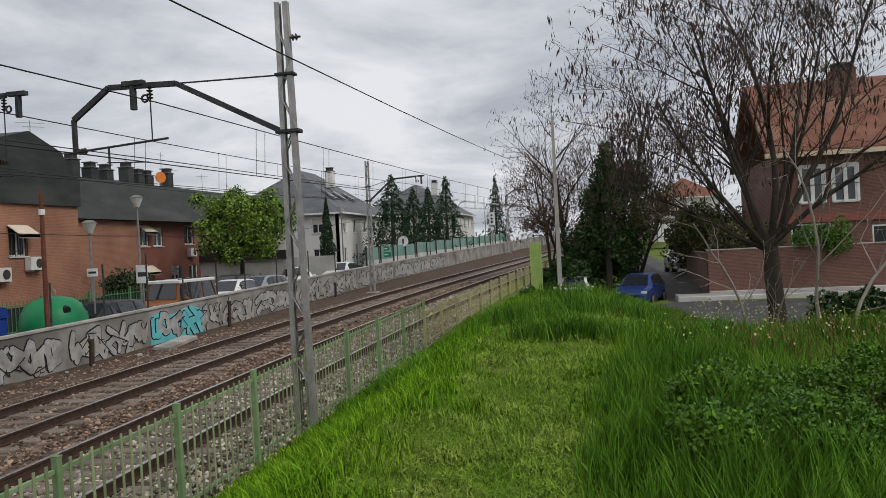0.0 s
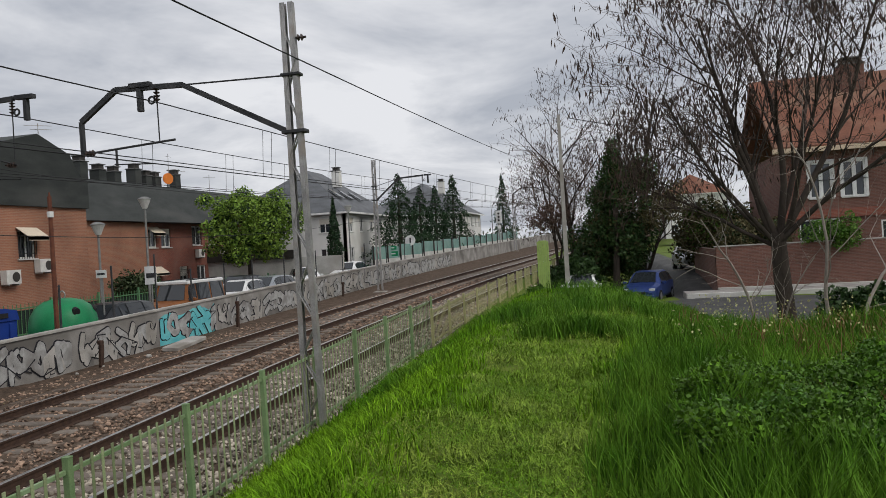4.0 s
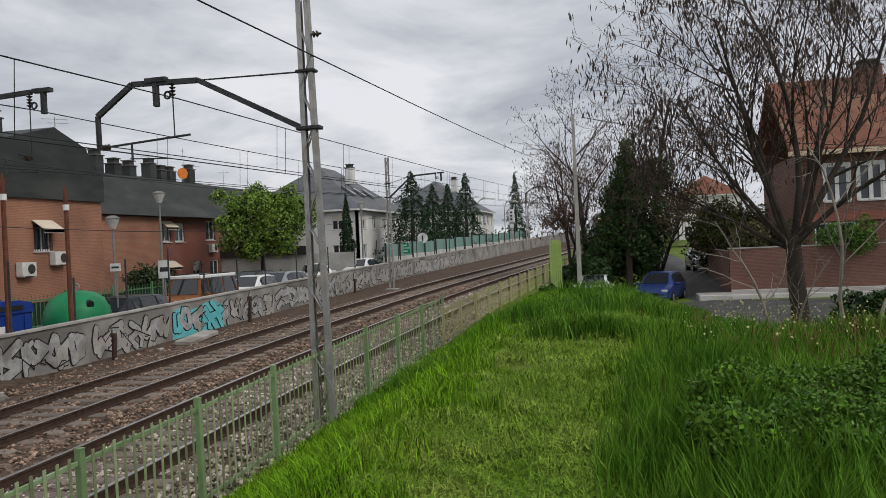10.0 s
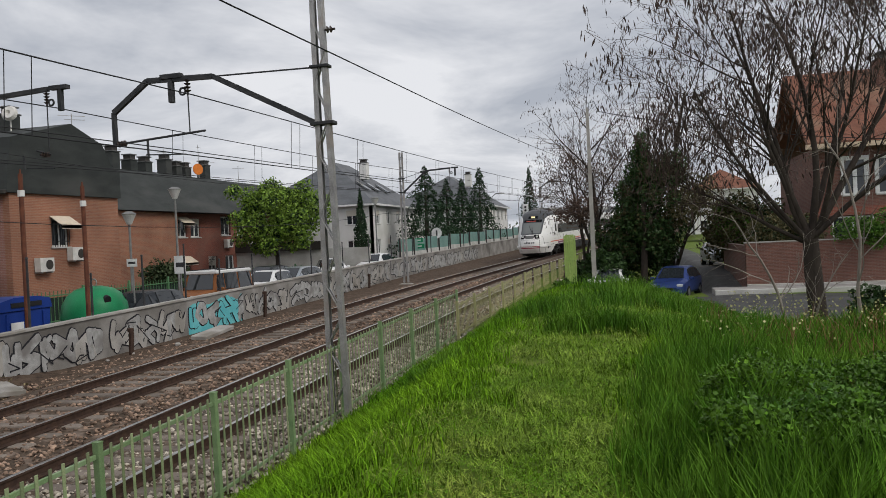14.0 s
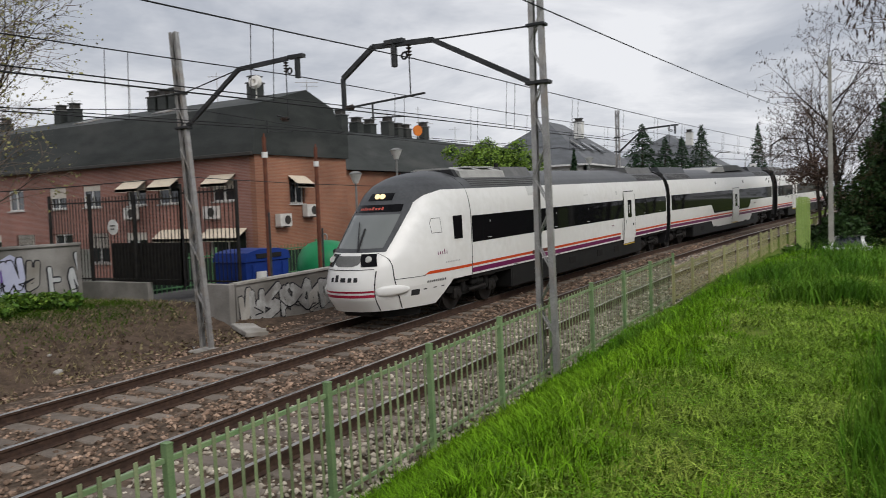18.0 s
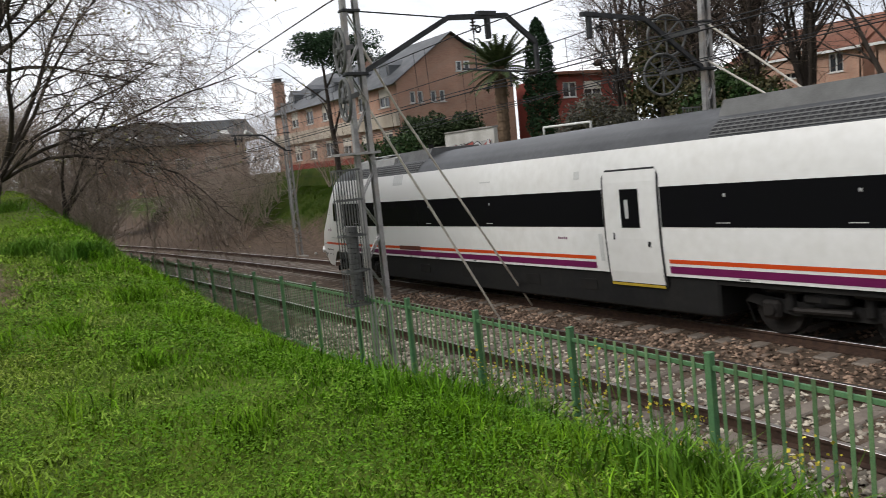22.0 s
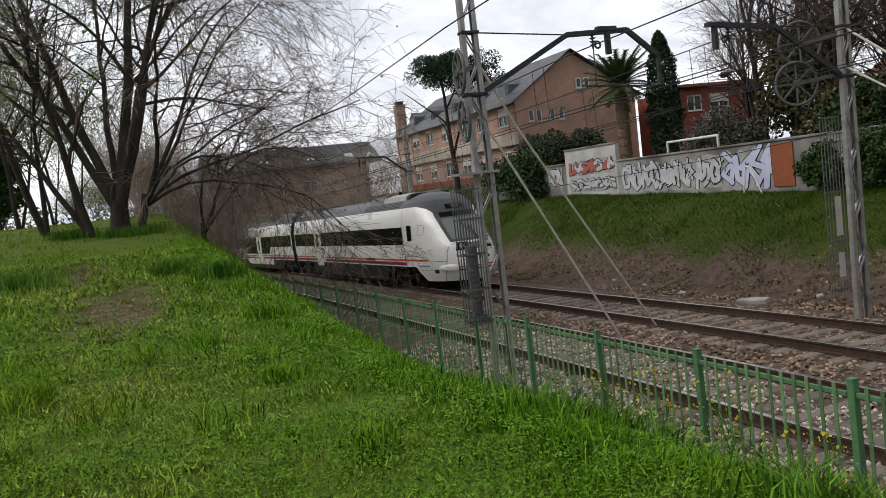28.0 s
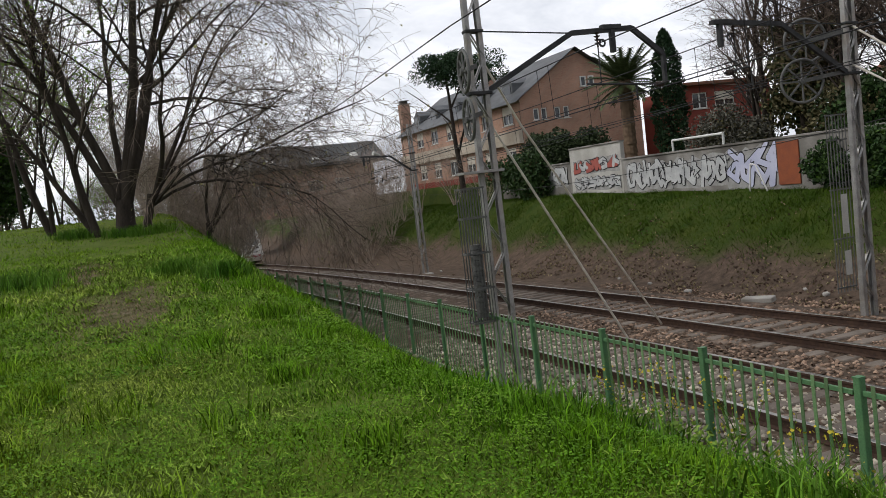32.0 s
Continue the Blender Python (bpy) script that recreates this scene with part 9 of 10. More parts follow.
leafy("roadside_tree", "leafy green tree at the edge of the meadow", rand_balls((5.9, -34.0, 5.6), (1.1, 1.2, 1.7), 18, 0.75, 1.0, 18), 12000, 0.14, M_LEAFD, ((5.9, -34, 2.2), 4.5, 0.12), extra=(M_LEAFW, 4000, 0.13))
leafy("verge_weeds", "low leafy weeds on the dirt verge", rand_balls((-19.0, 10.6, 0.98), (1.5, 4.0, 0.16), 34, 0.34, 0.7, 19), 9000, 0.10, M_LEAFW, None, "weeds", extra=(M_LEAFB, 3500, 0.12))
leafy("verge_weeds", "low leafy weeds along the foot of the slope", rand_balls((-19.4, -1, 0.85), (1.0, 5.5, 0.15), 26, 0.28, 0.6, 20), 8000, 0.12, M_LEAFH, None, "weeds")

leafy("garden_shrub", "dark brown-green shrub over the brick garden wall", rand_balls((7.0, 39.6, 2.6), (1.5, 0.9, 0.9), 16, 0.7, 1.0, 61), 9000, 0.13, M_LEAFO, ((7.0, 39.6, 0.2), 2.2, 0.08), "shrub", extra=(M_LEAFH, 5000, 0.14))

leafy("garden_shrub", "olive green shrub beside the driveway", rand_balls((5.6, 46.0, 3.2), (1.6, 1.2, 1.3), 16, 0.7, 1.0, 65), 8000, 0.13, M_LEAFO, None, "shrub", extra=(M_LEAFW, 4000, 0.13))
leafy("wall_ivy", "dark ivy and weeds against the boundary wall", rand_balls((-20.6, -18.0, 2.5), (0.25, 2.7, 0.9), 26, 0.5, 1.0, 66), 14000, 0.12, M_LEAFD, None, "shrub", extra=(M_LEAFW, 4000, 0.12))
# fallen leaves on the dirt verge beside the far track
c = np.stack([-14.0 - np.abs(RNG.normal(0, 2.2, 15000)), RNG.uniform(-34, 16, 15000), np.zeros(15000)], 1)
c = c[(c[:, 0] > -20.6) & (patchy(c[:, 0], c[:, 1], 0.6, 81) + 0.6 * patchy(c[:, 0], c[:, 1], 2.0, 82) > -0.1)]
c[:, 2] = ground_many(c[:, 0], c[:, 1]) + 0.03
for k, m_ in enumerate((M_LEAFR, M_WITHER)):
    tagged(new("fallen_leaves", leaf_mesh("fallen_leaves", c[k::2], 0.085, m_, 0.7)), "dry fallen leaves littering the dirt verge", "leaves", kind="stuff")
# palm
pm = thing("palm_tree", "palm tree with a thick crown of fronds above the wall", "tree", None, "trees")
g = Geo()
px_, py_, pz_ = -25.2, -37.6, 2.8
for i in range(9):
    z = pz_ + 0.5 * i
    g.tube((px_, py_, z), (px_, py_, z + 0.5), 0.38, 0.33, 12)
part("trunk", g, M_PTRUNK, pm)
part("crown_base", Geo().tube((px_, py_, pz_ + 4.4), (px_, py_, pz_ + 5.1), 0.55, 0.3, 12), M_PTRUNK, pm)
for i in range(56):
    a = i * 2.39996
    up = 2.0 - 2.5 * (i / 56)
    L = 2.2 * TR.uniform(0.85, 1.1)
    pts, d = [], Vector((math.cos(a), math.sin(a), up)).normalized()
    p = Vector((px_, py_, pz_ + 4.9))
    for k in range(8):
        pts.append(p.copy())
        p = p + d * (L / 7)
        d = (d + Vector((0, 0, -0.085))).normalized()
    V, Fc = [], []
    side = Vector((-math.sin(a), math.cos(a), 0))
    for k in range(1, 7):
        for s in (-1, 1):
            for q in range(3):
                c = pts[k].lerp(pts[k + 1], q / 3)
                tip_ = c + side * s * (0.4 * (1 - abs(k - 3.2) / 6)) + (pts[k + 1] - pts[k]) * 1.1 + Vector((0, 0, -0.1))
                b = len(V)
                V += [c, c + (pts[k + 1] - pts[k]) * 0.42, tip_]
                Fc.append((b, b + 1, b + 2))
    gg = Geo().add(V, Fc)
    part("frond", gg.path(pts, 0.014, 4), M_PALM, pm)

# leafy weeds, seed heads and flowers in the meadow
def sprigs(name, label, x0, x1, y0, y1, n, hmin, hmax, size, material, zoff=0.0, cond=None):
    px, py = RNG.uniform(x0, x1, n), RNG.uniform(y0, y1, n)
    if cond is not None:
        k = cond(px, py)
        px, py = px[k], py[k]
    z = ground_many(px, py) + RNG.uniform(hmin, hmax, len(px)) + zoff
    me = leaf_mesh(name, np.stack([px, py, z], 1), size, material, 0.8)
    tagged(new(name, me), label, "flowers", kind="stuff")


sprigs("seed_heads", "pale yellow-green seed heads over the long grass", 0.6, 6.5, 8.0, 19, 2600, 0.35, 0.68, 0.03, M_FLOWER, cond=lambda x, y: x > 0.5 + 0.2 * (y - 8))
for x, y, rx, ry, seed in ((0.85, 4.7, 0.5, 0.45, 31), (1.35, 5.2, 0.5, 0.5, 33), (0.95, 5.9, 0.45, 0.4, 34), (1.9, 6.3, 0.5, 0.5, 35)):
    leafy("leafy_weed", "dark leafy green weed clump in the long grass", rand_balls((x, y, ground_z(x, y) + 0.4), (rx, ry, 0.13), 20, 0.16, 0.9, seed), 9000, 0.026, M_LEAFW, None, "weeds", extra=(M_TALL, 3000, 0.045))
leafy("leafy_weed", "dark leafy green weed clump in the long grass", rand_balls((3.9, 13.2, ground_z(3.9, 13.2) + 0.35), (0.9, 0.7, 0.2), 12, 0.28, 0.8, 32), 6000, 0.07, M_LEAFW, None, "weeds")
for i, (x, y, h) in enumerate([(-4.75, -6.4, 0.95), (-4.72, -5.6, 0.8), (-4.75, -7.6, 0.9), (-4.7, -3.9, 0.75), (-4.72, -2.6, 0.85), (-4.78, -0.9, 0.8), (-4.75, -8.6, 0.8), (-4.75, 1.2, 0.75)]):
    z0 = ground_z(x, y)
    t = thing("flowering_weed", "tall weed with small yellow flowers through the fence", "weeds", None, "flowering weeds")
    w = Wood()
    for k in range(5):
        w.grow(Vector((x, y, z0)), Vector((TR.uniform(-0.25, 0.25), TR.uniform(-0.5, 0.5), 1)), h, 0.008, 0, [(4, 4, 35, 0.4, 0.1, 0.02, 3), (2, 0, 0, 0, 0.1, 0, 3)])
    me = fast_mesh("stems", np.array([tuple(p) for p in w.tv]), np.array(w.tf), np.zeros((0, 3), np.int32), [M_TALL])
    tagged(part("stem", me, M_TALL, t), kind="stuff")
    e = np.array([tuple(p) for p, d in w.ends])
    tagged(part("blossom", leaf_mesh("blossom", e[RNG.integers(0, len(e), 80)] + RNG.normal(0, 0.05, (80, 3)), 0.035, M_YFLOWER, 0.9), M_YFLOWER, t), kind="stuff")
    tagged(part("foliage", leaf_mesh("foliage", e[RNG.integers(0, len(e), 220)] * np.array([1, 1, 0.0]) + np.stack([RNG.normal(0, 0.12, 220), RNG.normal(0, 0.2, 220), z0 + RNG.uniform(0.05, h * 0.6, 220)], 1), 0.08, M_LEAFB, 0.5), M_LEAFB, t), kind="stuff")


# ---- vehicles ----
def paint(name, c, rough=0.3, metal=0.3):
    m_ = mat(name, c, tuple(v * 0.9 for v in c), 3, rough, 0.0, metal)
    return m_


M_TYRE = mat("tyre_rubber", (0.02, 0.02, 0.02), None, 8, 0.85, 0.2)
M_RIM = mat("wheel_rim", (0.45, 0.45, 0.46), None, 5, 0.35, 0.0, 0.8)
M_CARGLASS = glass("car_window", (0.02, 0.024, 0.028), 0.03)
M_TRIM = mat("black_plastic_trim", (0.022, 0.022, 0.023), None, 20, 0.6, 0.1)
M_LENS = mat("headlight_lens", (0.62, 0.64, 0.66), None, 5, 0.1, 0.0)
M_REDLENS = mat("tail_light_lens", (0.35, 0.02, 0.02), None, 5, 0.15, 0.0)
P_DARK = paint("dark_grey_car_paint", (0.03, 0.032, 0.035))
P_SILVER = paint("silver_car_paint", (0.36, 0.38, 0.40), 0.3, 0.6)
P_WHITE = paint("white_car_paint", (0.72, 0.72, 0.71), 0.3, 0.0)
P_BLUE = paint("blue_car_paint", (0.03, 0.055, 0.19), 0.28, 0.3)
P_ORANGE = paint("orange_brown_car_paint", (0.24, 0.09, 0.03), 0.45, 0.0)

# stations along the car: (x, bottom, belt, top, half width, half width of the top)
HATCH = [(-2.0, 0.42, 0.62, 0.66, 0.62, 0.56), (-1.94, 0.26, 0.78, 0.84, 0.76, 0.66), (-1.72, 0.24, 0.92, 1.0, 0.83, 0.72), (-1.5, 0.24, 0.95, 1.42, 0.85, 0.6), (-0.9, 0.24, 0.95, 1.49, 0.86, 0.62), (0.0, 0.24, 0.93, 1.5, 0.86, 0.62), (0.35, 0.24, 0.92, 1.44, 0.86, 0.61), (1.05, 0.24, 0.88, 0.98, 0.85, 0.74), (1.6, 0.24, 0.78, 0.86, 0.82, 0.7), (1.9, 0.26, 0.66, 0.72, 0.76, 0.62), (2.0, 0.4, 0.56, 0.6, 0.64, 0.54)]
BOXY = [(-2.25, 0.5, 0.7, 0.74, 0.78, 0.76), (-2.2, 0.42, 1.02, 1.72, 0.82, 0.72), (-2.1, 0.42, 1.04, 1.82, 0.84, 0.72), (-1.0, 0.42, 1.04, 1.86, 0.84, 0.73), (0.1, 0.42, 1.04, 1.86, 0.84, 0.73), (0.55, 0.42, 1.04, 1.8, 0.84, 0.72), (0.78, 0.42, 1.04, 1.1, 0.83, 0.78), (1.9, 0.42, 0.98, 1.03, 0.8, 0.74), (2.1, 0.45, 0.9, 0.95, 0.78, 0.72), (2.18, 0.55, 0.8, 0.85, 0.74, 0.68)]


def car(label, m_, body, st, cab, name="car", wheel=0.31, roof=None, rack=False):
    """cab: station numbers (rear foot, rear top, front top, front foot) of the cabin."""
    t = thing(name, label, "car", m_, "parked cars")

    def sec(s):
        x, b, k, z, w, wt = s
        return [(x, -w * 0.9, b), (x, -w, b + 0.12), (x, -w * 1.02, (b + k) / 2), (x, -w, k), (x, -wt, z - 0.05), (x, -wt + 0.1, z), (x, wt - 0.1, z), (x, wt, z - 0.05), (x, w, k), (x, w * 1.02, (b + k) / 2), (x, w, b + 0.12), (x, w * 0.9, b)]
    g = Geo()
    rows = [sec(s) for s in st]
    n = 12
    fs = []
    for i in range(len(rows) - 1):
        for j in range(n):
            fs.append((i * n + j, i * n + (j + 1) % n, (i + 1) * n + (j + 1) % n, (i + 1) * n + j))
    fs += [tuple(range(n - 1, -1, -1)), tuple((len(rows) - 1) * n + j for j in range(n))]
    part("body", g.add([p for r in rows for p in r], fs), body, t, smooth=False)

    def pane(a, b, c, d, inset=0.08):
        q = [Vector(v) for v in (a, b, c, d)]
        mid = sum(q, Vector()) / 4
        nrm = (q[1] - q[0]).cross(q[3] - q[0]).normalized()
        if nrm.dot(mid - Vector((0, 0, 0.7))) < 0:
            nrm = -nrm
        q = [v.lerp(mid, inset) + nrm * 0.022 for v in q]
        return Geo().add(q + [v - nrm * 0.03 for v in q], [(0, 1, 2, 3), (0, 4, 5, 1), (1, 5, 6, 2), (2, 6, 7, 3), (3, 7, 4, 0)])
    rf, rt, ft, ff = cab
    R_ = rows
    part("rear_window", pane(R_[rf][5], R_[rf][6], R_[rt][6], R_[rt][5]), M_CARGLASS, t)
    part("windscreen", pane(R_[ft][5], R_[ft][6], R_[ff][6], R_[ff][5], 0.04), M_CARGLASS, t)
    for a, b, c, d in ((3, 4, 4, 3), (8, 7, 7, 8)):
        for i in range(rt, ft):
            part("side_window", pane(R_[i][a], R_[i][b], R_[i + 1][c], R_[i + 1][d], 0.1), M_CARGLASS, t)
        part("side_window", pane(R_[ft][a], R_[ft][b], Vector(R_[ff][c]).lerp(Vector(R_[ft][c]), 0.25), Vector(R_[ff][d]).lerp(Vector(R_[ft][d]), 0.25), 0.12), M_CARGLASS, t)
    fx, bx = st[-2][0], st[1][0]
    for x in (bx + 0.72, fx - 0.78):
        for s in (-1, 1):
            w = part("wheel", Geo().tube((x, s * 0.62, wheel), (x, s * 0.875, wheel), wheel, wheel, 20), M_TYRE, t)
            part("rim", Geo().tube((x, s * 0.8, wheel), (x, s * 0.885, wheel), wheel * 0.66, wheel * 0.6, 14), M_RIM, w)
    w = st[-3][4]
    for s in (-1, 1):
        part("headlight", Geo().box(fx - 0.06, s * (w - 0.2), st[-3][2] - 0.1, 0.2, 0.28, 0.13, 0.03), M_LENS, t)
        part("tail_light", Geo().box(bx - 0.0, s * (st[1][4] - 0.08), st[1][2] - 0.06, 0.1, 0.18, 0.26, 0.02), M_REDLENS, t)
        part("wing_mirror", Geo().box(st[ff][0] - 0.3, s * (st[ff][4] + 0.1), st[ff][2] + 0.08, 0.12, 0.2, 0.14, 0.03), body, t)
    part("front_bumper", Geo().box(fx + 0.06, 0, 0.36, 0.14, w * 1.8, 0.2, 0.04), M_TRIM if rack else body, t)
    part("grille", Geo().box(fx + 0.08, 0, st[-2][2] - 0.12, 0.08, 0.7, 0.12, 0.02), M_TRIM, t)
    part("number_plate", Geo().box(fx + 0.14, 0, 0.42, 0.02, 0.5, 0.11), M_WFRAME, t)
    if roof:
        part("roof_panel", Geo().box((st[rt][0] + st[ft][0]) / 2 - 0.0, 0, st[rt + 1][3] - 0.03, st[ft][0] - st[rt][0] + 0.16, st[rt][5] * 2 + 0.08, 0.15, 0.03), roof, t, "white roof")
    if rack:
        part("spare_wheel", Geo().tube((bx - 0.22, 0.2, 1.05), (bx - 0.04, 0.2, 1.05), 0.36, 0.36, 18), M_TYRE, t)
        for s in (-1, 1):
            part("roof_rail", Geo().bar((st[rt][0] + 0.2, s * 0.6, 1.93), (st[ft][0] - 0.1, s * 0.6, 1.93), 0.04, 0.04), M_TRIM, t)
    return t


def park(x, y):
    return ground_z(x + verge(y), y)


HC, BC = (2, 3, 6, 7), (1, 2, 5, 6)
for x, y, a, lab, pm_, st, cab, rf, rk in ((-18.0, 25.3, -96, "dark grey hatchback parked behind the graffiti wall", P_DARK, HATCH, HC, None, False),
                                     (-18.1, 30.2, -93, "old orange off-road car with a white roof", P_ORANGE, BOXY, BC, P_WHITE, True),
                                     (-18.2, 35.6, -88, "white hatchback parked in the car park", P_WHITE, HATCH, HC, None, False),
                                     (-17.9, 38.2, -95, "silver car parked behind the graffiti wall", P_SILVER, HATCH, HC, None, False),
                                     (-20.6, 40.2, -92, "dark grey car parked in the car park", P_DARK, HATCH, HC, None, False),
                                     (-19.4, 46.6, -60, "white car parked under the green tree", P_WHITE, HATCH, HC, None, False),
                                     (-18.2, 51.4, -92, "white car parked in the car park", P_WHITE, HATCH, HC, None, False),
                                     (-17.6, 58.0, -92, "grey car parked by the garden wall", P_SILVER, HATCH, HC, None, False)):
    car(lab, pose(x + verge(y), y, park(x, y), 0, 0, a), pm_, st, cab, "off_road_car" if rk else "car", 0.38 if rk else 0.31, rf, rk)
for x, y, a, lab, pm_ in ((2.0, 39.6, -107, "small blue car parked by the dark thicket", P_BLUE), (-1.2, 40.6, -95, "white car parked at the road's end", P_WHITE), (5.3, 52.0, -85, "grey green car standing in the driveway", P_SILVER)):
    car(lab, pose(x, y, ground_z(x, y) + 0.0, 0, 0, a), pm_, HATCH, HC)

# ---- recycling containers ----
M_CBLUE = mat("blue_container_paint", (0.015, 0.045, 0.24), (0.012, 0.035, 0.19), 2, 0.45, 0.05)
M_CGREEN = mat("green_container_plastic", (0.015, 0.22, 0.085), (0.012, 0.18, 0.07), 2, 0.4, 0.05)
CONT_S = Matrix.Diagonal((1, 1, 1.2, 1))
cb = thing("paper_container", "dark blue steel paper recycling container", "container", pose(-17.75 + verge(19), 18.75, park(-17.6, 19.0)) @ Matrix.Diagonal((1, 1.15, 1.16, 1)))
part("bin_body", Geo().prism([(-0.8, 0.12), (0.8, 0.12), (0.86, 1.35), (-0.86, 1.35)], 0, -0.65, 0.65), M_CBLUE, cb)
part("lid", Geo().prism([(-0.9, 1.36), (0.9, 1.36), (0.82, 1.6), (0.4, 1.68), (-0.4, 1.68), (-0.82, 1.6)], 0, -0.7, 0.7), M_CBLUE, cb)
for y in (-0.8, 0.8):
    part("foot", Geo().box(0, y, 0.06, 1.1, 0.12, 0.12), M_CBLUE, cb)
for y in (-0.6, 0.0, 0.6):
    part("rib", Geo().box(0.68, y, 0.75, 0.05, 0.07, 1.1, 0.01), M_CBLUE, cb)
part("slot", Geo().box(0.71, 0.0, 1.5, 0.04, 1.0, 0.12), M_TRIM, cb)
part("notice", Geo().box(0.69, -0.3, 0.95, 0.02, 0.4, 0.26), M_WFRAME, cb)
cg = thing("glass_container", "green dome-shaped glass recycling container with tags", "container", pose(-17.5 + verge(22), 22.2, park(-17.5, 22.2)) @ CONT_S)
g = Geo()
vs, fs = [], []
prof = [(0.0, 0.95), (0.25, 1.02), (0.8, 1.06), (1.15, 1.0), (1.4, 0.84), (1.56, 0.58), (1.63, 0.25)]
for z, r in prof:
    vs += [(r * math.cos(6.2832 * i / 28), r * math.sin(6.2832 * i / 28), z) for i in range(28)]
for k in range(len(prof) - 1):
    fs += [(k * 28 + i, k * 28 + (i + 1) % 28, (k + 1) * 28 + (i + 1) % 28, (k + 1) * 28 + i) for i in range(28)]
fs.append(tuple((len(prof) - 1) * 28 + i for i in range(28)))
part("dome", g.add(vs, fs), M_CGREEN, cg, smooth=True)
part("lifting_ring", Geo().ring((0, 0, 1.72), (0, 1, 0), 0.1, 0.02), M_GALV, cg)
for a in (-0.5, 0.6, 2.4):
    c_, s_ = math.cos(a), math.sin(a)
    part("bottle_hole", Geo().tube((c_ * 0.85, s_ * 0.85, 1.3), (c_ * 0.98, s_ * 0.98, 1.26), 0.11, 0.11, 14), M_TRIM, cg)
part("paint_tag", Geo().path([(1.075 * math.cos(-0.35 + 0.13 * k), 1.075 * math.sin(-0.35 + 0.13 * k), 0.75 + 0.22 * math.sin(k * 2.1)) for k in range(8)], 0.035, 5), M_GBLACK, cg, "black spray tag")
part("paint_tag", Geo().path([(1.07 * math.cos(-0.55 + 0.1 * k), 1.07 * math.sin(-0.55 + 0.1 * k), 0.55 + 0.16 * math.cos(k * 1.7)) for k in range(9)], 0.05, 5), M_GWHITE, cg, "white spray tag")

# ---- poles, lamps, signs ----
M_RPOLE = mat("rusty_pole", (0.16, 0.06, 0.035), (0.10, 0.04, 0.028), 4, 0.85, 0.3)
M_POLEG = mat("grey_pole_paint", (0.22, 0.22, 0.21), (0.16, 0.16, 0.155), 4, 0.6, 0.1)
M_SHADE = mat("lantern_shade", (0.55, 0.55, 0.52), None, 4, 0.4, 0.0)
M_SIGNG = mat("green_sign_plate", (0.02, 0.26, 0.12), None, 4, 0.4, 0.0)
for y, zt in ((17.8, 5.0), (20.2, 4.75)):
    x = -16.15 + verge(y)
    rp = thing("rusty_pole", "tall rusty red steel pole behind the low wall", "pole", pose(x, y, ground_z(x, y)), "rusty poles")
    h = zt + lvl(y) - ground_z(x, y)
    part("shaft", Geo().tube((0, 0, -0.1), (0, 0, h), 0.075, 0.06, 10), M_RPOLE, rp)
    part("cap", Geo().tube((0, 0, h), (0, 0, h + 0.12), 0.03, 0.02, 8), M_RPOLE, rp)
    part("clamp", Geo().tube((0, 0, h - 0.62), (0, 0, h - 0.45), 0.09, 0.09, 10), M_WFRAME, rp)
for x, y, zt in ((-20.0, 27.6, 4.15), (-18.25, 52, 5.05), (-20.1, 31, 5.25)):
    X = x + verge(y)
    sl = thing("street_lamp", "street lamp with a bell-shaped pale lantern", "street lamp", pose(X, y, ground_z(X, y)), "lantern lamps")
    h = zt + lvl(y) - ground_z(X, y)
    part("post", Geo().tube((0, 0, -0.1), (0, 0, h - 0.5), 0.06, 0.045, 10), M_POLEG, sl)
    part("base", Geo().tube((0, 0, 0), (0, 0, 0.7), 0.1, 0.08, 10), M_POLEG, sl)
    part("lantern", Geo().tube((0, 0, h - 0.5), (0, 0, h - 0.08), 0.1, 0.28, 14), M_SHADE, sl, "pale lantern glass")
    part("hood", Geo().tube((0, 0, h - 0.08), (0, 0, h + 0.03), 0.31, 0.12, 14), M_POLEG, sl)
for x, y, h, s in ((-16.9, 84, 6.2, 1), (-16.4, 97, 6.2, 1), (-16.0, 112, 6.4, 1)):
    X = x + verge(y)
    sl = thing("street_lamp", "tall street lamp with a curved arm", "street lamp", pose(X, y, ground_z(X, y)), "curved lamps")
    part("post", Geo().path([(0, 0, -0.1), (0, 0, h * 0.5), (0, 0, h * 0.85), (s * 0.15, 0, h * 0.95), (s * 0.5, 0, h), (s * 1.1, 0, h + 0.02)], 0.05, 8), M_POLEG, sl)
    part("lamp_head", Geo().box(s * 1.25, 0, h, 0.55, 0.22, 0.12, 0.03), M_SHADE, sl)
X, Y = -13.5, -48.4
sl = thing("street_lamp", "slim street lamp with an inclined arm above the cutting", "street lamp", pose(X - 2.6, Y - 1.2, ground_z(X - 2.6, Y - 1.2)))
zb = ground_z(X - 2.6, Y - 1.2)
part("post", Geo().tube((0, 0, -0.1), (0, 0, 4.7 - zb), 0.06, 0.05, 8), M_POLEG, sl)
part("arm", Geo().bar((0, 0, 4.6 - zb), (2.4, 1.1, 5.65 - zb), 0.06, 0.06), M_POLEG, sl)
part("lamp_head", Geo().tube((2.3, 1.05, 5.6 - zb), (2.75, 1.25, 5.8 - zb), 0.1, 0.13, 12), M_SHADE, sl)


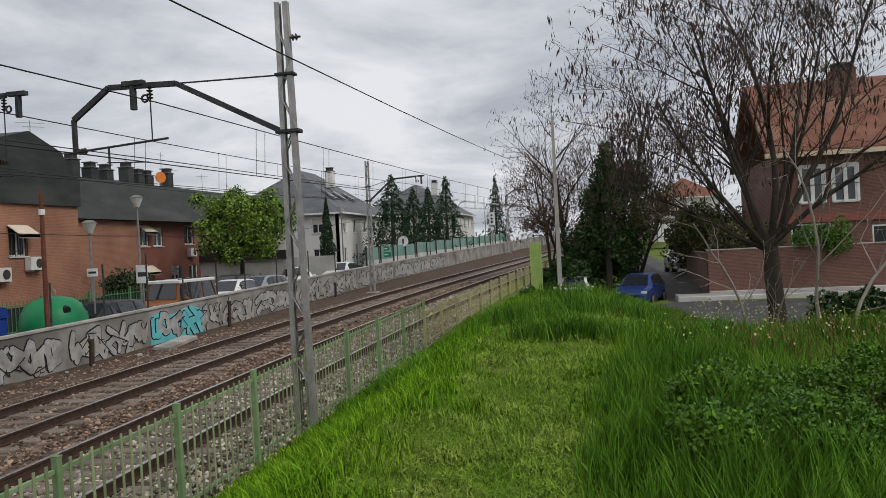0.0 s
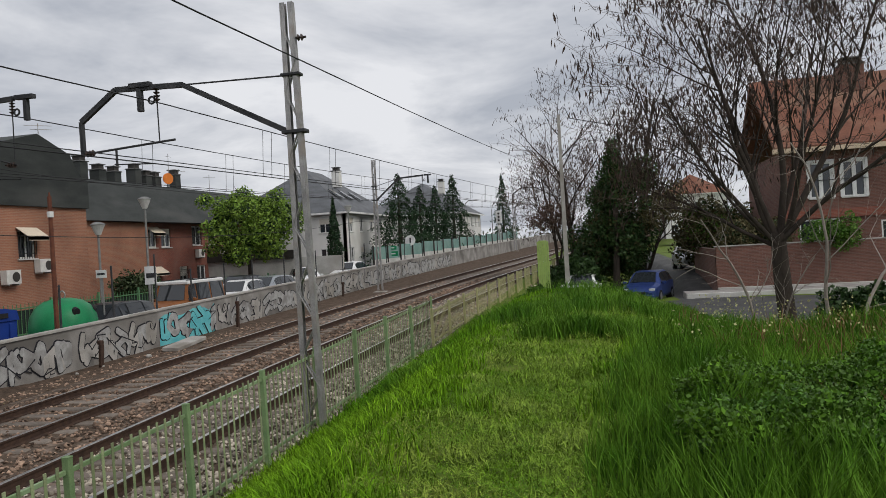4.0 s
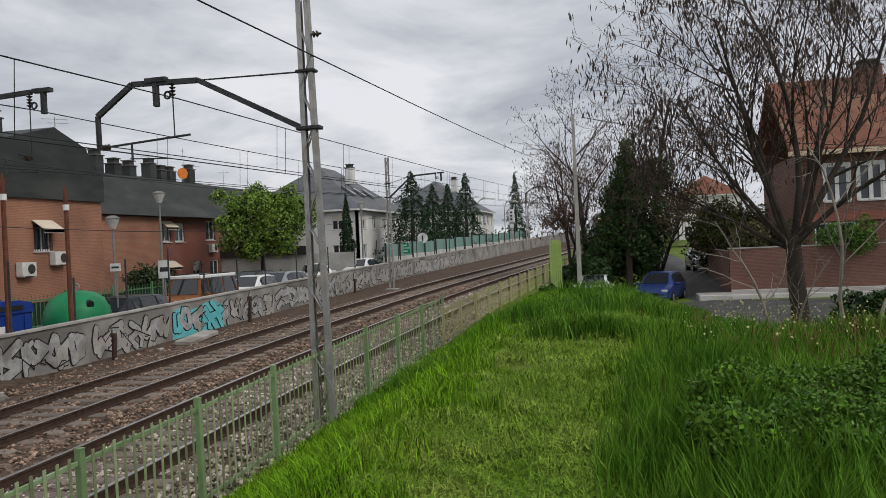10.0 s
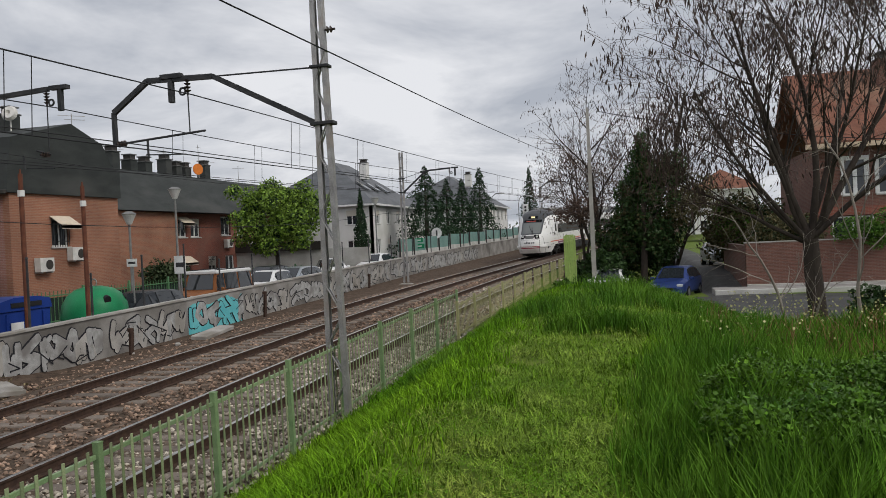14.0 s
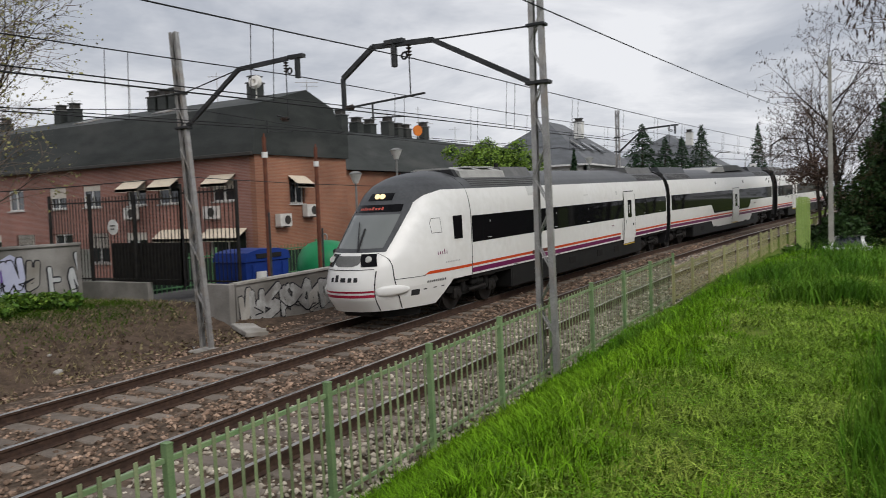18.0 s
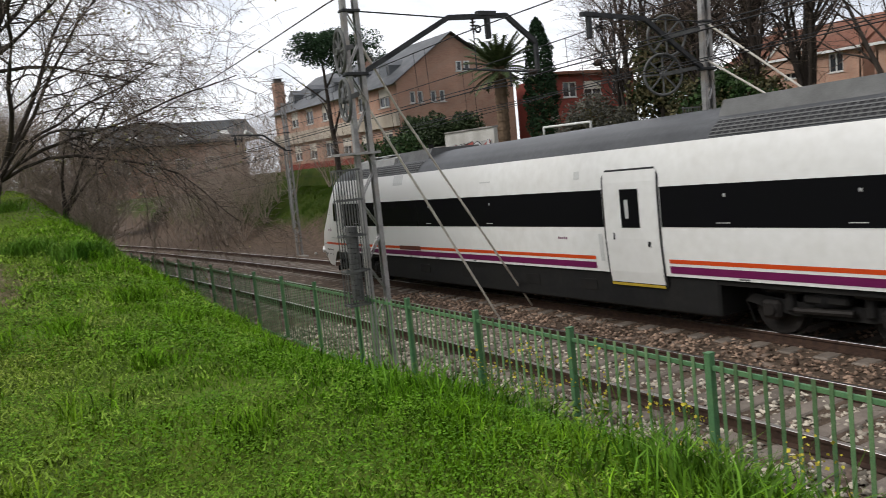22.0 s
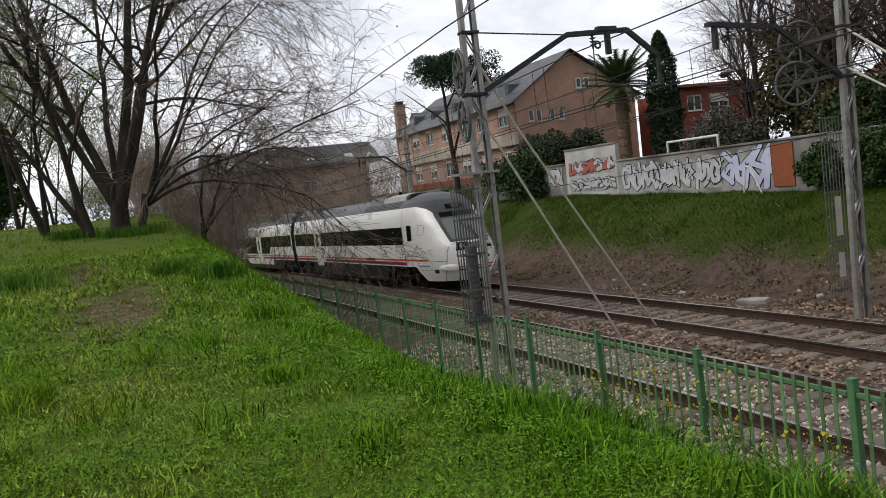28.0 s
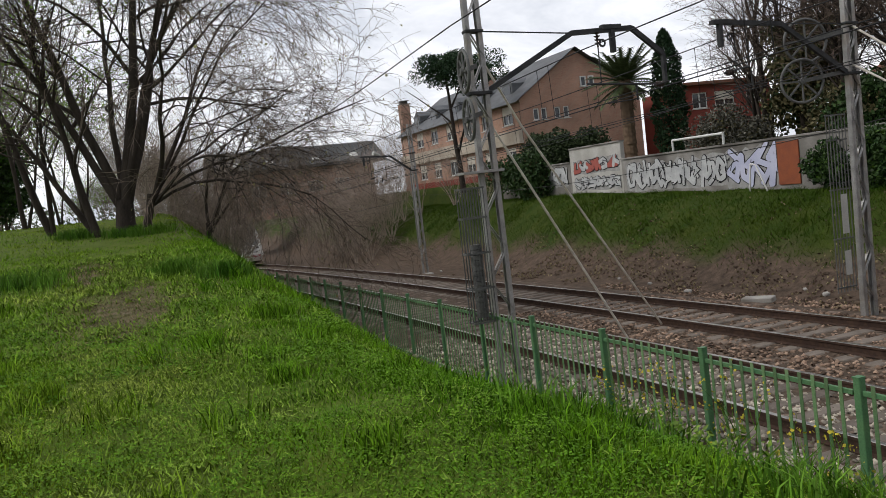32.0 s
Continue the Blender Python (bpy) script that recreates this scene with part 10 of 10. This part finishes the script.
def signpost(label, x, y, zt, plates, category="sign"):
    """plates: (kind, z below the top, width, height, material)."""
    X = x + verge(y)
    z0 = ground_z(X, y)
    h = zt + lvl(y) - z0
    t = thing("road_sign", label, category, pose(X, y, z0))
    part("post", Geo().tube((0, 0, -0.05), (0, 0, h), 0.03, 0.03, 8), M_POLEG, t)
    for kind, dz, w, hh, m_ in plates:
        if kind == "disc":
            p_ = part("plate", Geo().tube((0, -0.04, h - dz), (0, -0.06, h - dz), w / 2, w / 2, 22), m_, t)
            part("sign_bar", Geo().box(0, -0.066, h - dz, w * 0.16, 0.006, w * 0.5), M_DSTEEL, p_)
        else:
            p_ = part("plate", Geo().box(0, -0.05, h - dz, w, 0.02, hh, 0.004), m_, t)
            part("sign_bar", Geo().box(0, -0.064, h - dz, w * 0.7, 0.006, hh * 0.25), M_WFRAME if m_ is M_SIGNG else M_DSTEEL, p_)
    return t


signpost("white square plate on a slim post", -17.6, 24.4, 2.35, [("box", 0.14, 0.42, 0.28, M_WFRAME)])
signpost("white notice board on a slim post", -17.5, 27.2, 2.3, [("box", 0.35, 0.5, 0.7, M_WFRAME)])
signpost("round white sign on a post by the track", -16.4, 60.9, 2.6, [("disc", 0.4, 0.85, 0, M_WFRAME)])
signpost("green direction signs on a post", -16.7, 56.2, 2.1, [("box", 0.3, 1.1, 0.3, M_SIGNG), ("box", 0.75, 1.3, 0.35, M_SIGNG)])

sg = thing("railway_signal", "railway signal with white backboard on a grey mast", "signal", pose(-14.6 + verge(92), 92, lvl(92) - 0.3))
part("mast", Geo().tube((0, 0, 0), (0, 0, 4.4), 0.08, 0.07, 10), M_GALV, sg)
part("backboard", Geo().box(0, -0.12, 4.2, 0.7, 0.06, 1.5, 0.02), M_WFRAME, sg, "white backboard")
for k in range(3):
    part("signal_lamp", Geo().tube((0, -0.15, 3.8 + 0.4 * k), (0, -0.3, 3.8 + 0.4 * k), 0.12, 0.12, 14), M_TRIM, sg)
part("number_plate", Geo().box(0, -0.12, 3.0, 0.4, 0.04, 0.4), M_WFRAME, sg)
for s in (-0.18, 0.18):
    part("ladder_rail", Geo().bar((s, 0.2, 0), (s, 0.2, 3.4), 0.03, 0.03), M_GALV, sg)

# the concrete pole with its service wire, beside the thicket
cp = thing("concrete_pole", "tall square concrete service pole with a hooked bracket", "pole", pose(-1.94, 40, ground_z(-1.94, 40)))
zc = 9.4 - ground_z(-1.94, 40)
part("shaft", Geo().prism([(-0.12, -0.1), (0.12, -0.1), (0.07, zc), (-0.07, zc)], 1, -0.08, 0.08), M_CONC, cp)
part("bracket", Geo().path([(0.05, 0, zc - 0.3), (0.1, 0, zc + 0.25), (0.35, 0, zc + 0.3), (0.5, 0, zc - 0.1)], 0.02, 6), M_DSTEEL, cp)
single("service_wire", Geo().path([(-1.5 + 13.5 * k / 10, 40 - 1.5 * k / 10, 9.2 - 2.6 * k / 10 - 1.2 * (k / 10) * (1 - k / 10)) for k in range(11)], 0.018, 5), M_WIRE, "black service wire from the concrete pole", "cable")

# ---- beside the track ----
for y, zt in ((17.15, 1.55), (19.56, 0.95), (21.97, 1.35), (24.35, 1.6), (26.65, 0.95), (29.2, 1.0), (31.7, 1.0), (35, 1.1), (39, 1.1), (43, 1.1), (47, 1.2), (51.5, 1.1), (56, 1.2), (61, 1.2), (66, 1.2), (72, 1.2)):
    x = -15.5 + verge(y)
    single("fence_post", Geo().tube((x, y, ground_z(x - 0.1, y) - 0.05), (x, y, lvl(y) + 1.15 + zt), 0.035, 0.03, 8).tube((x, y, lvl(y) + 1.15 + zt), (x, y, lvl(y) + 1.2 + zt), 0.045, 0.02, 8), M_DSTEEL, "thin dark steel post rising behind the low wall", "post", group="wall posts")
for y, h in ((20.3, 0.7), (28.8, 0.95), (41.0, 0.7)):
    x = -14.85 + verge(y)
    z0 = lvl(y) - 0.4
    st_ = thing("stub_post", "short rusty rail stub standing before the wall", "post", pose(x, y, z0, 0, 3, 0), "stub posts")
    part("web", Geo().box(0, 0, h / 2, 0.05, 0.12, h, 0.006), M_RUST, st_)
    part("flange", Geo().box(0.05, 0, h / 2, 0.03, 0.16, h, 0.006), M_RUST, st_)
    part("stub_top", Geo().box(0.0, 0, h + 0.05, 0.14, 0.16, 0.12, 0.02), M_RUST, st_)
for x, y, a, sx, sy in ((-13.9, -16.0, 24, 0.3, 0.8), (-14.6, 3.9, 80, 0.3, 0.7), (-14.6, 15.2, 60, 0.6, 1.4), (-14.3, 24.0, 5, 0.55, 2.2)):
    single("concrete_slab", Geo().box(0, 0, 0.04, sx, sy, 0.14, 0.02), M_CONC, "loose pale concrete slab beside the track", "slab", pose(x + verge(y), y, max(ground_z(x, y), lvl(y) - 0.36) + 0.03, 3, 4, a), "concrete slabs")
q = random.Random(77)
for i in range(60):
    y = q.uniform(-40, 22)
    x = -14.2 - abs(q.gauss(0, 0.9))
    s = q.uniform(0.06, 0.18)
    X = x + verge(y)
    single("rubble_stone", Geo().box(0, 0, s * 0.25, s, s * q.uniform(0.6, 1.3), s * 0.6, s * 0.16), q.choice([M_CONC, M_DIRT, M_CONC, M_BALLAST]), "loose rubble stone on the dirt verge", "stone", pose(X, y, ground_z(X, y), q.uniform(-20, 20), q.uniform(-20, 20), q.uniform(0, 180)), "rubble")
tr = thing("trestle", "white metal trestle leaning before the boundary wall", "trestle", pose(-20.5, -23.1, ground_z(-20.5, -23.1)))
for a, b in (((0, -0.4, 0), (0, -0.25, 1.05)), ((0, 0.5, 0), (0, 0.0, 1.0)), ((0, -0.25, 1.05), (0, 0.0, 1.0))):
    part("tube", Geo().tube(a, b, 0.03, 0.03, 8), M_WFRAME, tr)
gl_ = thing("pipe_frame", "white pipe frame above the boundary wall", "frame", pose(-22.0, -28.0, 0))
zg = ground_z(-22, -28)
for a, b in (((0, -1.7, zg), (0, -1.7, 4.0)), ((0, 1.6, zg), (0, 1.6, 3.98)), ((0, -1.7, 4.0), (0, 1.6, 3.98))):
    part("pipe", Geo().tube(a, b, 0.055, 0.055, 8), M_WFRAME, gl_)
for y, h in ((33, 0.9),):
    x = -13.2 + verge(y)
    mk = thing("marker_post", "small white trackside marker post", "post", pose(x, y, lvl(y) - 0.42), "marker posts")
    part("post", Geo().box(0, 0, h / 2, 0.09, 0.09, h, 0.01), M_CONCL, mk)
    part("band", Geo().box(0, 0, h - 0.14, 0.096, 0.096, 0.1), M_DSTEEL, mk)

M_LEAFHAZE = mat("hazy_far_foliage", (0.10, 0.125, 0.085), (0.15, 0.165, 0.12), 0.05, 0.8, 0.0, isl=0.4)
# distant woods that close the view beyond the bank
V = []
for k in range(12000):
    a = q.uniform(-0.2, 1.25)
    r = q.uniform(150, 190)
    V.append((math.sin(a) * r * 0.9, -math.cos(a) * r, 1.0 + q.random() ** 1.6 * (5 + 2 * math.sin(a * 9))))
for k in range(3200):
    a = q.uniform(-0.5, 0.7)
    r = q.uniform(170, 210)
    V.append((math.sin(a) * r + 5, math.cos(a) * r, 3.5 + q.random() ** 1.6 * (6 + 3 * math.sin(a * 11))))
tagged(new("far_woods", leaf_mesh("far_woods", V, 0.75, M_LEAFHAZE, 0.7)), "distant grey-green line of trees on the horizon", "woods", kind="stuff")

# television aerials on the roofs
for x, y, z, h in ((-29, 28.9, 8.8, 1.5), (-35.5, 28.9, 8.8, 1.7), (-40.4, 28.9, 8.8, 1.4), (-30.2, 41.2, 8.3, 1.4), (-30.2, 46.2, 8.3, 1.7), (-30.6, 52.5, 8.3, 1.6), (-30.6, 57, 8.3, 1.5)):
    ae = thing("roof_aerial", "thin grey television aerial on the roof", "aerial", pose(x, y, z - 0.2, 0, 0, 35), "roof aerials")
    part("mast", Geo().tube((0, 0, 0), (0, 0, h + 0.2), 0.018, 0.018, 5), M_GALV, ae)
    part("boom", Geo().tube((-0.45, 0, h), (0.45, 0, h), 0.012, 0.012, 5), M_GALV, ae)
    for k in range(5):
        part("element", Geo().tube((-0.4 + 0.2 * k, -0.28 + 0.02 * k, h), (-0.4 + 0.2 * k, 0.28 - 0.02 * k, h), 0.009, 0.009, 4), M_GALV, ae)


# ---- what moves: the train ----
def on_line(y, turn=0.0, ahead=0.0):
    """The pose of a car on the far track at y; ahead: where along it the car's middle lies, for its heading."""
    ym = y + ahead
    dx = (bend(ym + 8) - bend(ym - 8)) / 16
    return pose(FAR + bend(y), y, lvl(y), math.degrees(math.atan(SLOPE)) * (-1 if turn else 1), 0, turn - math.degrees(math.atan(dx)))


JOINT = [(0, 212.9), (4, 169.7), (8, 126.5), (12, 83.3), (14, 61.7), (15, 50.9), (16, 40.1), (17, 29.3), (18, 18.27), (18.4, 13.82), (19.4, 3.27), (20.2, -4.95), (21.4, -17.3), (22, -23.65), (22.6, -29.83), (23.2, -35.68), (24, -44.23), (25, -54.9), (27, -76.3), (29, -97.7), (31, -119.1), (32, -129.8)]


def motions():
    walk(car_front, [(t, on_line(y, 0, 7)) for t, y in JOINT])
    walk(car_middle, [(t, on_line(y + 28.75, 0, 0)) for t, y in JOINT])
    walk(car_rear, [(t, on_line(y + 57.75, 180, -7)) for t, y in JOINT])


motions()
